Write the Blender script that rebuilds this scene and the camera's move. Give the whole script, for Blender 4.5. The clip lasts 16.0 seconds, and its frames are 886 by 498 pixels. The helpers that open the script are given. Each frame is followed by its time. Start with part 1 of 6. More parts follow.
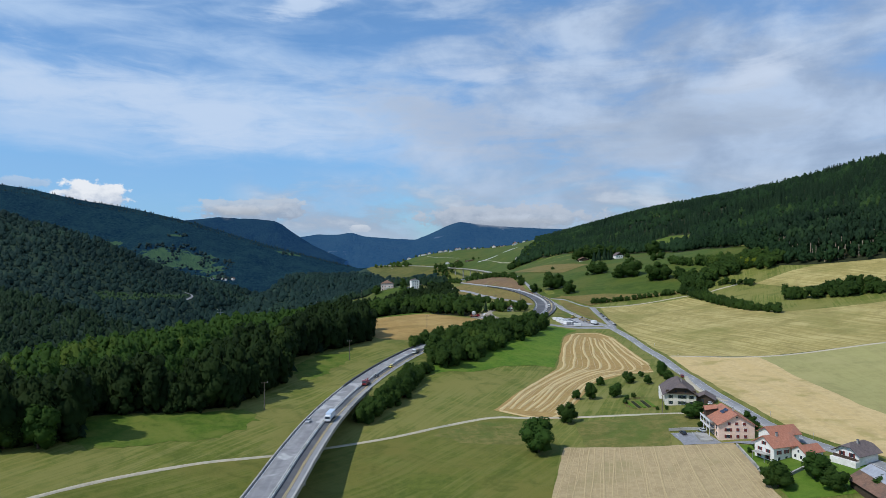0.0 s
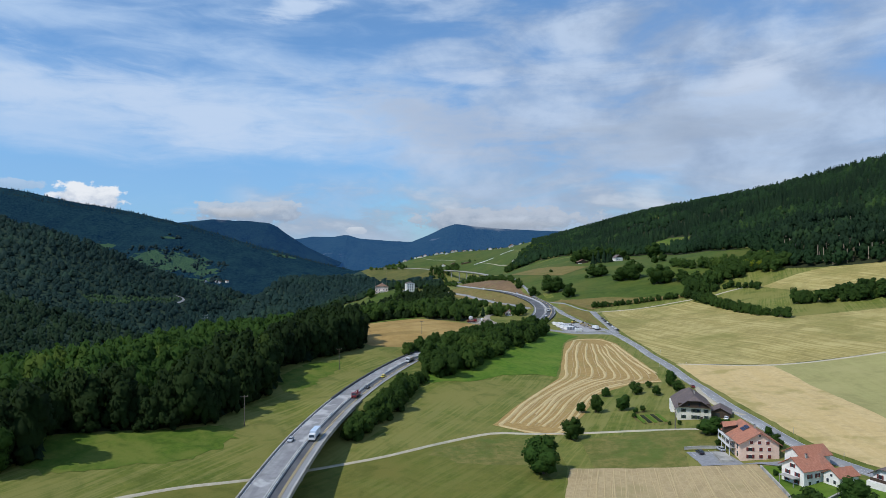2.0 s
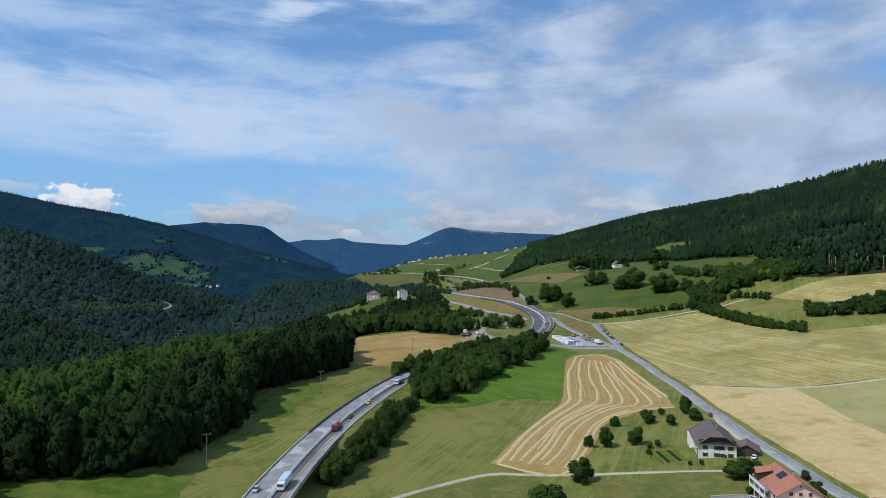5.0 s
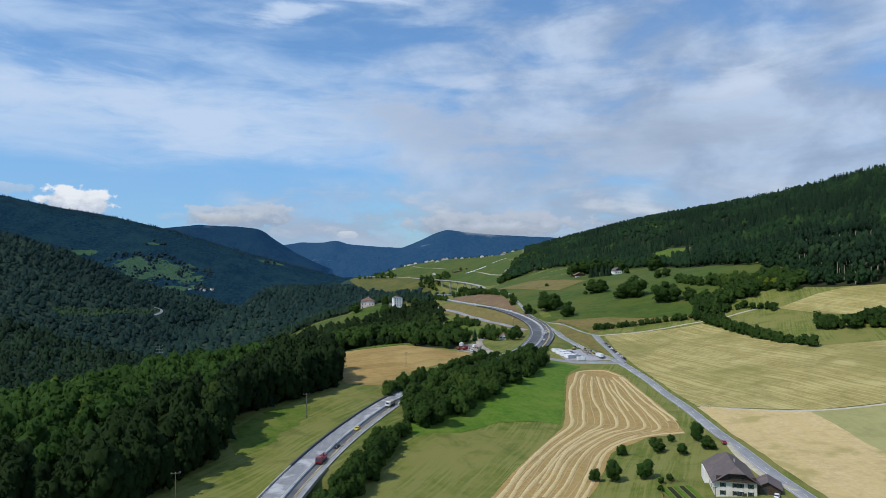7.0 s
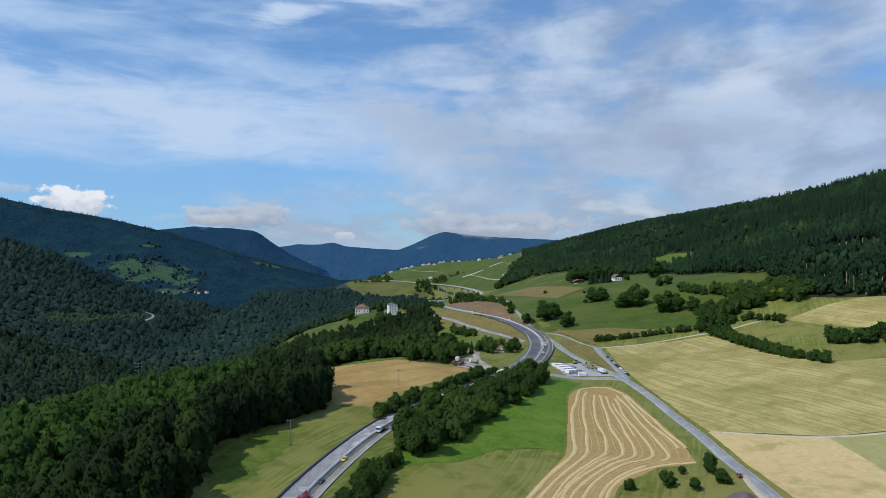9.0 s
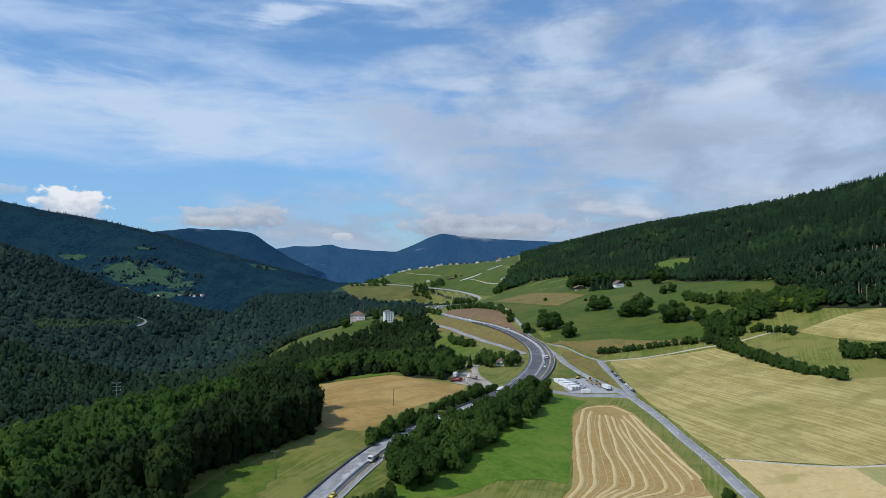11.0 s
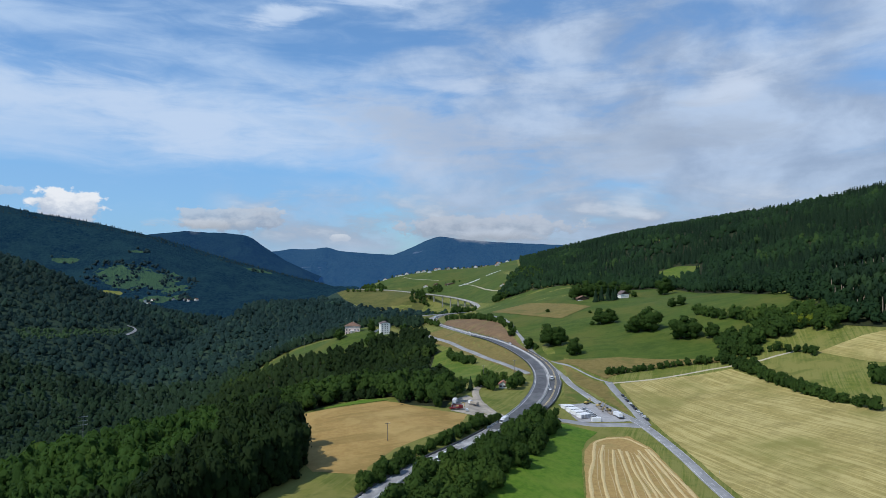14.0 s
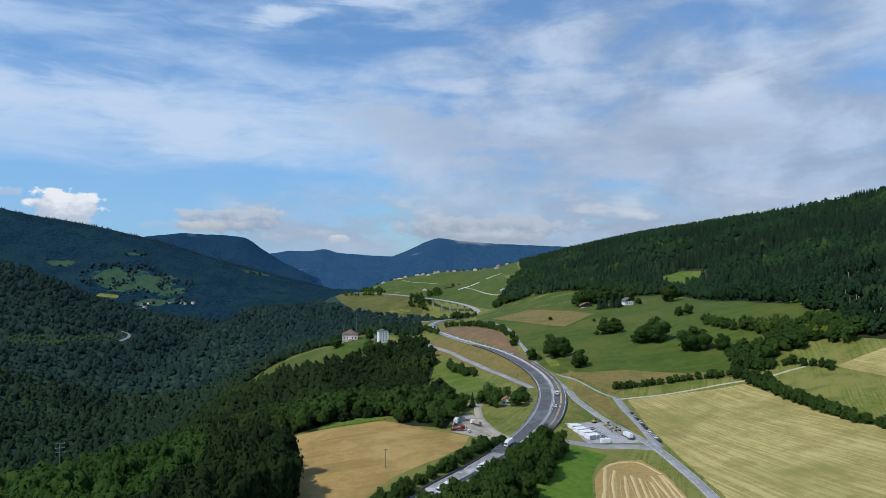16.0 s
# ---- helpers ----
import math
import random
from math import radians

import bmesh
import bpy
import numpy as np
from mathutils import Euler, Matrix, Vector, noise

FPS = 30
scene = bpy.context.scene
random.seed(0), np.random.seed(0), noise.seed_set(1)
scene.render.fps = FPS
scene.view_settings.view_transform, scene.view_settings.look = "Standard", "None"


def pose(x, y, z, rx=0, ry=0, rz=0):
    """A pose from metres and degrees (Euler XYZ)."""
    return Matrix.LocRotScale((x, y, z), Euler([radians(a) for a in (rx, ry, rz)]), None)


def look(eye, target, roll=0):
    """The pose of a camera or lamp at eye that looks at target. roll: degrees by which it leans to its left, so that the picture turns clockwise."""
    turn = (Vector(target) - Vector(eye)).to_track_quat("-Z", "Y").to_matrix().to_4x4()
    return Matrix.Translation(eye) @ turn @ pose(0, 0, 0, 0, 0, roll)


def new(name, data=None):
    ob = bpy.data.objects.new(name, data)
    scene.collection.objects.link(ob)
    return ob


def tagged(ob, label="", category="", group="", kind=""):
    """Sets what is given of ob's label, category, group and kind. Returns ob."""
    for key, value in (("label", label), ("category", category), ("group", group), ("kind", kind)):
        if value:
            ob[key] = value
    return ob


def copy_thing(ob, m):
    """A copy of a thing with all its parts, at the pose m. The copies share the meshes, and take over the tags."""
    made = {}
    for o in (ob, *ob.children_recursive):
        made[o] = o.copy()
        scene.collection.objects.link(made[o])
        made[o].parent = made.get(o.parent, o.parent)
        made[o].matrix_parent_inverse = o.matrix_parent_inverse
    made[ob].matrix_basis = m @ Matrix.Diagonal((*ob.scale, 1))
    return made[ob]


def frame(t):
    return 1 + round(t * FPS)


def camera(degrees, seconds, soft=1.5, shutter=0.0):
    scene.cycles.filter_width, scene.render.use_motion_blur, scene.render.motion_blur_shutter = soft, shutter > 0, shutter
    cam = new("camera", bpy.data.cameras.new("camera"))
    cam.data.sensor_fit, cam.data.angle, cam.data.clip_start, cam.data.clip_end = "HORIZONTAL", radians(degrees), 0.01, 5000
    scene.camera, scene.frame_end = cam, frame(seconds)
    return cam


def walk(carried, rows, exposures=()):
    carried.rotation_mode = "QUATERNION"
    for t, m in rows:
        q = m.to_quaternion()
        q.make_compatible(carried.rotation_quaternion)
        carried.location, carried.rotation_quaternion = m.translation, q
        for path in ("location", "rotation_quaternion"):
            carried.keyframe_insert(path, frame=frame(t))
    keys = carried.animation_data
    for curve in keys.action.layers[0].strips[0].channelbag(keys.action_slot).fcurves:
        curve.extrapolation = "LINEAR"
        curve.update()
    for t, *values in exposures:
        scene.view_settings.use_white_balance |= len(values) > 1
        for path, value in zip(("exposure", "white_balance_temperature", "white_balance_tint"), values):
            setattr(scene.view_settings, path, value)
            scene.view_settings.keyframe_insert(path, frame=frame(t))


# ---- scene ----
cam = camera(66.9, 16.0, soft=0.6)
METRES, EYE, TILT, LEAN, TURN = 195.0, 87.0, 0.0, 0.0, 0.0
ROWS = [
    (0.0, 0.0, 0.0, 0.0, 0.0, 0.0, -0.0),
    (0.5, 0.0003, 0.0323, -0.0008, -0.09, 0.06, 0.02),
    (1.0, 0.0005, 0.0637, -0.0014, -0.17, 0.1, 0.02),
    (1.5, 0.001, 0.0925, -0.0013, -0.25, 0.16, 0.02),
    (2.0, 0.0022, 0.1238, 0.0005, -0.33, 0.19, 0.02),
    (2.5, 0.003, 0.1532, 0.0033, -0.41, 0.23, 0.04),
    (3.0, 0.0045, 0.1818, 0.0072, -0.48, 0.25, 0.03),
    (3.5, 0.006, 0.2134, 0.0117, -0.57, 0.28, 0.02),
    (4.0, 0.0078, 0.2458, 0.0171, -0.64, 0.33, 0.01),
    (6.5, 0.0168, 0.3946, 0.0538, -1.0, 0.51, -0.04),
    (7.0, 0.0189, 0.4255, 0.063, -1.07, 0.56, -0.05),
    (7.5, 0.0211, 0.4544, 0.072, -1.14, 0.57, -0.05),
    (8.0, 0.0238, 0.4853, 0.0819, -1.2, 0.59, -0.09),
    (8.5, 0.0261, 0.514, 0.0911, -1.26, 0.61, -0.13),
    (9.0, 0.0283, 0.5432, 0.1007, -1.31, 0.65, -0.12),
    (11.5, 0.0345, 0.6949, 0.1485, -1.53, 0.75, -0.14),
    (12.0, 0.0349, 0.7258, 0.158, -1.57, 0.79, -0.14),
    (12.5, 0.0351, 0.7552, 0.1668, -1.59, 0.8, -0.11),
    (13.0, 0.0349, 0.7848, 0.1756, -1.63, 0.8, -0.13),
    (13.5, 0.0348, 0.8154, 0.1854, -1.66, 0.82, -0.16),
    (14.0, 0.0343, 0.847, 0.195, -1.69, 0.84, -0.15),
    (14.5, 0.0337, 0.8762, 0.2046, -1.72, 0.85, -0.17),
    (15.0, 0.0332, 0.9073, 0.2147, -1.75, 0.86, -0.15),
    (15.5, 0.0324, 0.9362, 0.2245, -1.77, 0.87, -0.11),
    (16.0, 0.0311, 0.9653, 0.2344, -1.8, 0.89, -0.09),
]
walk(cam, [(t, pose(0, 0, EYE, TILT, LEAN, TURN) @ pose(METRES * x, METRES * y, METRES * z, 90 + pitch, roll, yaw)) for t, x, y, z, yaw, pitch, roll in ROWS])

# ---- world and sun ----
SUN_AZ, SUN_EL = radians(-120), radians(51)      # azimuth from +y towards +x, elevation
sun_way = Vector((math.sin(SUN_AZ) * math.cos(SUN_EL), math.cos(SUN_AZ) * math.cos(SUN_EL), math.sin(SUN_EL)))
sun = new("sun", bpy.data.lights.new("sun", "SUN"))
sun.data.energy, sun.data.angle, sun.data.color = 3.15, radians(0.6), (1.0, 0.965, 0.90)
sun.matrix_world = look((0, 0, 0), -sun_way)


class Nodes:
    """Short-hand for building node trees."""

    def __init__(self, tree):
        self.tree = tree
        tree.nodes.clear()

    def add(self, kind, props=None, **inputs):
        n = self.tree.nodes.new(kind)
        for k, v in (props or {}).items():
            setattr(n, k, v)
        for k, v in inputs.items():
            key = int(k[1:]) if k[0] == "i" and k[1:].isdigit() else k.replace("_", " ")
            self.put(n.inputs[key], v)
        return n

    def put(self, socket, v):
        if isinstance(v, bpy.types.NodeSocket):
            self.tree.links.new(v, socket)
        elif isinstance(v, bpy.types.Node):
            self.tree.links.new(v.outputs[0], socket)
        else:
            socket.default_value = v

    def math(self, op, a, b=0.0, c=0.0):
        n = self.add("ShaderNodeMath", {"operation": op})
        for s, v in zip(n.inputs, (a, b, c)):
            self.put(s, v)
        return n.outputs[0]

    def step(self, v, lo, hi, out0=0.0, out1=1.0):
        n = self.add("ShaderNodeMapRange", {"interpolation_type": "SMOOTHSTEP"})
        for s, x in zip(n.inputs, (v, lo, hi, out0, out1)):
            self.put(s, x)
        return n.outputs[0]

    def mix(self, f, a, b, blend="MIX"):
        n = self.add("ShaderNodeMix", {"data_type": "RGBA", "blend_type": blend})
        for i, v in ((0, f), (6, a), (7, b)):
            if i and isinstance(v, tuple) and len(v) == 3:
                v = (*v, 1.0)
            self.put(n.inputs[i], v)
        return n.outputs[2]

    def noise(self, vec, scale, detail=4.0, rough=0.55, distort=0.0):
        n = self.add("ShaderNodeTexNoise", Vector=vec, Scale=scale, Detail=detail, Roughness=rough, Distortion=distort)
        return n.outputs["Factor"] if "Factor" in n.outputs else n.outputs[0]


world = bpy.data.worlds.new("sky")
scene.world = world
world.use_nodes = True


def build_sky():
    """A blue summer sky with thin bands of cirrus, a grey veil ahead and small cumulus over the ridges."""
    g = Nodes(world.node_tree)
    co = g.add("ShaderNodeTexCoord").outputs["Generated"]
    sky = g.add("ShaderNodeTexSky", {"sky_type": "NISHITA", "sun_disc": False, "sun_elevation": SUN_EL, "sun_rotation": SUN_AZ,
                                     "altitude": 700.0, "air_density": 1.0, "dust_density": 0.8, "ozone_density": 1.6}).outputs[0]
    sky = g.mix(1.0, sky, (0.060, 0.100, 0.140), "MULTIPLY")
    sky = g.mix(0.20, sky, (0.36, 0.60, 0.86))
    sep = g.add("ShaderNodeSeparateXYZ", Vector=co)
    dx, dy, dz = sep.outputs
    az = g.math("ARCTAN2", dx, dy)
    el = g.math("ARCSINE", dz)
    ang = g.add("ShaderNodeCombineXYZ", X=az, Y=g.math("MULTIPLY", el, 1.5), Z=0.0).outputs[0]
    tilt = g.add("ShaderNodeMapping", Vector=ang, Rotation=(0, 0, radians(9)), Scale=(1.0, 2.3, 1.0)).outputs[0]
    wild = g.add("ShaderNodeMapping", Vector=ang, Rotation=(0, 0, radians(-24)), Scale=(1.0, 3.0, 1.0)).outputs[0]
    band = g.noise(tilt, 4.2, 7.0, 0.56, 0.5)
    fine = g.noise(wild, 9.0, 7.0, 0.60, 0.8)
    puff = g.noise(ang, 7.5, 8.0, 0.58, 0.25)
    broad = g.noise(ang, 2.6, 3.0, 0.5, 0.2)

    def swath(e0, slope, inner, outer):
        """A long cloud bank along a falling line across the sky."""
        line = g.math("SUBTRACT", el, g.math("ADD", e0, g.math("MULTIPLY", az, slope)))
        return g.math("SUBTRACT", 1.0, g.step(g.math("ABSOLUTE", line), inner, outer))

    left = g.step(az, 0.20, -0.10)
    bank = g.math("MULTIPLY", swath(0.172, -0.035, 0.015, 0.085), left)
    upper = g.math("MULTIPLY", swath(0.245, -0.10, 0.0, 0.034), left)
    high = swath(0.385, 0.16, 0.0, 0.030)
    cover = g.math("ADD", g.math("MULTIPLY", band, 0.50), g.math("MULTIPLY", fine, 0.34))
    cover = g.math("ADD", cover, g.math("MULTIPLY", puff, 0.16))
    cover = g.math("ADD", cover, g.math("MULTIPLY", bank, 0.24))
    cover = g.math("ADD", cover, g.math("MULTIPLY", upper, 0.13))
    cover = g.math("ADD", cover, g.math("MULTIPLY", high, 0.10))
    clear = g.math("MULTIPLY", g.step(el, 0.150, 0.105), g.step(az, -0.02, -0.16))
    cover = g.math("SUBTRACT", cover, g.math("MULTIPLY", clear, 0.10))
    sky = g.mix(g.math("MULTIPLY", clear, 0.5), sky, (0.25, 0.46, 0.78))
    thin = g.math("MULTIPLY", g.step(cover, 0.42, 0.80), 0.88)
    col = g.mix(thin, sky, (0.45, 0.61, 0.85))
    # a greyish veil ahead and to the right, torn open high up
    shift = g.math("ADD", g.math("MULTIPLY", g.math("SUBTRACT", puff, 0.5), 0.5), g.math("MULTIPLY", g.math("SUBTRACT", band, 0.5), 1.1))
    veil = g.step(g.math("ADD", g.math("SUBTRACT", az, g.math("MULTIPLY", el, 0.6)), shift), -0.34, 0.16)
    tear = g.math("ADD", g.math("MULTIPLY", band, 0.6), g.math("MULTIPLY", broad, 0.55))
    veil = g.math("MULTIPLY", veil, g.step(g.math("SUBTRACT", tear, g.math("MULTIPLY", el, 0.35)), 0.24, 0.52))
    veil = g.math("MULTIPLY", veil, 0.93)
    tone = g.mix(g.step(g.math("ADD", g.math("MULTIPLY", puff, 0.6), g.math("MULTIPLY", band, 0.4)), 0.38, 0.62), (0.31, 0.40, 0.56), (0.49, 0.61, 0.80))
    tone = g.mix(g.math("MULTIPLY", g.step(el, 0.17, 0.04), 0.45), tone, (0.33, 0.42, 0.56))
    col = g.mix(veil, col, tone)
    def wisp(col, a0, e0, wa, we, slope, amount, tint):
        """A soft ragged patch of cloud, long in one direction."""
        u = g.math("DIVIDE", g.math("SUBTRACT", az, a0), wa)
        v = g.math("DIVIDE", g.math("SUBTRACT", g.math("SUBTRACT", el, e0), g.math("MULTIPLY", g.math("SUBTRACT", az, a0), slope)), we)
        r = g.math("SQRT", g.math("ADD", g.math("MULTIPLY", u, u), g.math("MULTIPLY", v, v)))
        f = g.math("ADD", g.math("SUBTRACT", 1.0, r), g.math("MULTIPLY", g.math("SUBTRACT", g.math("ADD", g.math("MULTIPLY", fine, 0.5), g.math("MULTIPLY", puff, 0.5)), 0.5), 3.2))
        return g.mix(g.math("MULTIPLY", g.step(f, 0.0, 0.9), amount), col, tint)

    col = wisp(col, -0.36, 0.195, 0.34, 0.055, -0.10, 0.62, (0.56, 0.68, 0.87))
    col = wisp(col, -0.19, 0.347, 0.10, 0.018, 0.22, 0.75, (0.60, 0.72, 0.90))
    col = wisp(col, -0.02, 0.375, 0.13, 0.018, 0.10, 0.65, (0.58, 0.70, 0.89))
    col = wisp(col, 0.44, 0.235, 0.07, 0.030, 0.25, 0.65, (0.60, 0.69, 0.84))
    col = wisp(col, 0.06, 0.255, 0.13, 0.016, -0.05, 0.5, (0.56, 0.66, 0.83))
    col = wisp(col, 0.03, 0.180, 0.20, 0.060, -0.25, 0.60, (0.42, 0.49, 0.62))
    col = wisp(col, 0.34, 0.165, 0.26, 0.055, 0.05, 0.55, (0.36, 0.44, 0.57))
    # low cumulus along the horizon
    low = g.noise(g.add("ShaderNodeMapping", Vector=ang, Scale=(1.0, 1.9, 1.0)).outputs[0], 7.5, 8.0, 0.58, 0.15)
    zone = g.math("MULTIPLY", g.step(el, 0.0, 0.04), g.step(el, 0.125, 0.06))
    zone = g.math("MULTIPLY", zone, g.step(az, -0.33, -0.22))
    lows = g.math("MULTIPLY", g.step(low, 0.42, 0.60), zone)
    lowtone = g.mix(g.step(g.math("ADD", low, g.math("MULTIPLY", el, 2.0)), 0.55, 0.86), (0.30, 0.37, 0.49), (0.62, 0.68, 0.77))
    col = g.mix(g.math("MULTIPLY", lows, 0.8), col, lowtone)

    def heap(col, a0, e0, wa, we, amount, white, dark):
        """One cumulus heap with a billowing rim."""
        n = g.noise(ang, 48.0, 6.0, 0.6)
        n2 = g.noise(ang, 14.0, 2.0, 0.5)
        u = g.math("DIVIDE", g.math("SUBTRACT", az, a0), wa)
        v = g.math("DIVIDE", g.math("SUBTRACT", el, e0), we)
        r = g.math("SQRT", g.math("ADD", g.math("MULTIPLY", u, u), g.math("MULTIPLY", v, v)))
        f = g.math("ADD", g.math("SUBTRACT", 1.0, r), g.math("ADD", g.math("MULTIPLY", g.math("SUBTRACT", n, 0.5), 1.5), g.math("MULTIPLY", g.math("SUBTRACT", n2, 0.5), 1.2)))
        shade = g.step(g.math("ADD", g.math("MULTIPLY", v, 0.35), g.math("MULTIPLY", n, 1.0)), 0.25, 0.75)
        return g.mix(g.math("MULTIPLY", g.step(f, 0.05, 0.28), amount), col, g.mix(shade, dark, white))

    col = heap(col, -0.481, 0.068, 0.048, 0.026, 1.0, (0.80, 0.84, 0.90), (0.46, 0.54, 0.67))
    col = heap(col, -0.560, 0.085, 0.030, 0.009, 0.5, (0.55, 0.62, 0.73), (0.42, 0.5, 0.62))
    col = heap(col, -0.272, 0.058, 0.085, 0.020, 0.75, (0.50, 0.56, 0.65), (0.30, 0.36, 0.47))
    col = heap(col, -0.125, 0.031, 0.020, 0.006, 0.75, (0.62, 0.68, 0.76), (0.48, 0.55, 0.66))
    col = heap(col, 0.090, 0.046, 0.150, 0.022, 0.85, (0.47, 0.53, 0.63), (0.32, 0.39, 0.50))
    bg = g.add("ShaderNodeBackground", Color=col, Strength=1.0)
    g.add("ShaderNodeOutputWorld", Surface=bg)


build_sky()

# ---- materials ----
def surface(name, dark, light, scale=0.5, spots=None, spot_scale=0.05, spot_cut=(0.5, 0.65), rough=0.9, bump=0.0, bump_scale=3.0,
            streak=None, metal=0.0, random_tone=0.0, spec=0.2):
    """A procedural surface: grain between two colours, patches at a larger scale, streaks along one direction, and fine relief."""
    m = bpy.data.materials.new(name)
    m.use_nodes = True
    g = Nodes(m.node_tree)
    co = g.add("ShaderNodeTexCoord").outputs["Object"]
    col = g.mix(g.step(g.noise(co, scale, 7.0, 0.72), 0.34, 0.66), dark, light)
    if streak:
        angle, across, along, tone, amount = streak
        sway = g.add("ShaderNodeVectorMath", {"operation": "SCALE"}, Vector=g.add("ShaderNodeTexNoise", Vector=co, Scale=0.012, Detail=1.0).outputs["Color"], Scale=9.0).outputs[0]
        swayed = g.add("ShaderNodeVectorMath", {"operation": "ADD"})
        g.put(swayed.inputs[0], co)
        g.put(swayed.inputs[1], sway)
        turned = g.add("ShaderNodeMapping", {"vector_type": "TEXTURE"}, Vector=swayed.outputs[0], Rotation=(0, 0, radians(angle)), Scale=(1 / across, 1 / along, 50.0)).outputs[0]
        s = g.math("ADD", g.math("MULTIPLY", g.noise(turned, 1.0, 5.0, 0.65, 0.2), 0.65), g.math("MULTIPLY", g.noise(co, 0.035, 4.0, 0.65), 0.35))
        col = g.mix(g.math("MULTIPLY", g.step(s, 0.45, 0.57), amount), col, tone)
    if spots:
        col = g.mix(g.step(g.noise(co, spot_scale, 5.0, 0.6, 0.3), *spot_cut), col, spots)
        far = g.add("ShaderNodeMapping", Vector=co, Location=(37.0, 91.0, 5.0)).outputs[0]
        col = g.mix(g.math("MULTIPLY", g.step(g.noise(far, spot_scale * 2.7, 6.0, 0.65, 0.6), 0.50, 0.68), 0.55), col, tuple(c * 0.82 for c in dark))
    if random_tone:
        r = g.add("ShaderNodeObjectInfo").outputs["Random"]
        col = g.mix(g.math("MULTIPLY", r, random_tone), col, tuple(c * 0.55 for c in dark))
    b = g.add("ShaderNodeBsdfPrincipled", Base_Color=col, Roughness=rough, Metallic=metal, Specular_IOR_Level=spec)
    if bump:
        n = g.noise(co, bump_scale, 5.0, 0.6)
        g.put(b.inputs["Normal"], g.add("ShaderNodeBump", Strength=bump, Distance=0.3, Height=n))
    g.add("ShaderNodeOutputMaterial", Surface=b)
    return m


def foliage(name, dark, light, warm, through_light=0.3, grain=0.9):
    """Leaves: tone varies from tree to tree (attribute tint), from clump to clump and within a clump; a little light comes through."""
    m = bpy.data.materials.new(name)
    m.use_nodes = True
    g = Nodes(m.node_tree)
    tint = g.add("ShaderNodeAttribute", {"attribute_name": "tint"}).outputs["Fac"]
    geo = g.add("ShaderNodeNewGeometry").outputs
    fine = g.noise(geo["Position"], grain, 3.0, 0.7)
    f = g.math("ADD", g.math("MULTIPLY", tint, 0.62), g.math("MULTIPLY", geo["Random Per Island"], 0.20))
    f = g.math("ADD", f, g.math("MULTIPLY", g.math("SUBTRACT", fine, 0.32), 0.55))
    col = g.mix(f, dark, light)
    col = g.mix(g.math("MULTIPLY", g.step(tint, 0.80, 1.0), 0.6), col, warm)
    b = g.add("ShaderNodeBsdfPrincipled", Base_Color=col, Roughness=0.75, Specular_IOR_Level=0.12)
    g.put(b.inputs["Normal"], g.add("ShaderNodeBump", Strength=0.7, Distance=0.6 / grain, Height=g.noise(geo["Position"], grain * 1.3, 4.0, 0.7)))
    t = g.add("ShaderNodeBsdfTranslucent", Color=g.mix(0.5, col, light))
    s = g.add("ShaderNodeMixShader", Fac=through_light)
    g.put(s.inputs[1], b)
    g.put(s.inputs[2], t)
    g.add("ShaderNodeOutputMaterial", Surface=s)
    return m


def plain(name, col, rough=0.6, metal=0.0, vary=0.12, scale=2.0, spec=0.4):
    return surface(name, tuple(c * (1 - vary) for c in col), tuple(min(1, c * (1 + vary)) for c in col), scale=scale, rough=rough, metal=metal, spec=spec)


MEADOW = surface("meadow_grass", (0.082, 0.114, 0.015), (0.142, 0.158, 0.028), 0.25, spots=(0.195, 0.186, 0.050), spot_scale=0.020, spot_cut=(0.42, 0.66),
                 streak=(-24, 0.60, 0.022, (0.240, 0.226, 0.072), 0.60), bump=0.5, bump_scale=1.2)
SOUTH = surface("olive_meadow_grass", (0.074, 0.103, 0.013), (0.118, 0.136, 0.021), 0.25, spots=(0.150, 0.142, 0.030), spot_scale=0.024, spot_cut=(0.42, 0.68),
                streak=(-38, 0.45, 0.020, (0.180, 0.172, 0.044), 0.55), bump=0.5, bump_scale=1.2)
LUSH = surface("lush_grass", (0.054, 0.126, 0.009), (0.100, 0.178, 0.016), 0.3, spots=(0.142, 0.190, 0.028), spot_scale=0.03, spot_cut=(0.48, 0.75),
               streak=(35, 0.25, 0.02, (0.120, 0.178, 0.024), 0.4), bump=0.4, bump_scale=1.5)
FRESH = surface("fresh_meadow_grass", (0.056, 0.106, 0.009), (0.094, 0.146, 0.016), 0.3, spots=(0.132, 0.158, 0.027), spot_scale=0.06, spot_cut=(0.40, 0.62), bump=0.4)
PASTURE = surface("hill_pasture", (0.041, 0.076, 0.009), (0.064, 0.098, 0.014), 0.12, spots=(0.096, 0.108, 0.019), spot_scale=0.014, spot_cut=(0.44, 0.66),
                  streak=(80, 0.12, 0.012, (0.100, 0.130, 0.020), 0.35), bump=0.3)
MOWN = surface("mown_hay", (0.262, 0.216, 0.070), (0.350, 0.286, 0.100), 0.3, spots=(0.222, 0.205, 0.060), spot_scale=0.02, spot_cut=(0.46, 0.74),
               streak=(17, 0.62, 0.009, (0.490, 0.410, 0.172), 0.75), bump=0.4)
PALE = surface("pale_green_crop", (0.288, 0.268, 0.104), (0.336, 0.312, 0.126), 0.2, spots=(0.368, 0.332, 0.140), spot_scale=0.02, spot_cut=(0.45, 0.75),
               streak=(-7, 0.3, 0.01, (0.362, 0.342, 0.134), 0.4), bump=0.3)
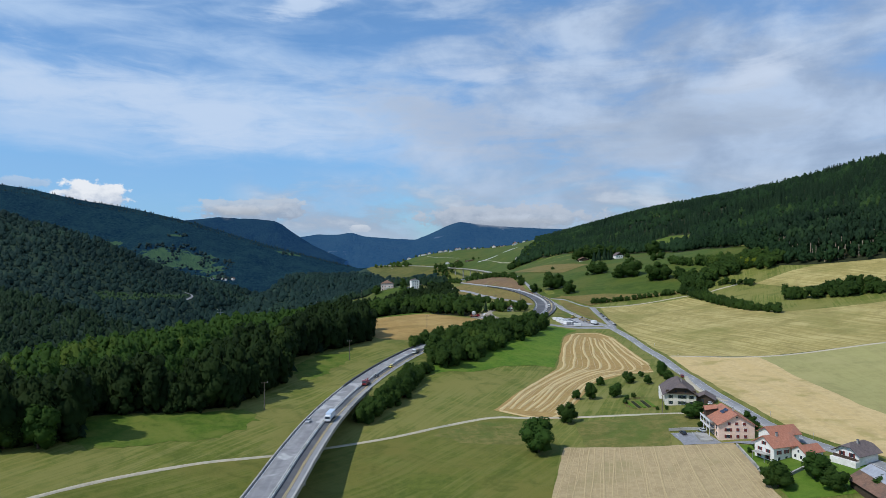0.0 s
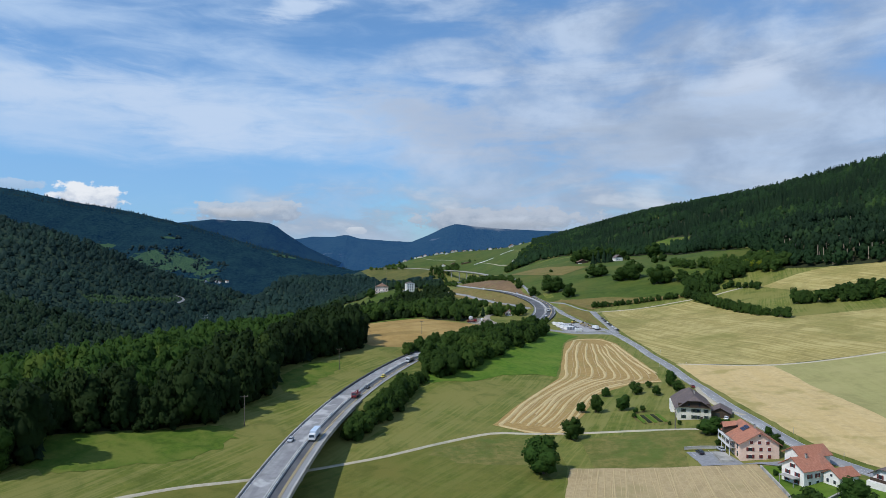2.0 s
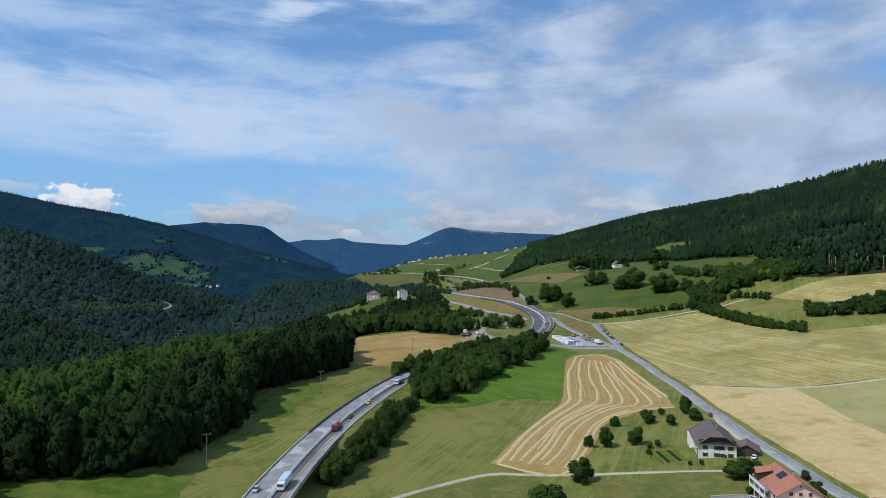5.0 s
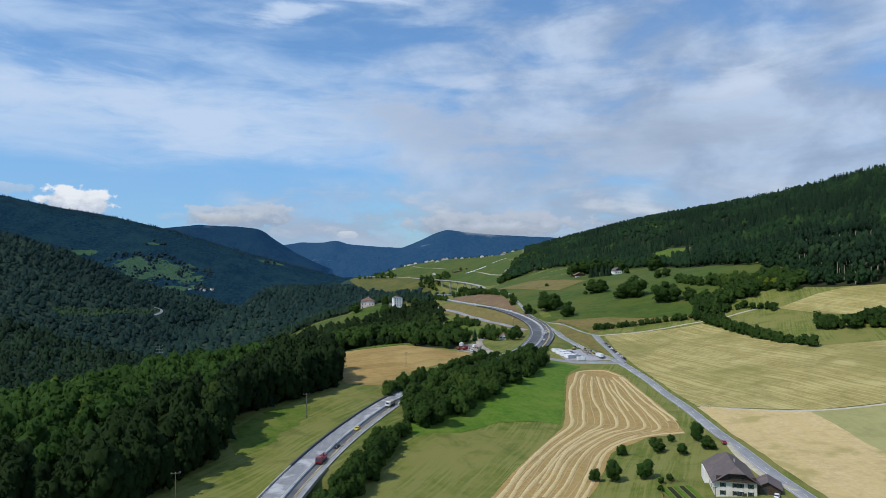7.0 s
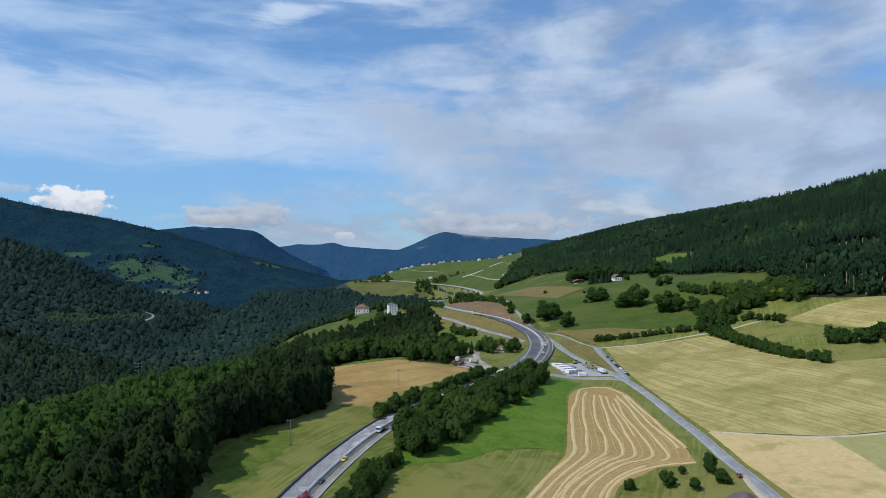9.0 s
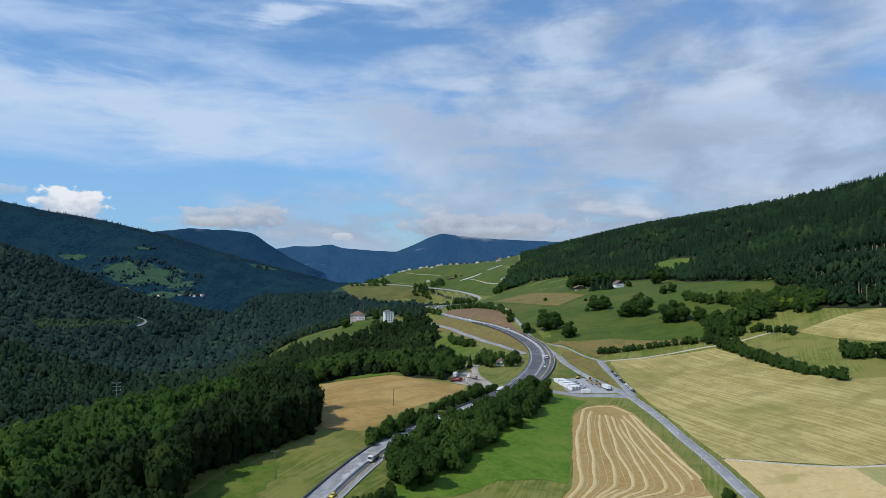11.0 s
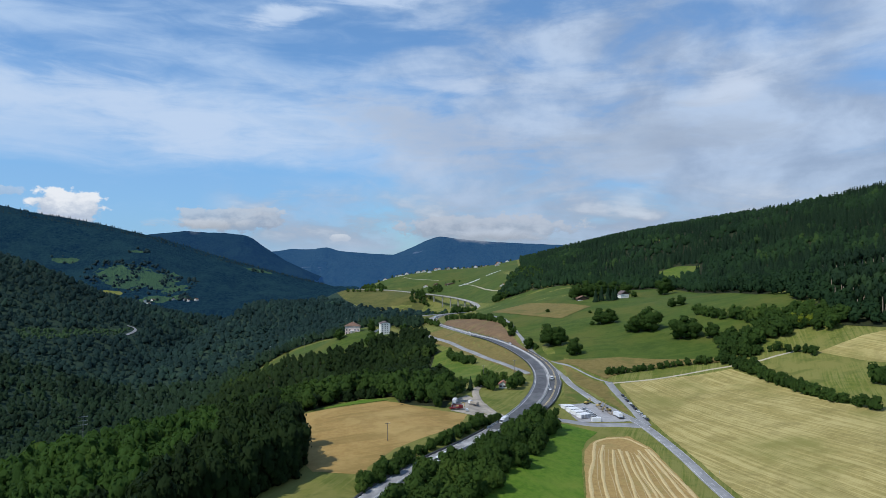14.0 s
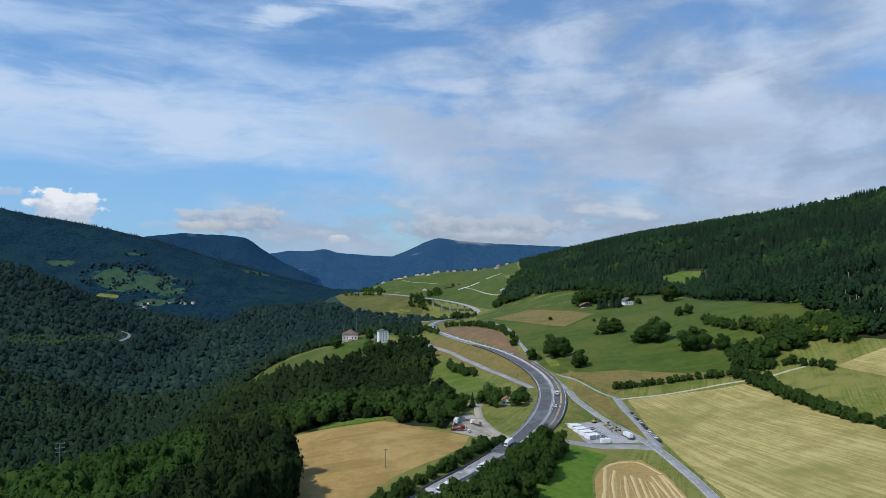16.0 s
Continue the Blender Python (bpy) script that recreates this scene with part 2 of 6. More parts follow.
WHEAT = surface("ripe_wheat", (0.498, 0.371, 0.175), (0.594, 0.456, 0.228), 0.4, spots=(0.382, 0.307, 0.117), spot_scale=0.045, spot_cut=(0.50, 0.66),
                streak=(-7, 0.35, 0.012, (0.530, 0.382, 0.159), 0.45), bump=0.4)
GOLD = surface("golden_barley", (0.315, 0.202, 0.066), (0.385, 0.255, 0.088), 0.3, spots=(0.40, 0.275, 0.10), spot_scale=0.03, spot_cut=(0.45, 0.7),
               streak=(-68, 0.11, 0.006, (0.235, 0.162, 0.050), 0.7), bump=0.4)
STUBBLE = surface("stubble", (0.315, 0.208, 0.074), (0.405, 0.276, 0.106), 0.5, spots=(0.30, 0.245, 0.09), spot_scale=0.05, spot_cut=(0.5, 0.75), bump=0.5)
NEAR_STUBBLE = surface("bleached_stubble", (0.360, 0.272, 0.145), (0.445, 0.345, 0.192), 0.5, spots=(0.30, 0.25, 0.12), spot_scale=0.05, spot_cut=(0.5, 0.75), bump=0.5)
FAINT_STRAW = surface("faint_straw", (0.400, 0.308, 0.162), (0.465, 0.362, 0.198), 0.8, bump=0.5)
STRAW = surface("straw_rows", (0.485, 0.372, 0.180), (0.585, 0.460, 0.240), 0.8, bump=0.6, bump_scale=4)
DRY = surface("dry_grass", (0.150, 0.118, 0.034), (0.215, 0.166, 0.054), 0.25, spots=(0.115, 0.120, 0.030), spot_scale=0.03, spot_cut=(0.5, 0.7), bump=0.4)
VERGE = surface("verge_grass", (0.112, 0.122, 0.024), (0.195, 0.172, 0.052), 0.3, spots=(0.092, 0.125, 0.022), spot_scale=0.06, spot_cut=(0.45, 0.65), bump=0.5)
HILL_TAN = surface("olive_hill_grass", (0.070, 0.082, 0.017), (0.108, 0.110, 0.026), 0.1, spots=(0.130, 0.120, 0.032), spot_scale=0.02, spot_cut=(0.45, 0.66), bump=0.4)
EARTH = surface("bare_earth_bank", (0.165, 0.105, 0.055), (0.235, 0.150, 0.080), 0.2, spots=(0.19, 0.165, 0.065), spot_scale=0.05, spot_cut=(0.52, 0.7),
                streak=(60, 0.25, 0.05, (0.13, 0.085, 0.05), 0.5), bump=0.5)
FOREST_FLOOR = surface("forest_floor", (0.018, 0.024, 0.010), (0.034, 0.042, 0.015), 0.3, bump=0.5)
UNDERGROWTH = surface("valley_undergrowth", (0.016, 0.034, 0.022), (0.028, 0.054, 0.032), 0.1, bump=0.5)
GRAVEL = surface("gravel", (0.330, 0.290, 0.240), (0.440, 0.395, 0.330), 0.6, spots=(0.28, 0.25, 0.21), spot_scale=0.08, rough=0.95, bump=0.4)
LOT = surface("crushed_stone", (0.300, 0.300, 0.310), (0.400, 0.395, 0.400), 0.6, spots=(0.27, 0.26, 0.26), spot_scale=0.08, rough=0.95, bump=0.4)
TRACK = surface("farm_track", (0.400, 0.355, 0.265), (0.500, 0.450, 0.345), 0.4, spots=(0.36, 0.35, 0.27), spot_scale=0.1, rough=0.95)
ASPHALT = surface("asphalt", (0.085, 0.088, 0.096), (0.118, 0.121, 0.130), 0.4, spots=(0.15, 0.152, 0.158), spot_scale=0.05, rough=0.85, bump=0.15)
OLD_ASPHALT = surface("weathered_asphalt", (0.225, 0.228, 0.234), (0.285, 0.288, 0.292), 0.3, spots=(0.32, 0.322, 0.325), spot_scale=0.05, rough=0.85, bump=0.15)
MILLED = surface("milled_concrete", (0.235, 0.235, 0.240), (0.330, 0.330, 0.332), 0.15, spots=(0.450, 0.450, 0.448), spot_scale=0.06, spot_cut=(0.52, 0.62), rough=0.9, bump=0.2,
                 streak=(0, 0.5, 0.03, (0.180, 0.180, 0.191), 0.5))
CONCRETE = surface("concrete", (0.330, 0.320, 0.295), (0.430, 0.415, 0.385), 0.4, spots=(0.26, 0.25, 0.23), spot_scale=0.12, rough=0.9, bump=0.2)
PALE_CONCRETE = surface("pale_barrier_concrete", (0.46, 0.46, 0.45), (0.56, 0.56, 0.55), 0.3, spots=(0.38, 0.38, 0.37), spot_scale=0.15, rough=0.85)
DARK_STEEL = plain("dark_steel_barrier", (0.10, 0.105, 0.115), 0.5, 0.6)
WHITE_PAINT = plain("road_paint_white", (0.62, 0.62, 0.62), 0.7)
YELLOW_PAINT = plain("road_paint_yellow", (0.72, 0.56, 0.25), 0.7)
LEAF = foliage("broad_leaves", (0.018, 0.048, 0.009), (0.060, 0.124, 0.021), (0.115, 0.165, 0.026), 0.38)
SLOPE_LEAF = foliage("slope_leaves", (0.007, 0.022, 0.010), (0.029, 0.068, 0.022), (0.064, 0.115, 0.024), 0.3, 0.5)
LEAF_DARK = foliage("dark_broad_leaves", (0.017, 0.040, 0.008), (0.062, 0.116, 0.020), (0.092, 0.140, 0.024), 0.36)
SHADED_LEAF = foliage("dense_wood_leaves", (0.007, 0.017, 0.005), (0.027, 0.053, 0.011), (0.060, 0.098, 0.017), 0.3)
NEEDLE = foliage("spruce_needles", (0.007, 0.020, 0.011), (0.023, 0.052, 0.022), (0.042, 0.084, 0.028), 0.25, 0.5)
SHADED_WOOD = foliage("valley_leaves", (0.008, 0.021, 0.011), (0.023, 0.050, 0.021), (0.042, 0.080, 0.028), 0.18, 0.4)
HAZED_WOOD = foliage("far_valley_leaves", (0.009, 0.026, 0.026), (0.022, 0.052, 0.040), (0.034, 0.072, 0.044), 0.2, 0.3)
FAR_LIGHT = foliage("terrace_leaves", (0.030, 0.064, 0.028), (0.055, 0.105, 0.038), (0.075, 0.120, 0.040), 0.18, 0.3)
HAZE_BLUE_WOOD = foliage("distant_wood", (0.012, 0.028, 0.032), (0.024, 0.050, 0.046), (0.034, 0.062, 0.048), 0.1, 0.15)
BARK = surface("bark", (0.070, 0.052, 0.036), (0.125, 0.098, 0.070), 3.0, rough=0.95, bump=0.5)
PALE_BARK = surface("pale_pine_bark", (0.20, 0.17, 0.13), (0.34, 0.29, 0.23), 1.0, rough=0.95)
WOOD_POLE = surface("weathered_pole", (0.13, 0.11, 0.09), (0.22, 0.19, 0.16), 2.0, rough=0.9)
PLASTER = surface("cream_plaster", (0.68, 0.64, 0.55), (0.75, 0.71, 0.62), 0.8, spots=(0.62, 0.58, 0.49), spot_scale=0.3, rough=0.9)
PINK = surface("pink_plaster", (0.80, 0.58, 0.46), (0.85, 0.63, 0.51), 0.8, spots=(0.76, 0.55, 0.44), spot_scale=0.3, rough=0.9)
ROSE = surface("pale_rose_plaster", (0.74, 0.60, 0.53), (0.80, 0.66, 0.59), 0.8, spots=(0.70, 0.56, 0.49), spot_scale=0.3, rough=0.9)
WHITE_WALL = surface("white_plaster", (0.78, 0.76, 0.71), (0.84, 0.82, 0.78), 0.8, spots=(0.72, 0.70, 0.65), spot_scale=0.3, rough=0.9)
RED_TILE = surface("red_clay_tiles", (0.400, 0.165, 0.105), (0.520, 0.235, 0.155), 1.2, spots=(0.36, 0.18, 0.13), spot_scale=0.25, rough=0.85, bump=0.5, bump_scale=5, random_tone=0.3)
BROWN_TILE = surface("brown_clay_tiles", (0.135, 0.108, 0.106), (0.185, 0.150, 0.145), 1.2, spots=(0.20, 0.16, 0.145), spot_scale=0.25, rough=0.85, bump=0.5, bump_scale=5, random_tone=0.3)
OLD_TILE = surface("old_barn_tiles", (0.200, 0.120, 0.085), (0.300, 0.180, 0.125), 1.0, spots=(0.15, 0.11, 0.09), spot_scale=0.3, rough=0.9, bump=0.5, random_tone=0.3)
METAL_ROOF = surface("grey_sheet_roof", (0.36, 0.37, 0.40), (0.48, 0.49, 0.52), 0.6, rough=0.5, metal=0.3)
DARK_WOOD = surface("dark_timber", (0.050, 0.036, 0.026), (0.090, 0.064, 0.045), 2.0, rough=0.85)
WOOD = surface("brown_timber", (0.13, 0.080, 0.046), (0.20, 0.125, 0.075), 2.0, rough=0.85)
GLASS = plain("window_glass", (0.030, 0.038, 0.048), 0.08, 0.0, 0.1, 1.0, 0.6)
SHUTTER_RED = plain("oxblood_shutter", (0.16, 0.030, 0.026), 0.6)
SHUTTER_GREEN = plain("dark_green_shutter", (0.035, 0.060, 0.040), 0.6)
SOLAR = plain("solar_panel", (0.020, 0.030, 0.070), 0.15, 0.2)
RUBBER = plain("tyre_rubber", (0.020, 0.020, 0.021), 0.85)
STEEL = plain("galvanised_steel", (0.42, 0.43, 0.45), 0.4, 0.8)
WHITE_METAL = plain("white_lacquer", (0.80, 0.80, 0.80), 0.35)
PAVING = surface("paved_forecourt", (0.210, 0.215, 0.230), (0.280, 0.285, 0.300), 0.6, rough=0.9)

# ---- terrain ----
KNOT_X = np.array([-1500, -800, -400, -180, -80, -10, 60, 140, 240, 360, 560, 800.0])
KNOT_Y = np.array([150, 320, 430, 540, 680, 860, 1100, 1750, 2600.0])
HEIGHTS = np.array([
    [55, 26, 12, 7, -3, -5, -2, 7, 13, 25, 50, 80], [34, -2, -6, 18, 10, 4, 5, 12, 16, 31, 71, 121], [21, -24, -30, 17, 17, 12, 8, 11, 20, 39, 87, 146],
    [32, -34, -58, 9, 20, 23, 19, 12, 25, 44, 100, 172], [63, -30, -82, -14, 16, 24, 22, 22, 29, 61, 128, 199], [86, -24, -104, -48, -20, 1, 21, 36, 56, 87, 129, 247],
    [78, -12, -112, -17, 12, 23, 35, 50, 68, 80, 129, 249], [75, 0, 10, 0, -4, -6, 4, 34, 86, 108, 182, 232], [10, -55, -84, 30, 61, 72, 83, 88, 97, 123, 170, 223]], float)


def smooth(a, b, v):
    u = np.clip((v - a) / (b - a), 0, 1)
    return u * u * (3 - 2 * u)


def blend_weights(knots, v):
    """Weights of a cubic spline through knots at unequal steps."""
    v, n = np.clip(v, knots[0], knots[-1]), len(knots)
    i = np.clip(np.searchsorted(knots, v, side="right") - 1, 0, n - 2)
    h = knots[i + 1] - knots[i]
    u, r = (v - knots[i]) / h, np.arange(len(v))
    w = np.zeros((len(v), n))
    np.add.at(w, (r, i), 2 * u**3 - 3 * u**2 + 1)
    np.add.at(w, (r, i + 1), -2 * u**3 + 3 * u**2)
    for off, k in ((0, u**3 - 2 * u**2 + u), (1, u**3 - u**2)):
        a, b = np.clip(i + off - 1, 0, n - 1), np.clip(i + off + 1, 0, n - 1)
        d = knots[b] - knots[a]
        np.add.at(w, (r, b), k * h / d)
        np.add.at(w, (r, a), -k * h / d)
    return w


def hills(x, y):
    x, y = np.atleast_1d(np.asarray(x, float)), np.atleast_1d(np.asarray(y, float))
    z = np.einsum("nj,ji,ni->n", blend_weights(KNOT_Y, y), HEIGHTS, blend_weights(KNOT_X, x))
    z = z - 70 * smooth(2660, 3000, y) * smooth(-320, -200, x) * smooth(900, 420, x)
    # the western spur falls to the valley floor; the gorge runs behind it
    crest = np.interp(x, [-2200, -1500, -1123, -1020, -885, -796, -740, -646, -600, -560, -515, -470, -430, -395], [320, 245, 175, 143, 107, 66, 37, -2, -18, -34, -60, -62, -24, 8])
    base = np.einsum("nj,ji,ni->n", blend_weights(KNOT_Y, np.full(len(x), 1700.0)), HEIGHTS, blend_weights(KNOT_X, x))
    z = z + (crest - base) * smooth(-375, -400, x) * np.exp(-(((y - 1700) / np.where(y < 1700, 300.0, 190.0)) ** 2))
    z = z - 50 * np.exp(-(((x + 500) / 85.0) ** 2)) * smooth(1800, 1950, y) * smooth(2500, 2150, y)
    z = z - 45 * smooth(1800, 2050, y) * smooth(3050, 2900, y) * smooth(-330, -480, x)
    # the terrace of the villa
    return z + 7.5 * np.exp(-(((x + 88) / 52.0) ** 2 + ((y - 1128) / 48.0) ** 2))


def curve(points, step=4.0):
    """A smooth line through the points, in even steps."""
    p = np.array(points, float)
    p = np.vstack([2 * p[0] - p[1], p, 2 * p[-1] - p[-2]])
    out = []
    for i in range(1, len(p) - 2):
        n = max(2, int(np.linalg.norm(p[i + 1] - p[i]) / step))
        for u in np.arange(n) / n:
            out.append(0.5 * (2 * p[i] + (p[i + 1] - p[i - 1]) * u + (2 * p[i - 1] - 5 * p[i] + 4 * p[i + 1] - p[i + 2]) * u**2
                              + (3 * p[i] - p[i - 1] - 3 * p[i + 1] + p[i + 2]) * u**3))
    out.append(p[-2])
    return np.array(out)


# The expressway: x, y, z of its middle; a viaduct as far as y = 352
MOTORWAY = curve([(-56, -60, 12.5), (-52, 100, 13), (-52, 200, 13), (-52.5, 245, 13), (-51.5, 295, 13), (-46, 352, 13.4), (-34.5, 411, 14.6), (-15, 470, 17), (12, 515, 19.3),
                  (36, 548, 20.3), (64, 594, 20.8), (89, 647, 21.3), (105, 697, 22.8), (113.5, 740, 24.8), (116, 780, 27), (113, 822, 29), (104, 877, 31), (89, 935, 32),
                  (67, 996, 32), (44, 1085, 30.5), (25, 1190, 28), (25, 1290, 25.5), (45, 1370, 25), (85, 1420, 25)])
COUNTRY = curve([(158, 200), (153, 242), (149, 251), (146, 260), (142.5, 274), (140, 293), (140, 320), (142, 361), (147, 420), (151.5, 480), (154, 530), (154, 568), (151, 600),
                 (143, 632), (133, 666), (127, 704), (127, 735)])
OLD_TRACK = curve([(127, 735), (126, 765), (121, 825), (118, 912), (117, 1007), (113, 1075), (100, 1160)])
LANE = curve([(153, 600), (156, 641), (156, 683), (157, 706)])
HEDGE_PATH = curve([(156, 702), (189, 707), (214, 712), (239, 714), (260, 711), (279, 708), (297, 709), (315, 707)])
LANE_UP = curve([(157, 706), (150, 722), (137, 772), (129, 800)])
FARM_TRACK = curve([(-170, 170), (-137, 205), (-116, 232), (-92, 252), (-67, 266), (-44, 283), (-21, 299), (-1, 314), (24, 329), (43, 328), (80, 323), (114, 314)])
FIELD_TRACK = curve([(158, 465), (208, 440), (285, 432.5), (326, 422), (420, 400)])
RAMP = curve([(80, 606), (97, 610), (118, 605), (136, 605), (151, 600)])
OLD_ROAD = curve([(12, 1050), (22, 1016), (41, 967), (67, 874), (87, 795), (99, 750)])
LOT_ROAD = curve([(62, 604), (53, 621), (47, 652), (48, 690), (56, 720)])
YARD_DRIVE = curve([(140, 330), (137, 345), (139, 375), (143, 395)])


def near_line(x, y, line):
    """Distance to a line and the height of its nearest point."""
    best, z = np.full(len(x), 1e9), np.zeros(len(x))
    for a, b in zip(line[:-1], line[1:]):
        d = b - a
        u = np.clip(((x - a[0]) * d[0] + (y - a[1]) * d[1]) / (d[0] ** 2 + d[1] ** 2), 0, 1)
        e = np.hypot(x - a[0] - u * d[0], y - a[1] - u * d[1])
        k = e < best
        best[k] = e[k]
        if len(a) > 2:
            z[k] = (a[2] + u * d[2])[k]
    return best, z


BANK = MOTORWAY[MOTORWAY[:, 1] > 350]
# the same road farther off: along the hill's brow, then on a second viaduct
FAR = curve([(-190, 2190, 33), (-86.7, 2080, 34.4), (-5.6, 1950, 33.3), (64, 1800, 33.1), (108, 1640, 31.2), (117, 1520, 28.8), (100, 1440, 26.5)], 12)
BROW = FAR[FAR[:, 1] > 1945]


SHELF = curve([(-58, 1150, 22), (-44, 1200, 22.6), (-38, 1248, 22.9), (-26, 1298, 23.5), (-5, 1338, 24.2), (20, 1366, 24.8)], 12)


def ground(x, y):
    """Height of the ground: hills, with the expressway's cutting and embankment, and fine unevenness."""
    x, y = np.atleast_1d(np.asarray(x, float)), np.atleast_1d(np.asarray(y, float))
    z = hills(x, y)
    z = z + 0.5 * np.sin(x * 0.045 + 1.3 * np.sin(y * 0.031)) * np.sin(y * 0.052 + x * 0.017)
    k = np.where((x > -110) & (x < 190) & (y > 330) & (y < 1480))[0]
    if len(k):
        d, zr = near_line(x[k], y[k], BANK[::2])
        half = 9.0 + 2.5 * smooth(560, 680, y[k]) * smooth(980, 860, y[k])
        w = 1 - smooth(half, half + 13, d)
        z[k] = z[k] * (1 - w) + (zr - 0.35) * w
    k = np.where((x > -400) & (x < 150) & (y > 1750) & (y < 2400))[0]
    if len(k):
        d, zr = near_line(x[k], y[k], BROW)
        w = 1 - smooth(8, 150, d)
        z[k] = np.maximum(z[k], z[k] * (1 - w) + (zr - 0.6) * w)
    k = np.where((x > -180) & (x < 120) & (y > 1060) & (y < 1480))[0]
    if len(k):
        d, zr = near_line(x[k], y[k], SHELF)
        w = 1 - smooth(12, 85, d)
        z[k] = np.maximum(z[k], z[k] * (1 - w) + (zr - 0.4) * w)
    return z


def gz(x, y):
    return float(ground([x], [y])[0])


def mesh_object(name, verts, faces, material, smooth_shade=False, attr=None, normals=None):
    """One mesh object from arrays of corners and of triangles (or of four-sided faces)."""
    verts, faces = np.asarray(verts, np.float32), np.asarray(faces, np.int32)
    me, k = bpy.data.meshes.new(name), faces.shape[1]
    me.vertices.add(len(verts))
    me.vertices.foreach_set("co", verts.ravel())
    me.loops.add(faces.size)
    me.loops.foreach_set("vertex_index", faces.ravel())
    me.polygons.add(len(faces))
    me.polygons.foreach_set("loop_start", np.arange(0, faces.size, k, dtype=np.int32))
    if smooth_shade:
        me.polygons.foreach_set("use_smooth", np.ones(len(faces), bool))
    if attr is not None:
        a = me.attributes.new("tint", "FLOAT", "POINT")
        a.data.foreach_set("value", np.asarray(attr, np.float32))
    me.update(calc_edges=True)
    me.validate()
    if normals is not None:
        me.polygons.foreach_set("use_smooth", np.ones(len(faces), bool))
        me.normals_split_custom_set_from_vertices(np.asarray(normals, np.float32))
    me.materials.append(material)
    return new(name, me)


def spaced(lo, hi, a, b, fine, grow, far):
    """Grid lines: fine between a and b, wider and wider outside."""
    mid = list(np.arange(a, b + 0.1, fine))
    s, v = fine, b
    while v < hi:
        s = min(s * grow, far)
        v += s
        mid.append(v)
    s, v = fine, a
    while v > lo:
        s = min(s * grow, far)
        v -= s
        mid.insert(0, v)
    return np.array(mid)


def grid_faces(nx, ny):
    i = np.arange(nx * (ny - 1)).reshape(ny - 1, nx)[:, :-1].ravel()
    return np.stack([i, i + 1, i + nx + 1, i + nx], 1)


gx, gy = spaced(-3600, 3600, -180, 340, 4.0, 1.06, 60), spaced(-1500, 3000, 180, 760, 4.0, 1.045, 40)
GX, GY = [a.ravel() for a in np.meshgrid(gx, gy)]
land = mesh_object("ground", np.stack([GX, GY, ground(GX, GY)], 1), grid_faces(len(gx), len(gy)), MEADOW, True)
tagged(land, "rolling green and yellow meadow ground of a mountain valley", "ground", kind="structure")

from mathutils.geometry import delaunay_2d_cdt


def inside(poly, x, y):
    p, c = np.asarray(poly, float), np.zeros(len(x), bool)
    for (x0, y0), (x1, y1) in zip(p, np.roll(p, -1, 0)):
        if y0 != y1:
            c ^= ((y0 > y) != (y1 > y)) & (x < (x1 - x0) * (y - y0) / (y1 - y0) + x0)
    return c


def rim(poly, step, wobble=0.0, seed=0):
    """The outline of a patch, rounded a little, with an uneven edge."""
    p = np.array(poly, float)
    r, out = np.random.RandomState(seed), []
    for a, b in zip(p, np.roll(p, -1, 0)):
        n = max(1, int(np.linalg.norm(b - a) / step))
        for u in np.arange(n) / n:
            out.append(a + (b - a) * u + r.uniform(-wobble, wobble, 2))
    return np.array(out)


def drape(name, poly, material, label, lift=0.12, step=5.0, wobble=0.35, category="field", kind="structure"):
    """A field: a sheet laid on the ground within an outline."""
    edge = rim(poly, step, wobble, len(name))
    lo, hi = edge.min(0), edge.max(0)
    X, Y = [a.ravel() for a in np.meshgrid(np.arange(lo[0], hi[0], step), np.arange(lo[1], hi[1], step))]
    k = inside(edge, X, Y)
    pts = [Vector((float(a), float(b))) for a, b in edge] + [Vector((float(a), float(b))) for a, b in zip(X[k], Y[k])]
    v, _, f, *_ = delaunay_2d_cdt(pts, [], [list(range(len(edge)))], 1, 0.01)
    v = np.array([(p.x, p.y) for p in v])
    z = ground(v[:, 0], v[:, 1]) + lift
    f = [t for t in f if len(t) == 3]
    ob = mesh_object(name, np.column_stack([v, z]), f, material, True)
    return tagged(ob, label, category, kind=kind)


def ribbon_arrays(line, w0, w1, lift, z=None):
    """A strip along a line, between two distances to its right."""
    p = np.asarray(line, float)
    d = np.gradient(p[:, :2], axis=0)
    d /= np.linalg.norm(d, axis=1)[:, None]
    n = np.stack([d[:, 1], -d[:, 0]], 1)
    w0, w1 = np.broadcast_to(w0, len(p)), np.broadcast_to(w1, len(p))
    a, b = p[:, :2] + n * w0[:, None], p[:, :2] + n * w1[:, None]
    if z is None and p.shape[1] > 2:
        z = p[:, 2]
    za = (ground(a[:, 0], a[:, 1]) if z is None else z) + lift
    zb = (ground(b[:, 0], b[:, 1]) if z is None else z) + lift
    v = np.empty((2 * len(p), 3))
    v[0::2], v[1::2] = np.column_stack([a, za]), np.column_stack([b, zb])
    i = np.arange(len(p) - 1) * 2
    return v, np.stack([i, i + 1, i + 3, i + 2], 1)


def strip(name, line, w0, w1, material, lift, label="", category="", kind="", parent=None, skirt=0.0):
    """A flat strip; with a skirt, its edges slope down into the ground."""
    v, f = ribbon_arrays(line, w0, w1, lift)
    if skirt:
        w0, w1 = np.asarray(w0), np.asarray(w1)
        lo, _ = ribbon_arrays(line, w0 - skirt, w1 + skirt, lift - 0.5)
        rows = np.stack([lo[0::2], v[0::2], v[1::2], lo[1::2]], 1).reshape(-1, 3)
        i = np.arange(len(line) - 1) * 4
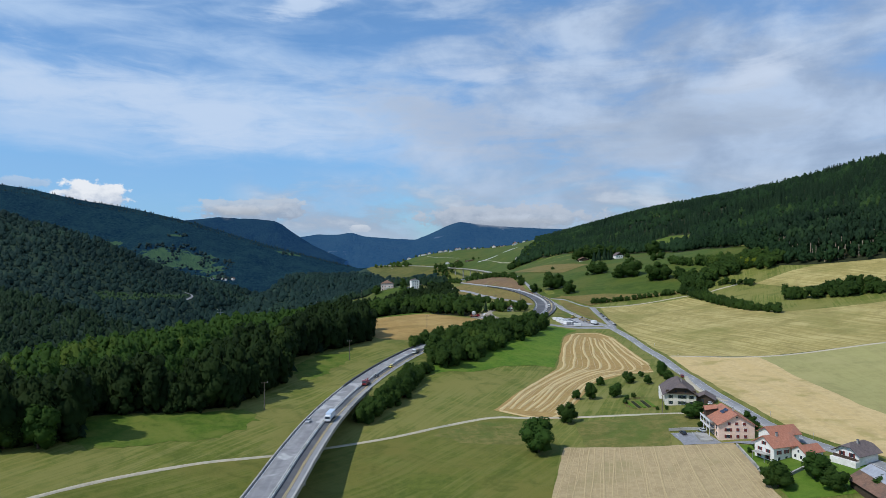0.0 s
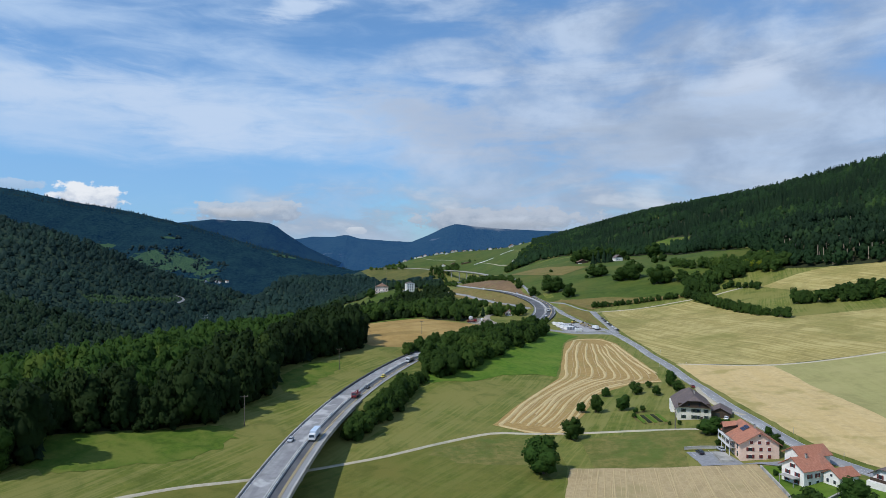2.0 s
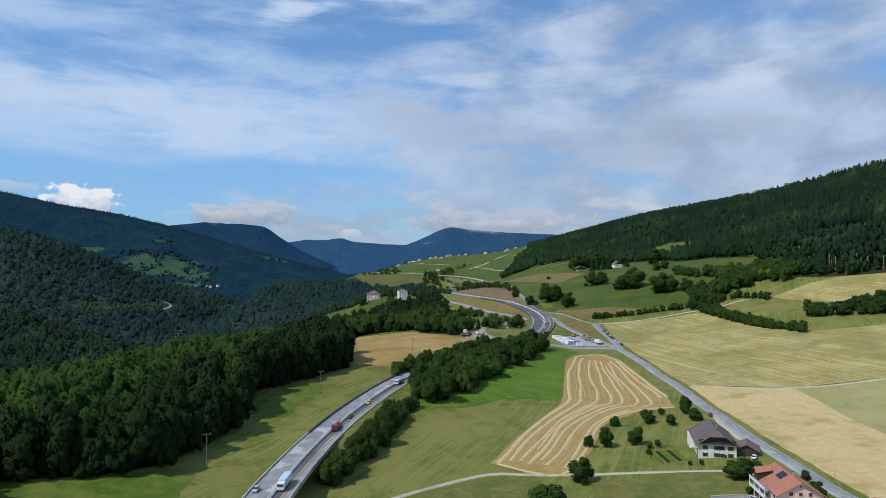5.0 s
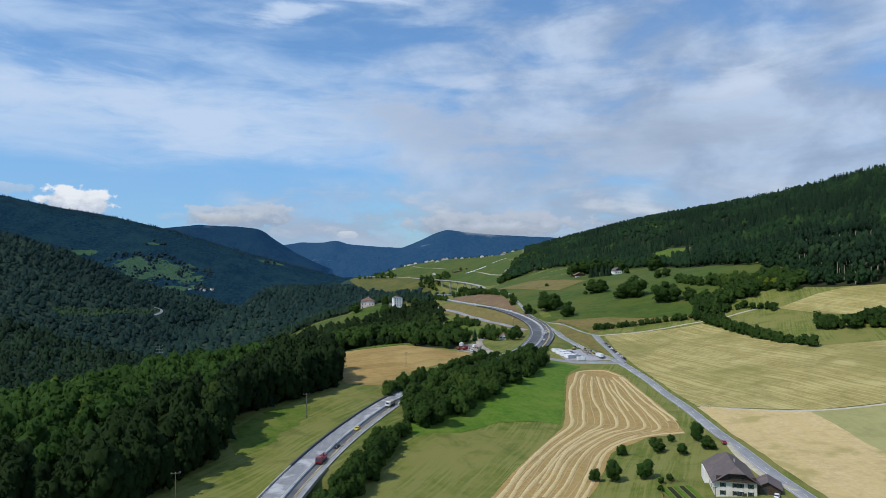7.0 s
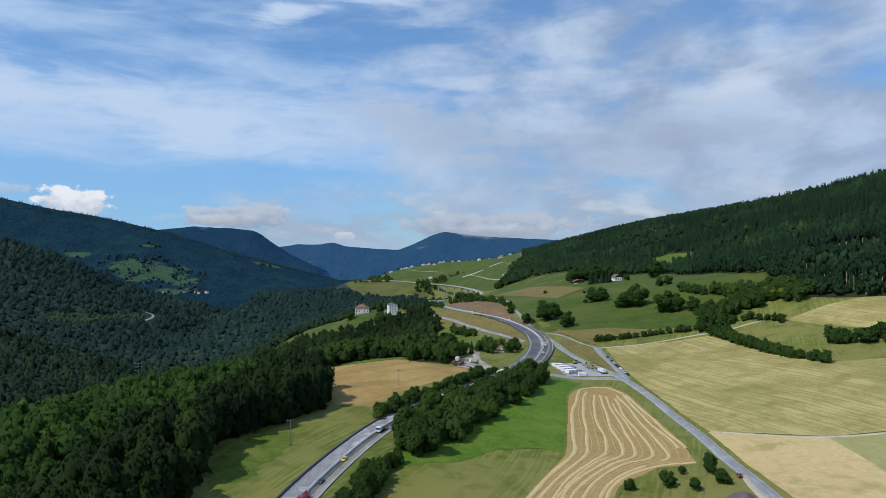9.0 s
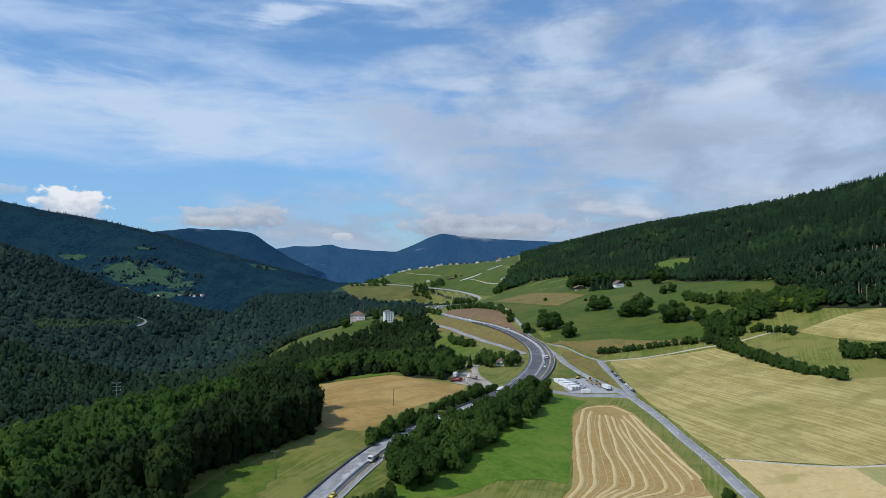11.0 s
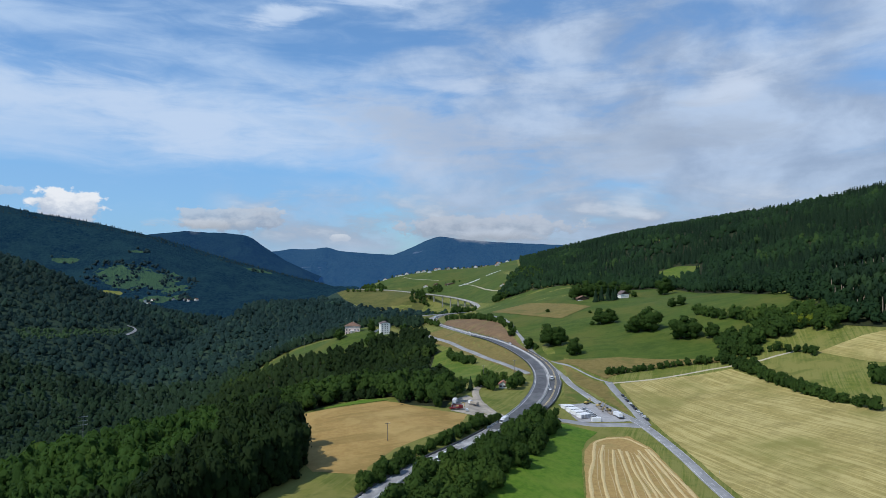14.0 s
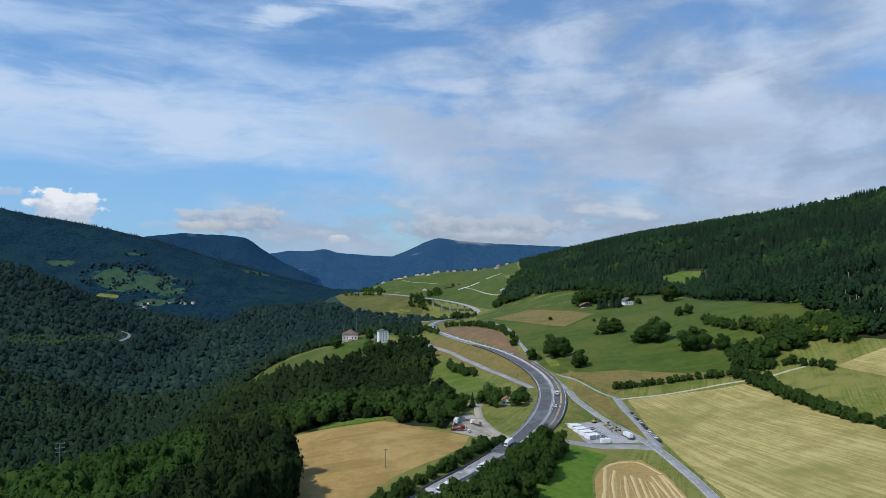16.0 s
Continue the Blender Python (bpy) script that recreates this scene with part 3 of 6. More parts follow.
        v, f = rows, np.vstack([np.stack([i + k, i + k + 1, i + k + 5, i + k + 4], 1) for k in range(3)])
    ob = mesh_object(name, v, f, material)
    if parent:
        ob.parent = parent
    return tagged(ob, label, category, kind=kind)


# ---- fields ----
drape("pasture_field", [(88, 1130), (110, 1040), (118, 930), (123, 830), (135, 785), (190, 745), (260, 735), (300, 745), (335, 760), (380, 790), (378, 880), (372, 975),
                        (385, 1090), (372, 1165), (340, 1195), (312, 1300), (262, 1340), (170, 1440), (105, 1430)], PASTURE, "green hillside pasture below the wooded slope", step=10)
drape("far_hill_pasture", [(-230, 2330), (-90, 2190), (20, 2030), (100, 1880), (125, 1700), (140, 1480), (200, 1440), (235, 1600), (255, 1900), (295, 2200), (335, 2500), (380, 2900), (-60, 2900), (-260, 2600)],
      PASTURE, "broad green hill of pasture with scattered farms", lift=0.5, step=30)
drape("tan_hill_meadow", [(-262, 2200), (-225, 2040), (-150, 1880), (-60, 1800), (0, 1800), (20, 1880), (0, 1940), (-80, 2066), (-184, 2176)], HILL_TAN, "olive meadow below the distant viaduct", lift=0.6, step=25)
drape("dry_meadow_patch", [(0, 312), (24, 324), (42, 322), (46, 304), (36, 288), (14, 291), (-3, 301)], VERGE, "patch of dry olive grass in the meadow", lift=0.1, wobble=2.0)
drape("striped_stubble_field", [(26, 342), (38, 368), (57, 407), (74, 437), (81, 467), (91, 514), (99, 548), (108, 567), (122, 582), (136, 583), (142, 562), (141, 520), (139, 478), (135, 440), (131, 416), (111, 413),
                                (88, 394), (70, 350), (55, 325), (42, 328)], STUBBLE, "harvested field of stubble with curved pale straw rows")
drape("near_stubble_field", [(51, 283), (80, 277), (117, 269), (113, 240), (110, 218), (106, 193), (100, 150), (10, 150), (30, 210), (38, 234)], NEAR_STUBBLE, "pale brown stubble field beside the houses", lift=0.25)
drape("wheat_field", [(156.5, 465.2), (207, 438), (202, 390), (198, 347), (195, 314), (198, 288), (203, 263), (220, 215), (178, 215), (162, 240), (153, 262), (148, 280), (146.5, 300), (147.2, 336), (150, 380)], WHEAT, "ripe golden wheat field beside the country road")
drape("pale_crop_field", [(205, 439), (285, 432), (326, 421.5), (440, 395), (420, 200), (230, 200), (202, 264), (197, 289), (194, 315), (197, 348), (201, 390)], PALE, "pale green crop field behind the wheat", lift=0.06)
drape("mown_field", [(164, 700), (210, 709), (258, 706), (264, 680), (269, 640), (277, 592), (290, 572), (318, 560), (360, 545), (470, 520), (450, 405), (326, 424), (286, 433.4), (208, 440.8), (157.5, 466.5), (160, 532), (159, 600), (161, 655)], MOWN,
      "large mown hay field with pale drying rows", lift=0.24)
drape("upper_mown_field", [(322, 694), (361, 697), (388, 690), (430, 650), (480, 600), (430, 555), (385, 590), (352, 628), (336, 655)], MOWN, "small mown meadow below the forest edge")
drape("dry_strip_field", [(130, 797), (150, 785), (187, 776), (225, 752), (262, 732), (260, 722), (223, 736), (190, 738), (163, 722), (158, 716), (140, 772)], DRY, "strip of dry tan grass", lift=0.4)
drape("tan_field", [(112, 1215), (168, 1205), (227, 1036), (176, 985), (140, 1060), (118, 1150)], DRY, "dry tan field on the hillside", lift=0.5)
drape("earth_bank", [(36, 1150), (44, 1210), (62, 1190), (84, 1120), (105, 1030), (109, 960), (112, 905), (116, 860), (113, 850), (106, 893), (98, 930), (83, 980), (64, 1040), (50, 1100)], EARTH, "bare brown earth bank above the expressway", category="bank", lift=0.5)
drape("barley_field", [(-86, 594), (-71, 617), (-46, 627), (-20, 636), (11, 612), (36, 604), (30, 580), (14, 556), (-8, 531), (-21, 505), (-22, 495), (-47, 498), (-55, 512), (-63, 541), (-75, 568)], GOLD, "golden barley field between forest and expressway")
drape("field_margin", [(-71, 619), (-51, 638), (-36, 646), (-18, 643), (-18, 639), (-46, 629)], LUSH, "green grass margin behind the barley", lift=0.3)
drape("lush_meadow", [(-8, 412), (-6, 440), (20, 480), (60, 535), (85, 590), (84, 602), (100, 602), (118, 590), (106, 570), (98, 549), (90, 515), (80, 468), (73, 440), (62, 446), (40, 443), (19, 424), (4, 420)], LUSH, "lush green meadow beside the stubble")
drape("forest_meadow", [(-146, 258), (-154, 286), (-130, 296), (-108, 306), (-94, 318), (-84, 304), (-88, 288), (-99, 275), (-119, 264), (-135, 254)], FRESH, "bright green grass below the forest edge", wobble=2.0, step=3, lift=0.1)
drape("forest_corner_meadow", [(-85, 381), (-89, 414), (-81, 441), (-63, 448), (-60, 436), (-64, 410), (-70, 384), (-78, 374)], FRESH, "bright green grass in the forest corner", wobble=2.6, step=3, lift=0.1)
drape("junction_verge", [(113, 668), (121, 706), (123, 742), (131, 708), (137, 668), (147, 636), (141, 648), (128, 660), (114, 654)], VERGE, "olive dry verge between the roads", category="verge", lift=0.2)
drape("upper_bank", [(132, 708), (131, 740), (134, 776), (144, 728), (152, 706), (151, 660), (150, 630), (141, 665)], DRY, "dry grass bank above the country road", category="verge", lift=0.2, wobble=1.0)
drape("cutting_verge", [(16, 1000), (36, 955), (62, 872), (82, 795), (92, 755), (99, 742), (104, 770), (101, 830), (91, 885), (76, 937), (55, 995), (34, 1070), (16, 1060)], DRY, "dry grass bank below the expressway", category="verge", lift=0.2, wobble=1.0)
drape("gravel_yard", [(104, 646), (129, 656), (139, 643), (144, 624), (146, 611), (111, 610)], LOT, "grey gravel works yard beside the road", category="yard")
drape("works_lot", [(28, 648), (40, 668), (52, 640), (52, 624), (64, 610), (58, 602), (38, 604), (25, 611)], GRAVEL, "sandy gravel lot beside the expressway", category="yard")
drape("villa_meadow", [(-262, 1118), (-205, 1190), (-150, 1200), (-110, 1180), (-70, 1150), (-45, 1130), (-25, 1075), (-80, 1032), (-130, 1046), (-190, 1070)], PASTURE, "sunlit meadow round the villa", step=12, lift=0.5)
drape("house_lawn", [(118, 268), (136, 258), (150, 235), (145, 215), (112, 215), (114, 240)], LUSH, "green garden lawn round the houses", category="lawn")
drape("forecourt", [(98, 288), (111, 285), (113, 271), (128, 270), (134, 264), (130, 261), (118, 269), (98, 273)], PAVING, "grey paved forecourt before the pink house", category="forecourt", lift=0.3)
drape("orchard_plot", [(62, 318), (100, 318), (116, 312), (116, 285), (98, 290), (94, 274), (60, 281)], VERGE, "rough mown grass plot beside the track", lift=0.18)
drape("knoll_meadow", [(20, 935), (36, 945), (42, 905), (58, 830), (70, 790), (76, 735), (50, 722), (36, 735), (26, 770), (10, 750), (6, 800), (14, 860)], FRESH, "small green meadow on the wooded knoll", lift=0.3)
drape("lane_verge", [(-34, 1248), (-22, 1296), (-2, 1334), (26, 1358), (14, 1290), (10, 1200), (-4, 1150), (-26, 1120), (-40, 1180)], VERGE, "sunlit olive bank between lane and expressway", category="verge", lift=0.4, step=8)
drape("south_meadow", [(-170, 168), (-137, 204), (-116, 231), (-92, 251), (-67, 265), (-44, 282), (-21, 298), (-1, 313), (24, 328), (43, 327), (50, 300), (50, 283), (38, 234), (30, 210), (10, 150), (0, 60), (-170, 60)], SOUTH, "darker olive meadow below the farm track", lift=0.07, step=8)

# straw rows of the striped field: each follows the field's curved edges
west = curve([(28, 342), (39, 368), (58, 407), (75, 437), (82.5, 467), (92.5, 514), (109, 564)], 4)
east = curve([(54, 326), (69, 352), (87, 396), (112, 417), (133, 425), (138, 478), (140.5, 558)], 4)
stripe_field = bpy.data.objects["striped_stubble_field"]


def field_row(u, t0, t1, i):
    t = np.linspace(t0, t1, 80)
    pa = np.stack([np.interp(t, np.linspace(0, 1, len(west)), west[:, k]) for k in (0, 1)], 1)
    pb = np.stack([np.interp(t, np.linspace(0, 1, len(east)), east[:, k]) for k in (0, 1)], 1)
    line = pa * (1 - u) + pb * u
    line[:, 0] += 0.5 * np.sin(t * 17 + i * 2.1) + 0.3 * np.sin(t * 31 + i)
    return t, line


for i, (u, t0, t1, half) in enumerate([(0.035, 0.0, 1.0, 0.95), (0.16, 0.02, 1.0, 0.8), (0.31, 0.03, 0.97, 0.7), (0.44, 0.02, 0.98, 0.75), (0.55, 0.05, 0.97, 0.7), (0.68, 0.03, 0.95, 0.7),
                                       (0.80, 0.45, 0.99, 0.75), (0.90, 0.03, 0.4, 0.7), (0.91, 0.55, 1.0, 0.75), (0.985, 0.56, 1.0, 0.85), (0.62, 0.62, 0.90, 0.5), (0.37, 0.10, 0.45, 0.5)]):
    t, line = field_row(u, t0, t1, i)
    wide = 0.85 * half * (1 + 0.15 * np.sin(t * 57 + i) + 0.12 * np.sin(t * 131 + 2 * i))
    strip("straw_row", line, -wide, wide, STRAW, 0.34, parent=stripe_field, skirt=0.45)
for i in range(14):
    t, line = field_row((i + 0.5) / 14, 0.03, 0.97, i * 1.3)
    strip("stubble_row", line, -0.14 - 0.08 * np.sin(t * 40 + i), 0.14 + 0.08 * np.sin(t * 53 + 2 * i), FAINT_STRAW, 0.24, parent=stripe_field, skirt=0.2)
for edge in (curve([(108, 562), (113, 571), (122, 578), (133, 578.5), (140, 560)], 2), curve([(29, 341), (42, 331), (54, 328), (69, 354), (87, 397), (111, 415), (131, 418.5)], 3)):
    wide = 0.6 + 0.12 * np.sin(np.arange(len(edge)) * 1.3)
    strip("straw_row", edge, -wide, wide, STRAW, 0.34, parent=stripe_field, skirt=0.45)
near_field = bpy.data.objects["near_stubble_field"]
rows = random.Random(12)
for i in range(44):
    u = (i + rows.uniform(0.1, 0.9)) / 44
    t = np.linspace(0, 1, 40)
    a, b = np.array((53 + 62 * u, 281.5 - 12.5 * u)), np.array((14 + 90 * u, 152))
    line = a + (b - a) * t[:, None]
    line[:, 0] += 0.5 * np.sin(t * 9 + i * 1.7)
    half = 0.05 + 0.32 * rows.random() ** 3 + 0.05 * np.sin(t * 30 + i * 2.3)
    strip("straw_row", line[:rows.randint(22, 40)], -half[:1], half[:1], FAINT_STRAW, 0.32, parent=near_field, skirt=0.3)

# ---- roads ----
tagged(strip("road", COUNTRY, -2.75, 2.75, OLD_ASPHALT, 0.32, skirt=0.6), "grey asphalt country road with worn edge lines", "road", kind="structure")
tagged(strip("track_to_pasture", OLD_TRACK, -1.5, 1.5, OLD_ASPHALT, 0.35, skirt=0.6), "narrow old asphalt track up the hillside", "road", kind="structure")
tagged(strip("lane", LANE, -2.6, 2.6, OLD_ASPHALT, 0.36, skirt=0.6), "short asphalt lane with parked cars", "road", kind="structure")
tagged(strip("hedge_path", HEDGE_PATH, -0.7, 0.7, TRACK, 0.36, skirt=0.4), "pale gravel path along a hedge", "path", kind="structure")
tagged(strip("bank_path", LANE_UP, -0.5, 0.5, OLD_ASPHALT, 0.40, skirt=0.4), "pale farm path up the bank", "path", kind="structure")
tagged(strip("farm_track", FARM_TRACK, -0.7, 0.7, TRACK, 0.36, skirt=0.4), "pale gravel farm track across the meadow", "path", kind="structure")
tagged(strip("field_track", FIELD_TRACK, -0.6, 0.6, TRACK, 0.36, skirt=0.8), "narrow field track between crops", "path", kind="structure")
tagged(strip("slip_road", RAMP, -3.2, 3.2, OLD_ASPHALT, 0.34, skirt=0.6), "grey slip road joining the expressway", "road", kind="structure")
tagged(strip("old_road", OLD_ROAD, -2.4, 2.4, OLD_ASPHALT, 0.40, skirt=0.6), "old asphalt road beside the cutting", "road", kind="structure")
tagged(strip("lot_road", LOT_ROAD, -2.4, 2.4, GRAVEL, 0.40, skirt=0.6), "gravel access road to the lot", "path", kind="structure")
BLOCK_LANE = curve([(-62, 1108), (-56, 1150), (-44, 1200), (-38, 1248), (-26, 1298), (-5, 1338), (20, 1362), (40, 1372)], 6)
tagged(strip("block_lane", BLOCK_LANE, -2.2, 2.2, OLD_ASPHALT, 0.9, skirt=0.6), "pale lane curving up to the block of flats", "road", kind="structure")
HILL_PATHS = [curve([(-60, 2520), (-26, 2453), (20, 2390), (57, 2333)], 15), curve([(128, 2150), (150, 2000), (170, 1760), (187, 1584)], 15)]
for p in HILL_PATHS:
    tagged(strip("hill_path", p, -1.0, 1.0, TRACK, 1.0, skirt=0.5), "pale farm path across the far hill", "path", kind="structure")
tagged(strip("farm_drive", YARD_DRIVE, -1.0, 1.0, TRACK, 0.38, skirt=0.6), "pale drive behind the farmhouse", "path", kind="structure")

# ---- mountains ----
def ridge(name, crest_points, y0, depth, foot, material, label, rough_amp=18.0, seed=0, nx=260, ny=40):
    """A mountain range seen across the valley: crest heights along x, spurs and gullies down its near side."""
    cx, cz = np.array(crest_points, float).T
    x = np.linspace(cx[0], cx[-1], nx)
    crest = np.interp(x, cx, cz)
    k = np.ones(5) / 5
    crest = np.convolve(np.pad(crest, 2, mode="edge"), k, "valid")
    verts = []
    for j in range(ny):
        u = j / (ny - 1)
        for i in range(nx):
            p = Vector((x[i] * 0.004, u * 2.4, seed))
            n = noise.fractal(p, 0.9, 2.1, 5) * rough_amp * math.sin(math.pi * min(1, u * 1.02)) * 2.2
            spur = abs(noise.noise(Vector((x[i] * 0.0022 + seed, u * 0.6, seed * 3.1)))) * rough_amp * 3.0 * math.sin(math.pi * u)
            z = foot + (crest[i] - foot) * (u ** 1.25) + n + spur
            if j == 0:
                z -= 80
            if j == ny - 1:
                z = crest[i] + noise.noise(Vector((x[i] * 0.02, 0.3, seed))) * 3
            verts.append((x[i] - 60 * math.sin(x[i] * 0.003 + seed) * (1 - u), y0 - depth * (1 - u), z))
    verts += [(x[i], y0 + 60, foot) for i in range(nx)]
    ob = mesh_object(name, verts, grid_faces(nx, ny + 1), material, True)
    return tagged(ob, label, "mountain", kind="structure"), np.array(verts)


def mountain_wood(name, dark, light, scale, haze_glow, clearing=None, meadows=(), tone=None):
    """Forest seen from far off, with pale clearings or with meadows of ragged outline (middle x, y and half sizes);
    haze is emitted.
    """
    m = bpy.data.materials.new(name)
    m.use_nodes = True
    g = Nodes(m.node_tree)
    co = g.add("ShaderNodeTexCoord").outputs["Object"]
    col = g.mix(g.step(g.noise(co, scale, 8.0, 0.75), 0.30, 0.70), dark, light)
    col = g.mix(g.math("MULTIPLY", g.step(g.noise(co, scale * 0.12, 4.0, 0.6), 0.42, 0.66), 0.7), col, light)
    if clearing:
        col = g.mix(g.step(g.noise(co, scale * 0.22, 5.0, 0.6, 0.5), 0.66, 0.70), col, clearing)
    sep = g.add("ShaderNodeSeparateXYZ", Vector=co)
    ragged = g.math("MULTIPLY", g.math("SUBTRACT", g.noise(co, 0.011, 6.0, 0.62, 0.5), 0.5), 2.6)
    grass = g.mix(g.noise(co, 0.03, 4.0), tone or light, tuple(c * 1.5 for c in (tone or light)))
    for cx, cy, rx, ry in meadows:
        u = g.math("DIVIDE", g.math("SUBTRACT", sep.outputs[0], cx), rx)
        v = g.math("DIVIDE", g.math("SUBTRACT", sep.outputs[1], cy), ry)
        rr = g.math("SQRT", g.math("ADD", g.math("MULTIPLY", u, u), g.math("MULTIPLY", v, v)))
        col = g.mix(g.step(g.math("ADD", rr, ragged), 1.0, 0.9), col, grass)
    b = g.add("ShaderNodeBsdfPrincipled", Base_Color=col, Roughness=0.95, Specular_IOR_Level=0.0, Emission_Color=(*haze_glow[:3], 1.0), Emission_Strength=haze_glow[3])
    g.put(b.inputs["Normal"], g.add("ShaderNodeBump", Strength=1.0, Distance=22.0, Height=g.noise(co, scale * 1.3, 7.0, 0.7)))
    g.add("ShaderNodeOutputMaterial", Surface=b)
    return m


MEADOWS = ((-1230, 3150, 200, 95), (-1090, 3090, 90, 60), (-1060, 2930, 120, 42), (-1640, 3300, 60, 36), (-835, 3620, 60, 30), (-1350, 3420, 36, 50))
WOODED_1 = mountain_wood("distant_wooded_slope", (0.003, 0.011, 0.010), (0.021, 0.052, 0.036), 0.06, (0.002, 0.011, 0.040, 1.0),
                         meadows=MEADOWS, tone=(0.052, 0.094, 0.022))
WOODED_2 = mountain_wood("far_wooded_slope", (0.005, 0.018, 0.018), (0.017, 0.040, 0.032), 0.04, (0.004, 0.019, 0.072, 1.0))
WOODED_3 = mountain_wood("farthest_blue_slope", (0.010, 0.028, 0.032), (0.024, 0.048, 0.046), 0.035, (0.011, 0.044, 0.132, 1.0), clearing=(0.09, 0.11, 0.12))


def crest_from(rows, y0):
    """Crest rows given as sideways and upward slopes in the camera's first view, set at distance y0 to fit it."""
    return [(a * y0, 87 + b * y0) for a, b in rows]


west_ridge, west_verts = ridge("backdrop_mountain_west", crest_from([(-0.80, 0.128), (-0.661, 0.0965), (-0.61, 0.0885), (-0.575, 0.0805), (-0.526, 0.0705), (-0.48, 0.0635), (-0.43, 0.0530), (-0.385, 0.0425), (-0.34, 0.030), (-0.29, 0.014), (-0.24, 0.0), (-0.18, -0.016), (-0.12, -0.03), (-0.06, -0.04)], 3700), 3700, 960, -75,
      WOODED_1, "long dark wooded mountain ridge across the valley, haze painted in", 20, 1)
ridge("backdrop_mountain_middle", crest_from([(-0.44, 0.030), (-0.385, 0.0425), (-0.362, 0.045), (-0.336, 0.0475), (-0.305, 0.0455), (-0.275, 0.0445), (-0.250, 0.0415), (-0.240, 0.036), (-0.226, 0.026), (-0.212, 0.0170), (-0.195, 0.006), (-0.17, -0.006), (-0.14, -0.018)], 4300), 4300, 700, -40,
      WOODED_2, "wooded mountain with a steep shoulder, blue from painted haze", 14, 2)
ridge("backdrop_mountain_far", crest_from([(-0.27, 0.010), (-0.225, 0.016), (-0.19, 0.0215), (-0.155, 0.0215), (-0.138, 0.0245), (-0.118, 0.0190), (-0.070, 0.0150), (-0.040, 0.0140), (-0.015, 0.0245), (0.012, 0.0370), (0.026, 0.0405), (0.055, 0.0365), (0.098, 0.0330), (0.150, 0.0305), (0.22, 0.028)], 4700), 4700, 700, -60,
      WOODED_3, "mountains closing the valley, their blue haze painted in", 16, 3)
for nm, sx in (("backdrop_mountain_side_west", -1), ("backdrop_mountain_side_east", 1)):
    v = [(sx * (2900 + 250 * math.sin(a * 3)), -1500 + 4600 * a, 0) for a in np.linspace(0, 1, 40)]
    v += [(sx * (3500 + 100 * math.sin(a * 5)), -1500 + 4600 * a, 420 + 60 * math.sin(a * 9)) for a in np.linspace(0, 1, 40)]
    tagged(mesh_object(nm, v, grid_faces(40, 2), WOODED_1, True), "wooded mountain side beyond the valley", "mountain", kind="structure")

def cloud_sheet(name, x0, x1, z0, z1, y, tone, seed):
    """A bank of low cloud resting on a summit, as a thin glowing sheet."""
    m = bpy.data.materials.new(name)
    m.use_nodes = True
    g = Nodes(m.node_tree)
    co = g.add("ShaderNodeTexCoord").outputs["Generated"]
    sep = g.add("ShaderNodeSeparateXYZ", Vector=co)
    ob = g.add("ShaderNodeMapping", Vector=g.add("ShaderNodeTexCoord").outputs["Object"], Location=(seed * 97.0, 0, 0), Scale=(0.006, 0.006, 0.013)).outputs[0]
    n = g.noise(ob, 1.0, 7.0, 0.58, 0.4)
    u = g.math("MULTIPLY", g.math("SUBTRACT", sep.outputs[0], 0.5), 2.0)
    v = g.math("MULTIPLY", g.math("SUBTRACT", sep.outputs[2], 0.5), 2.0)
    r = g.math("SQRT", g.math("ADD", g.math("MULTIPLY", u, u), g.math("MULTIPLY", v, v)))
    f = g.math("ADD", g.math("SUBTRACT", 0.78, r), g.math("MULTIPLY", g.math("SUBTRACT", n, 0.5), 1.5))
    e = g.add("ShaderNodeEmission", Color=g.mix(g.step(g.math("ADD", v, g.math("MULTIPLY", n, 1.2)), 0.1, 1.1), tuple(c * 0.72 for c in tone), tone), Strength=1.0)
    s = g.add("ShaderNodeMixShader", Fac=g.math("MULTIPLY", g.step(f, 0.0, 0.55), 0.92))
    g.put(s.inputs[1], g.add("ShaderNodeBsdfTransparent"))
    g.put(s.inputs[2], e)
    g.add("ShaderNodeOutputMaterial", Surface=s)
    xs = np.linspace(x0, x1, 16)
    v = [(x, y + 40 * math.sin(x * 0.004), z) for z in (z0, (z0 + z1) / 2, z1) for x in xs]
    ob = mesh_object(name, v, grid_faces(16, 3), m, True)
    ob.visible_shadow = False
    return tagged(ob, "bank of low grey cloud resting on a mountain", "cloud", kind="structure")


cloud_sheet("backdrop_cloud_far", -60, 1000, 205, 345, 4380, (0.50, 0.57, 0.68), 1)
cloud_sheet("backdrop_cloud_middle", -1620, -820, 255, 385, 3960, (0.54, 0.60, 0.69), 2)

# ---- trees ----
RNG = np.random.RandomState(5)


def ico(sub):
    b = bmesh.new()
    bmesh.ops.create_icosphere(b, subdivisions=sub, radius=1.0)
    v = np.array([p.co[:] for p in b.verts])
    f = np.array([[p.index for p in q.verts] for q in b.faces])
    b.free()
    return v, f


ICO1 = ico(1)


def join(parts):
    vs, fs, ns, n = [], [], [], 0
    for v, f, m in parts:
        vs.append(v)
        fs.append(f + n)
        ns.append(m)
        n += len(v)
    return np.vstack(vs), np.vstack(fs), np.vstack(ns)


def leaf_cards(r, centres, normals, size):
    """Small leaning leaf clumps, each a bent pair of triangles, shaded as parts of the rounded crown."""
    n = len(centres)
    nv = normals + r.normal(0, 0.36, (n, 3)) + np.array([0, 0, 0.25])
    nv /= np.linalg.norm(nv, axis=1)[:, None]
    t = np.cross(nv, r.normal(0, 1, (n, 3)))
    t /= np.linalg.norm(t, axis=1)[:, None]
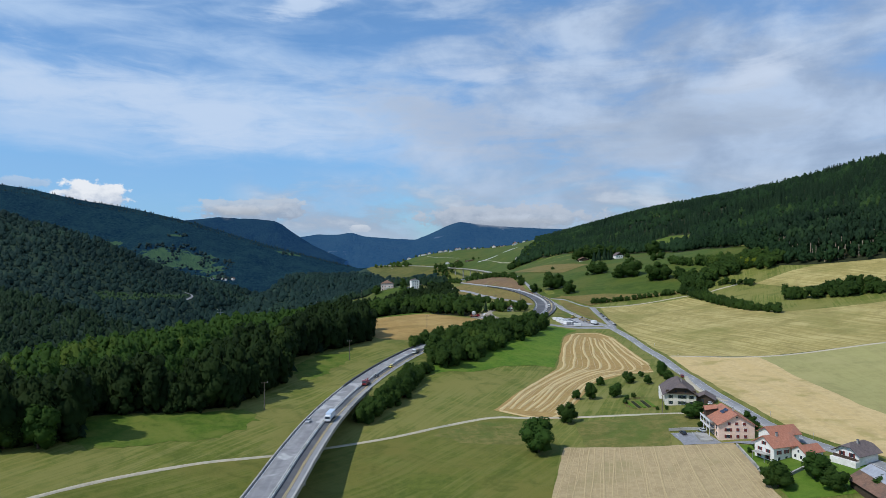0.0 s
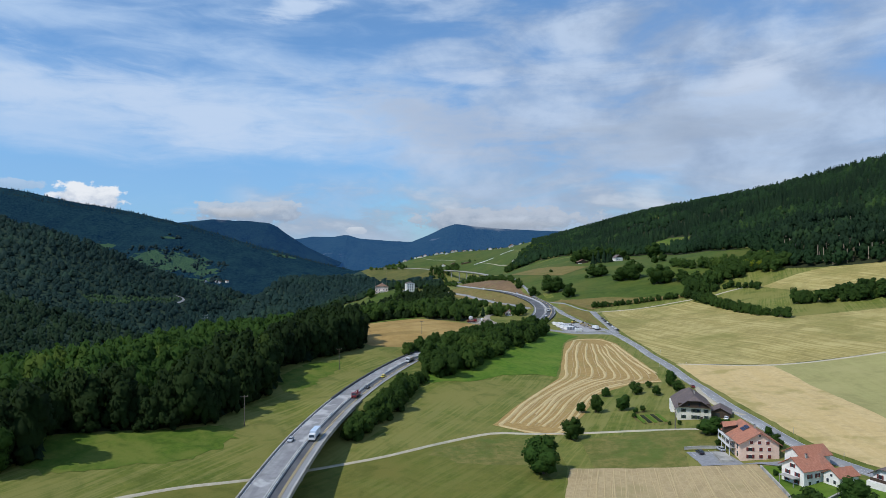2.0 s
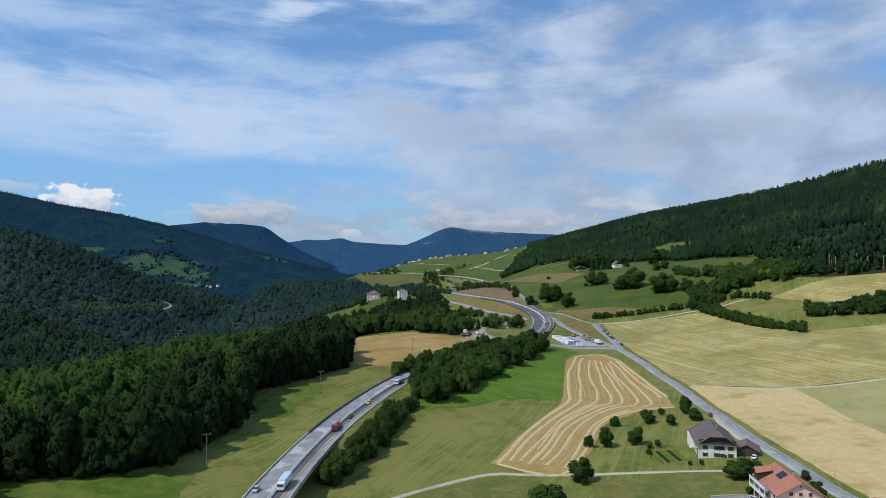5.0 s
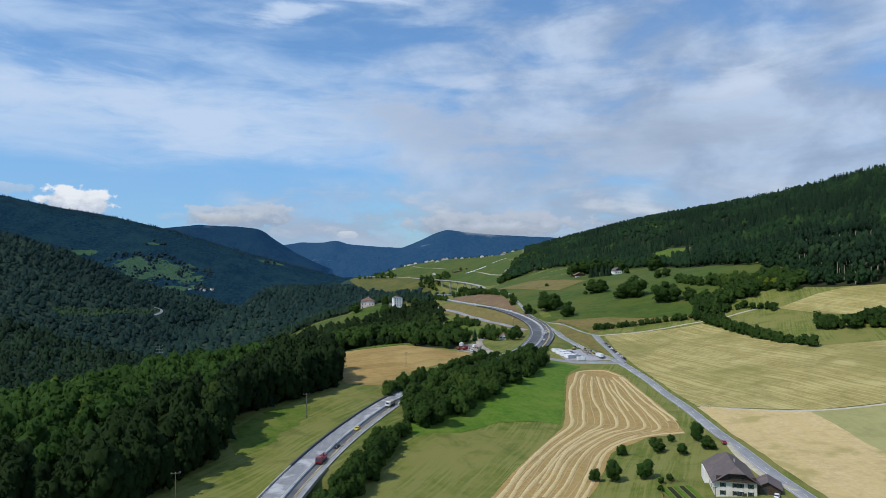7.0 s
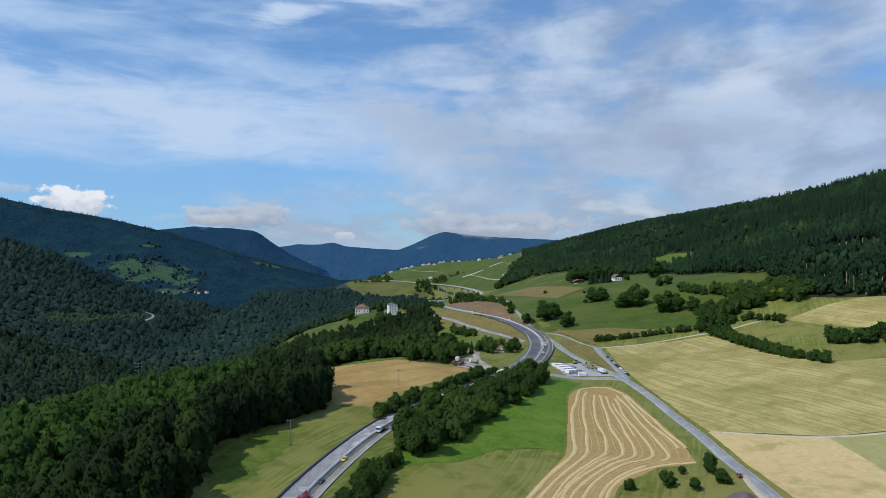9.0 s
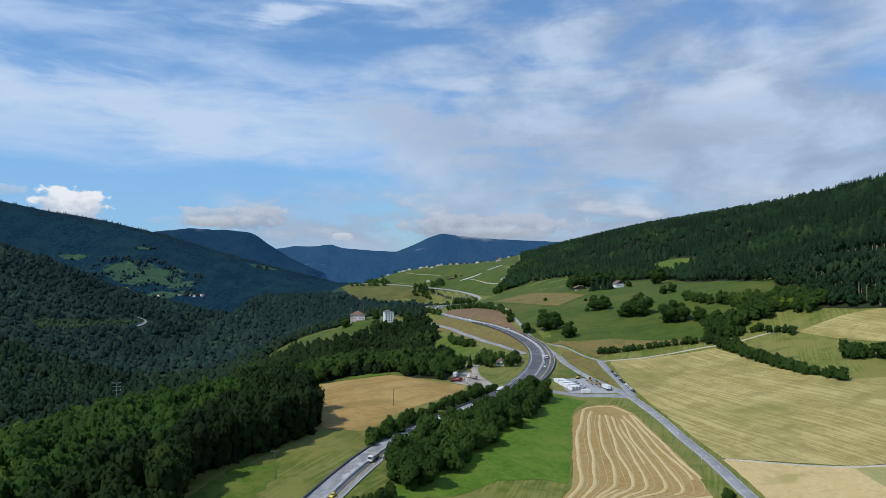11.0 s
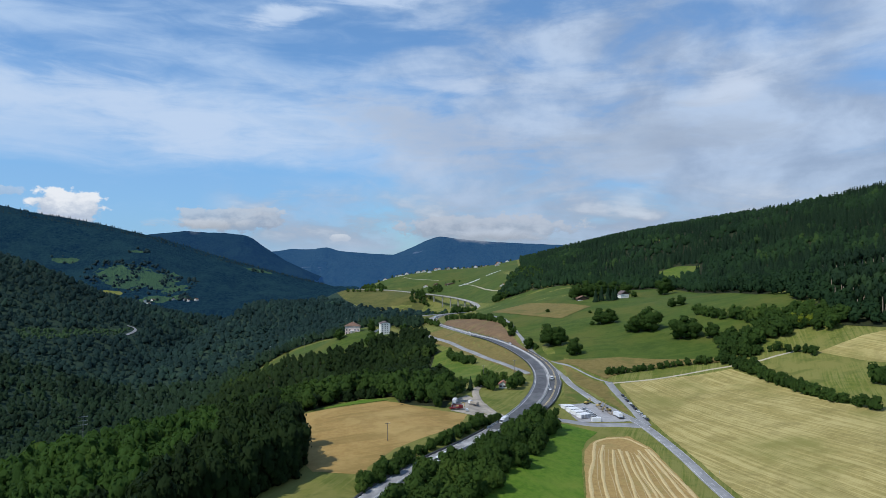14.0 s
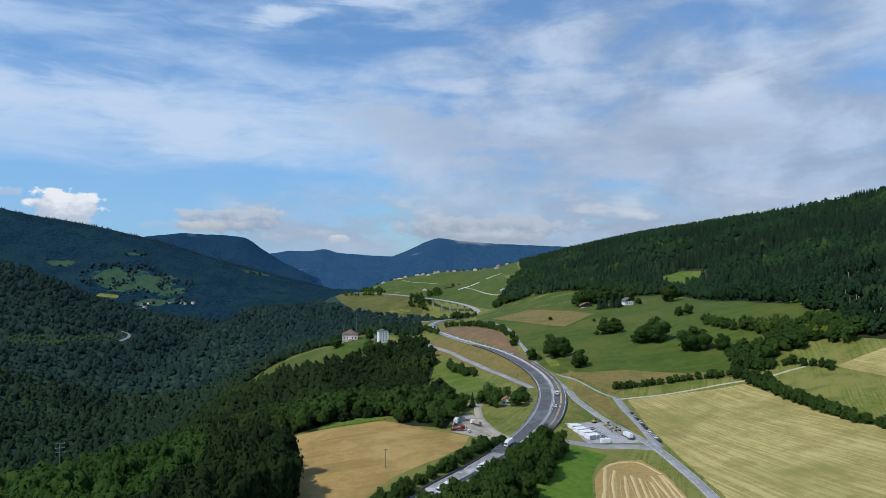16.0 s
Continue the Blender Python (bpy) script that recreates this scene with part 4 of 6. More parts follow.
    b = np.cross(nv, t)
    s = size * r.uniform(0.55, 1.35, (n, 1))
    v = np.stack([centres - t * s, centres - b * s * 0.8 + nv * s * 0.2, centres + t * s, centres + b * s * 0.8 - nv * s * 0.15], 1).reshape(-1, 3)
    i = np.arange(n) * 4
    return v, np.concatenate([np.stack([i, i + 1, i + 2], 1), np.stack([i, i + 2, i + 3], 1)]), np.repeat(normals * 0.75 + nv * 0.25, 4, 0)


def broadleaf(seed, lobes, cards, size, spread=0.36, core=ICO1, tall=1.0):
    """The crown of a broad-leaved tree, unit wide and about as high: lobes of leaf clumps round dark cores, uneven in outline."""
    r = np.random.RandomState(seed)
    parts = []
    middle = np.array([0, 0, 0.42 * tall])
    for k in range(lobes):
        a, u = r.uniform(0, 2 * np.pi), (-0.85 + 1.8 * (k / max(1, lobes - 1)) + r.uniform(-0.12, 0.12)) if k else 0.0
        rad = spread * np.sqrt(max(0.08, 1 - (u * 0.88) ** 2)) * r.uniform(0.55, 1.0) if k else 0
        c = np.array([rad * np.cos(a), rad * np.sin(a), (0.50 + 0.37 * u) * tall])
        s = r.uniform(0.12, 0.215) if k else 0.33
        v, f = core
        w = v * s * (1 + r.normal(0, 0.14, (len(v), 1))) * np.array([1, 1, 1.0 if k else 1.25])
        lean = (c - middle) * 0.9
        parts.append((w * 0.9 + c, f, v + lean))
        if cards:
            n = max(6, int(cards * s * s / (lobes * 0.033)))
            d = r.normal(0, 1, (n, 3))
            d[:, 2] = np.where(d[:, 2] < -0.6, -d[:, 2], d[:, 2])
            d /= np.linalg.norm(d, axis=1)[:, None]
            q = leaf_cards(r, c + d * s * np.array([1, 1, 0.88]) * r.uniform(0.88, 1.16, (n, 1)), d, size)
            parts.append((q[0], q[1], q[2] + lean))
    v, f, n = join(parts)
    return v, f, n / np.linalg.norm(n, axis=1)[:, None]


def spruce(seed, tiers, sides, droop=0.06):
    """A spruce of unit height: tiers of drooping, jagged branches round a tapering stem."""
    r = np.random.RandomState(seed)
    parts = []
    for k in range(tiers):
        u = k / tiers
        z0, rad = 0.10 + 0.86 * u, 0.17 * (1 - u) ** 0.8 + 0.012
        top = z0 + (1.05 - z0) * 0.33 + 0.03
        a = np.arange(sides) * 2 * np.pi / sides + r.uniform(0, 6)
        out = rad * np.where(np.arange(sides) % 2, 1.15, 0.55) * r.uniform(0.8, 1.2, sides)
        v = np.vstack([np.stack([out * np.cos(a), out * np.sin(a), z0 - droop * (1 - u) * np.where(np.arange(sides) % 2, 1, 0) + r.normal(0, 0.008, sides)], 1), [[0, 0, top]]])
        n = np.vstack([np.stack([np.cos(a), np.sin(a), r.uniform(0.1, 0.7, sides)], 1), [[0, 0, 1.0]]])
        i = np.arange(sides)
        parts.append((v, np.stack([i, (i + 1) % sides, np.full(sides, sides)], 1), n / np.linalg.norm(n, axis=1)[:, None]))
    return join(parts)


HERO_CROWNS = [broadleaf(s, 17, 1500, 0.034) for s in range(5)]
NEAR_CROWNS = [broadleaf(s, 14, 540, 0.046) for s in range(5)]
MID_CROWNS = [broadleaf(20 + s, 10, 270, 0.053) for s in range(5)]
LITE_CROWNS = [broadleaf(30 + s, 5, 48, 0.095) for s in range(5)]
FAR_CROWNS = [broadleaf(40 + s, 3, 20, 0.13, 0.30) for s in range(4)]
BLOB_CROWNS = [broadleaf(60 + s, 2, 0, 0.20, 0.34) for s in range(6)]
TUFT_CROWNS = [broadleaf(70 + s, 3, 0, 0.17, 0.34) for s in range(8)]
NEAR_SPRUCE = [spruce(s, 7, 10) for s in range(4)]
FAR_SPRUCE = [spruce(10 + s, 5, 8) for s in range(4)]


def scatter(poly, step, holes=(), seed=0, jitter=0.62):
    r = np.random.RandomState(seed)
    p = np.asarray(poly, float)
    X, Y = [a.ravel() for a in np.meshgrid(np.arange(p[:, 0].min(), p[:, 0].max(), step), np.arange(p[:, 1].min(), p[:, 1].max(), step))]
    X, Y = X + r.uniform(-jitter, jitter, len(X)) * step, Y + r.uniform(-jitter, jitter, len(Y)) * step
    k = inside(p, X, Y)
    for h in holes:
        k &= ~inside(h, X, Y)
    return np.stack([X[k], Y[k]], 1)


def along(line, step, width=0.0, seed=0):
    r = np.random.RandomState(seed)
    p = curve(line, step)
    return p[:, :2] + r.uniform(-1, 1, (len(p), 2)) * width


def plant(name, places, templates, width, height, material, label, sink=0.06, seed=0, category="trees", vary=0.32, heights=None, grain=0.4, lie=0.5):
    """A wood: many trees at the given places, standing on the ground, each turned, sized and toned by itself."""
    r = np.random.RandomState(seed)
    n = len(places)
    z = ground(places[:, 0], places[:, 1]) if heights is None else heights
    which, turn = r.randint(0, len(templates), n), r.uniform(0, 2 * np.pi, n)
    s = r.uniform(1 - vary, 1 + vary, n)
    W, H = width * s * r.uniform(0.88, 1.15, n), height * s
    patch = np.array([0.5 + 0.9 * noise.noise(Vector((a * 0.022, b * 0.022, seed))) for a, b in places])
    broad = np.array([noise.noise(Vector((a * 0.006, b * 0.006, seed + 4.0))) for a, b in places])
    tone = np.clip((1 - grain) * (patch + 0.6 * broad) + grain * r.uniform(0, 1, n), 0, 1)
    slope = np.zeros((n, 3))
    if heights is None:
        for i, (dx, dy) in enumerate(((12.0, 0.0), (0.0, 12.0))):
            slope[:, i] = (ground(places[:, 0] - dx, places[:, 1] - dy) - ground(places[:, 0] + dx, places[:, 1] + dy)) / 24.0
        slope[:, 2] = 1.0
        slope *= lie / np.linalg.norm(slope, axis=1)[:, None]
    vs, fs, ts, ns, off = [], [], [], [], 0
    for k, (tv, tf, tn) in enumerate(templates):
        idx = np.where(which == k)[0]
        if not len(idx):
            continue
        c, d = np.cos(turn[idx])[:, None], np.sin(turn[idx])[:, None]
        x = (tv[None, :, 0] * c - tv[None, :, 1] * d) * W[idx][:, None] + places[idx, 0][:, None]
        y = (tv[None, :, 0] * d + tv[None, :, 1] * c) * W[idx][:, None] + places[idx, 1][:, None]
        q = (tv[None, :, 2] - sink) * H[idx][:, None] + z[idx][:, None]
        vs.append(np.stack([x, y, q], 2).reshape(-1, 3))
        fs.append((tf[None] + (np.arange(len(idx)) * len(tv))[:, None, None] + off).reshape(-1, 3))
        turned = np.stack([tn[None, :, 0] * c - tn[None, :, 1] * d, tn[None, :, 0] * d + tn[None, :, 1] * c, np.broadcast_to(tn[None, :, 2], x.shape)], 2)
        turned = (turned + slope[idx][:, None, :]).reshape(-1, 3)
        ns.append(turned / np.maximum(1e-3, np.linalg.norm(turned, axis=1))[:, None])
        ts.append(np.repeat(tone[idx], len(tv)))
        off += len(idx) * len(tv)
    ob = mesh_object(name, np.vstack(vs), np.vstack(fs), material, False, np.concatenate(ts), np.vstack(ns))
    return tagged(ob, label, category, kind="stuff")


# woods to the west: the near plateau wood, then the valley's sides
WEST_NEAR = [(-185, 236), (-154, 249), (-143, 261), (-152, 285), (-135, 293), (-115, 302), (-98, 317), (-92, 340), (-86, 374), (-90, 399), (-94, 424), (-84, 448), (-61, 474), (-52, 509), (-64, 540), (-78, 566), (-92, 590), (-150, 600), (-235, 540), (-250, 400), (-240, 236)]
near_pts = np.vstack([scatter(WEST_NEAR, 8.3, seed=1), along(WEST_NEAR[1:14], 7.5, 1.5, 71) - np.array([4.5, 0.0])])
far_in = near_pts[:, 0] < np.interp(near_pts[:, 1], [262, 430, 600], [-215, -165, -160])
deep = near_pts[:, 0] < np.interp(near_pts[:, 1], [236, 262, 320, 430, 500, 600], [-205, -190, -125, -112, -95, -120])
plant("plateau_wood", near_pts[~deep], NEAR_CROWNS, 13.5, 22.0, SHADED_LEAF, "dense broad-leaved wood on the plateau, shade in its leaf colour", seed=1)
plant("plateau_wood_back", near_pts[far_in], LITE_CROWNS, 12.0, 17.5, LEAF, "green canopy at the back of the plateau wood", seed=35)
plant("plateau_wood_interior", near_pts[deep & ~far_in], MID_CROWNS, 12.0, 18.5, LEAF, "dense green canopy of the plateau wood", seed=2)
RNG2 = np.random.RandomState(81)
tall = near_pts[~deep][RNG2.uniform(0, 1, np.sum(~deep)) < 0.16]
plant("plateau_spruces", tall + RNG2.uniform(-3, 3, tall.shape), NEAR_SPRUCE, 26.0, 23.5, NEEDLE, "dark spruces among the plateau wood", sink=0.05, seed=82, vary=0.2)
plant("wood_edge_shrubs", along([(-154, 249), (-143, 261), (-152, 285), (-135, 293), (-115, 302), (-98, 317), (-92, 340), (-86, 374), (-90, 399), (-94, 424), (-84, 448), (-61, 474), (-52, 509), (-64, 545), (-80, 575), (-90, 600), (-60, 640), (-20, 652)], 4.4, 3.0, 31) - np.array([3.5, 0.0]), MID_CROWNS, 8.0, 9.0, SHADED_LEAF, "shrubs and low boughs along the wood's edge", sink=0.15, seed=31, vary=0.5)
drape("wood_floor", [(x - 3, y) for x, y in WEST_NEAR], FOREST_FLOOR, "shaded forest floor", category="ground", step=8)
VILLA = [(-268, 1112), (-208, 1200), (-150, 1215), (-105, 1190), (-60, 1155), (-20, 1120), (-14, 1072), (-78, 1032), (-130, 1046), (-190, 1070)]
KNOLL = [(18, 938), (38, 950), (46, 905), (62, 830), (76, 790), (80, 735), (50, 720), (36, 730), (26, 766), (10, 745), (2, 800), (10, 860)]
MID_WOOD = [(-92, 594), (-72, 622), (-48, 650), (-14, 650), (-8, 622), (22, 618), (30, 660), (24, 700), (34, 760), (48, 812), (54, 850), (34, 920), (14, 1000), (8, 1050), (-14, 1066), (-78, 1030), (-130, 1044), (-190, 1068), (-266, 1110), (-330, 900), (-300, 600), (-240, 540), (-150, 600)]
knoll_pts = scatter(MID_WOOD, 8.6, [KNOLL, VILLA], seed=3)
fore = (knoll_pts[:, 1] < 690) & (knoll_pts[:, 0] > -170)
plant("knoll_wood", knoll_pts[fore], MID_CROWNS, 12.5, 15.5, LEAF_DARK, "broad-leaved wood on the slope behind the barley", seed=3)
back = knoll_pts[:, 0] < np.interp(knoll_pts[:, 1], [540, 900, 1090], [-120, -90, -140])
plant("slope_wood", knoll_pts[~fore & ~back], LITE_CROWNS, 11.5, 13.5, SHADED_LEAF, "broad-leaved wood running up the knoll", seed=33, lie=0.9)
plant("slope_wood_back", knoll_pts[~fore & back], TUFT_CROWNS, 11.5, 13.5, SHADED_LEAF, "broad-leaved wood falling into the valley", seed=36, vary=0.45, lie=1.0)
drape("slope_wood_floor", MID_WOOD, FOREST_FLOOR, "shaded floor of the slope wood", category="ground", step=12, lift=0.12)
VALLEY = [(-240, 250), (-250, 400), (-240, 540), (-300, 600), (-330, 900), (-265, 1105), (-210, 1200), (-150, 1220), (-60, 1165), (0, 1130), (10, 1200), (0, 1300), (-60, 1500), (-110, 1700), (-300, 1900), (-1400, 1900), (-1150, 1500), (-720, 900), (-480, 560), (-330, 300)]
TERRACE = [(-720, 1380), (-655, 1464), (-614, 1537), (-604, 1590), (-574, 1580), (-578, 1524), (-621, 1440), (-680, 1340)]
BEND_STRIP = [(-608, 1478), (-592, 1474), (-577, 1505), (-573, 1535), (-575, 1575), (-590, 1600), (-618, 1600), (-616, 1580), (-600, 1578), (-596, 1540), (-600, 1510)]
side_pts = scatter(VALLEY, 9.6, [VILLA, TERRACE], seed=4)
plant("valley_wood", side_pts[side_pts[:, 1] < 1250], TUFT_CROWNS, 11.8, 13.0, SHADED_WOOD, "dense broad-leaved woods covering the valley sides", seed=4, vary=0.5, grain=0.22, lie=1.2)
side_pts = scatter(VALLEY, 12.5, [VILLA, TERRACE, BEND_STRIP], seed=44)
plant("valley_wood_beyond", side_pts[side_pts[:, 1] >= 1250], BLOB_CROWNS, 15.5, 13.0, HAZED_WOOD, "dense woods on the far side of the valley", seed=34, vary=0.5, grain=0.2, lie=1.2)
BEND = curve([(-590, 1512), (-587, 1534), (-588, 1568), (-596, 1588), (-611, 1588)], 5)
tagged(strip("road_bend", BEND, -2.6, 2.6, OLD_ASPHALT, 3.2), "short bend of a grey road on the spur", "road", kind="structure")
plant("terrace_scrub", scatter(TERRACE, 6.5, [BEND_STRIP], seed=45), BLOB_CROWNS, 8.5, 6.0, FAR_LIGHT, "light green scrub on old terraces", seed=46, vary=0.5)
FAR_MEADOWS = [[(-230, 2180), (-120, 2080), (20, 1900), (90, 1600), (110, 1450), (400, 1450), (400, 2960), (-60, 2900), (-260, 2500)]]
FAR_VALLEY = [(-1400, 1900), (-300, 1900), (-110, 1700), (-60, 1500), (60, 1560), (30, 1700), (-60, 1780), (-160, 1850), (-235, 2000), (-290, 2150), (-340, 2400), (-330, 2960), (-2000, 2960), (-1400, 1900)]
plant("far_valley_wood", scatter(FAR_VALLEY, 21.0, FAR_MEADOWS, seed=5), BLOB_CROWNS, 24.0, 14.0, HAZED_WOOD, "distant woods along the valley floor", seed=5, grain=0.2, lie=1.2)
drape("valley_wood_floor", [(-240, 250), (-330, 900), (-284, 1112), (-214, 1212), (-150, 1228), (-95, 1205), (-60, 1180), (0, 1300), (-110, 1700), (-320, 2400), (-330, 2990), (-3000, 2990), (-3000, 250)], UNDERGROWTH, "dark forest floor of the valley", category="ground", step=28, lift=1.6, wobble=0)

# trees on the western mountain: the crest's fringe, and copses in its meadow
k = RNG.choice(np.arange(260 * 37, 260 * 40), 900)
k = k[west_verts[k, 0] < -500]
spots = west_verts[k] + RNG.uniform(-1, 1, (len(k), 3)) * np.array([7, 10, 0])
plant("mountain_wood", spots[:, :2], FAR_SPRUCE, 18.0, 13.0, HAZE_BLUE_WOOD, "dark fringe of forest along the western mountain's crest", sink=0.25, seed=30, heights=spots[:, 2])
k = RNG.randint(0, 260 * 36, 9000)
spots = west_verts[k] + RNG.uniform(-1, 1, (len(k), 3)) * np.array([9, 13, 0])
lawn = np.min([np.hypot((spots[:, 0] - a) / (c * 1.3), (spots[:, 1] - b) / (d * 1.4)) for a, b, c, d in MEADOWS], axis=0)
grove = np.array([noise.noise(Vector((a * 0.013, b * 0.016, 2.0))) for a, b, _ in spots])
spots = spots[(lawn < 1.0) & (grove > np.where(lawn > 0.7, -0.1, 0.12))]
plant("mountain_copses", spots[:, :2], BLOB_CROWNS, 20.0, 13.0, HAZE_BLUE_WOOD, "dark copses in the distant mountain meadow", sink=0.2, seed=37, heights=spots[:, 2], vary=0.45)

# the wooded slope to the east
EAST = [(380, 700), (364, 726), (372, 782), (372, 820), (362, 878), (354, 972), (368, 1098), (352, 1166), (322, 1190), (300, 1300), (253, 1332), (168, 1432), (158, 1560), (188, 1640), (215, 1800), (272, 1930), (310, 2250), (360, 2600), (900, 2600), (950, 1300), (1000, 500), (640, 420), (500, 560)]
GLADE = [(380, 1190), (396, 1270), (412, 1330), (452, 1330), (478, 1275), (452, 1220), (412, 1175)]
drape("glade_meadow", [(388, 1200), (402, 1275), (416, 1322), (448, 1322), (470, 1274), (446, 1226), (412, 1184)], FRESH, "bright green glade in the slope forest", lift=0.9, step=9)
east_pts = scatter(EAST, 8.8, [GLADE], seed=6)
east_pts = east_pts[east_pts[:, 0] < np.minimum(840, 0.72 * east_pts[:, 1] + 40)]
foot = np.interp(east_pts[:, 1], [400, 560, 700, 820, 970, 1160, 1300, 1432, 1560, 1640, 1930, 2250, 2600], [640, 500, 380, 372, 354, 340, 300, 168, 158, 188, 272, 310, 360])
margin = east_pts[:, 0] - foot
patch = np.array([noise.noise(Vector((a * 0.009, b * 0.009, 3.0))) + 0.5 * noise.noise(Vector((a * 0.04, b * 0.04, 8.0))) for a, b in east_pts])
mixed = (patch > 0.08) | (margin < 55 + 90 * np.clip(patch + 0.15, 0, 1))
close = (east_pts[:, 1] < 1000) & (margin < 150)
front = east_pts[:, 1] < 1400
keep = RNG.uniform(0, 1, len(east_pts)) < np.where(front, 1.0, 0.55)
plant("slope_spruce_wood", east_pts[~mixed & front & keep], NEAR_SPRUCE, 19.0, 19.0, NEEDLE, "tall dark spruce forest on the steep slope", sink=0.1, seed=7, vary=0.38)
plant("slope_broadleaf_wood", east_pts[mixed & close], LITE_CROWNS, 12.0, 15.0, SLOPE_LEAF, "broad-leaved trees along the foot of the forest", seed=8)
plant("slope_mixed_wood", east_pts[mixed & ~close & front], TUFT_CROWNS, 12.0, 14.5, SLOPE_LEAF, "broad-leaved trees among the slope forest", seed=28)
plant("far_mixed_wood", east_pts[mixed & ~front & keep], BLOB_CROWNS, 16.0, 14.5, SLOPE_LEAF, "broad-leaved trees on the far slope", seed=29)
plant("far_spruce_wood", east_pts[~mixed & ~front & keep], FAR_SPRUCE, 20.0, 18.0, NEEDLE, "dark spruce forest along the far slope", sink=0.1, seed=9, vary=0.35)
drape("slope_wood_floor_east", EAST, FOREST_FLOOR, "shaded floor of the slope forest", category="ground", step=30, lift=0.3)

# tall pines with bare pale stems at the forest's edge
def stem(r0, r1, z0, z1, n=5):
    a = np.arange(n) * 2 * np.pi / n
    v = np.vstack([np.stack([r * np.cos(a), r * np.sin(a), np.full(n, z)], 1) for r, z in ((r0, z0), (r1, z1))])
    i, j = np.arange(n), (np.arange(n) + 1) % n
    return v, np.concatenate([np.stack([i, j, j + n], 1), np.stack([i, j + n, i + n], 1)]), np.tile(np.stack([np.cos(a), np.sin(a), 0 * a], 1), (2, 1))


high = [(v * np.array([1, 1, 0.50]) + np.array([0, 0, 0.52]), f, n) for v, f, n in LITE_CROWNS[:1]]
pine_pts = np.vstack([scatter([(392, 690), (384, 735), (392, 800), (440, 810), (500, 720), (470, 640)], 8.0, seed=50), scatter([(440, 880), (520, 860), (560, 900), (470, 930)], 9.0, seed=52)])
plant("pine_crowns", pine_pts, high, 7.5, 27.0, NEEDLE, "high crowns of tall pines at the forest's edge", seed=53, vary=0.2)
plant("pine_stems", pine_pts, [stem(0.045, 0.03, 0.0, 0.8)], 7.5, 27.0, PALE_BARK, "tall pale pine stems at the forest's edge", seed=53, vary=0.2)

# hedges and copses
def hedge(name, places, width, height, label, templates=None, material=None, seed=0):
    return plant(name, np.asarray(places, float), templates or MID_CROWNS, width, height, material or LEAF_DARK, label, seed=seed, sink=0.12, category="hedge")


hedge("roadside_hedge", np.vstack([along([(-38, 312), (-30, 335), (-24, 364), (-19, 392), (-8, 418)], 3.6, 2.0, 1), along([(-35, 318), (-27, 340), (-20, 370), (-14, 398)], 5, 2.0, 2)]), 8.2, 9.9, "dense roadside hedge of trees beside the viaduct's end", NEAR_CROWNS, seed=11)
hedge("road_copse", np.vstack([scatter([(-8, 424), (8, 432), (26, 462), (52, 500), (76, 548), (92, 582), (80, 596), (64, 570), (40, 532), (22, 506), (4, 478), (-8, 450)], 6.6, seed=12)]), 10.9, 13.2, "copse of broad-leaved trees between expressway and meadow", NEAR_CROWNS, seed=12)
hedge("barley_hedge", np.vstack([along([(-22, 486), (-8, 506), (8, 530), (24, 554), (40, 578), (54, 596)], 4.5, 2.0, 3), along([(-24, 478), (-12, 496), (2, 514)], 5, 2, 4)]), 7.5, 8.0, "hedge of trees along the expressway and barley", NEAR_CROWNS, seed=13)
hedge("lane_hedge", along([(163, 727), (188, 733), (222, 734), (263, 724)], 3.2, 1.6, 5), 6.5, 6.8, "low hedge along the gravel path", seed=14)
hedge("field_hedge", np.vstack([along([(262, 712), (265, 680), (270, 642), (274, 614), (278, 590), (286, 570)], 4.0, 1.6, 6), along([(262, 716), (268, 700), (272, 685)], 4, 4, 7)]), 8.4, 9.6, "hedgerow between the mown fields", seed=15)
hedge("pasture_copse", np.vstack([scatter([(262, 726), (276, 722), (300, 734), (330, 738), (360, 722), (374, 738), (360, 762), (332, 768), (300, 760), (276, 764), (264, 745)], 7.0, seed=27), along([(318, 790), (340, 776), (356, 770)], 7, 4, 9)]), 13.0, 14.0, "belt of trees between pasture and hay fields", seed=16)
hedge("pasture_hedge", np.vstack([along([(290, 855), (301, 822), (316, 793)], 6, 3, 10), along([(318, 790), (335, 775), (350, 765)], 7, 3, 11)]), 12.5, 12.5, "hedge of broad-leaved trees in the pasture", seed=17)
hedge("meadow_hedge", along([(281, 720), (300, 720), (312, 705), (319, 692)], 4.5, 2, 12), 6.9, 7.5, "hedge beside the upper path", seed=18)
hedge("upper_field_copse", np.vstack([along([(330, 600), (345, 588), (362, 578), (380, 566)], 5, 3, 13), along([(338, 604), (356, 592), (374, 584)], 7, 3, 70), along([(316, 613), (328, 606)], 4, 1, 14)]), 13.5, 13.0, "copse between the upper hay fields", seed=19)
hedge("knoll_hedge", along([(36, 900), (46, 865), (56, 836)], 6, 2, 15), 9.6, 9.6, "hedge on the knoll above the old road", seed=20)
hedge("bank_hedge", np.vstack([along([(46, 1225), (66, 1190), (86, 1115), (100, 1060), (108, 1020)], 8, 2.5, 16)]), 9.0, 9.0, "row of trees on top of the earth bank", seed=21)
hedge("cottage_copse", np.vstack([along([(52, 704), (62, 712), (78, 716), (88, 712)], 5, 2.5, 17), along([(58, 725), (74, 730)], 6, 2, 18), along([(40, 690), (30, 672)], 5, 2, 19), np.array([(62, 693), (77, 694), (82, 700), (86, 706), (58, 697)])]), 10.2, 12.0, "trees round the small works cottage", seed=22)
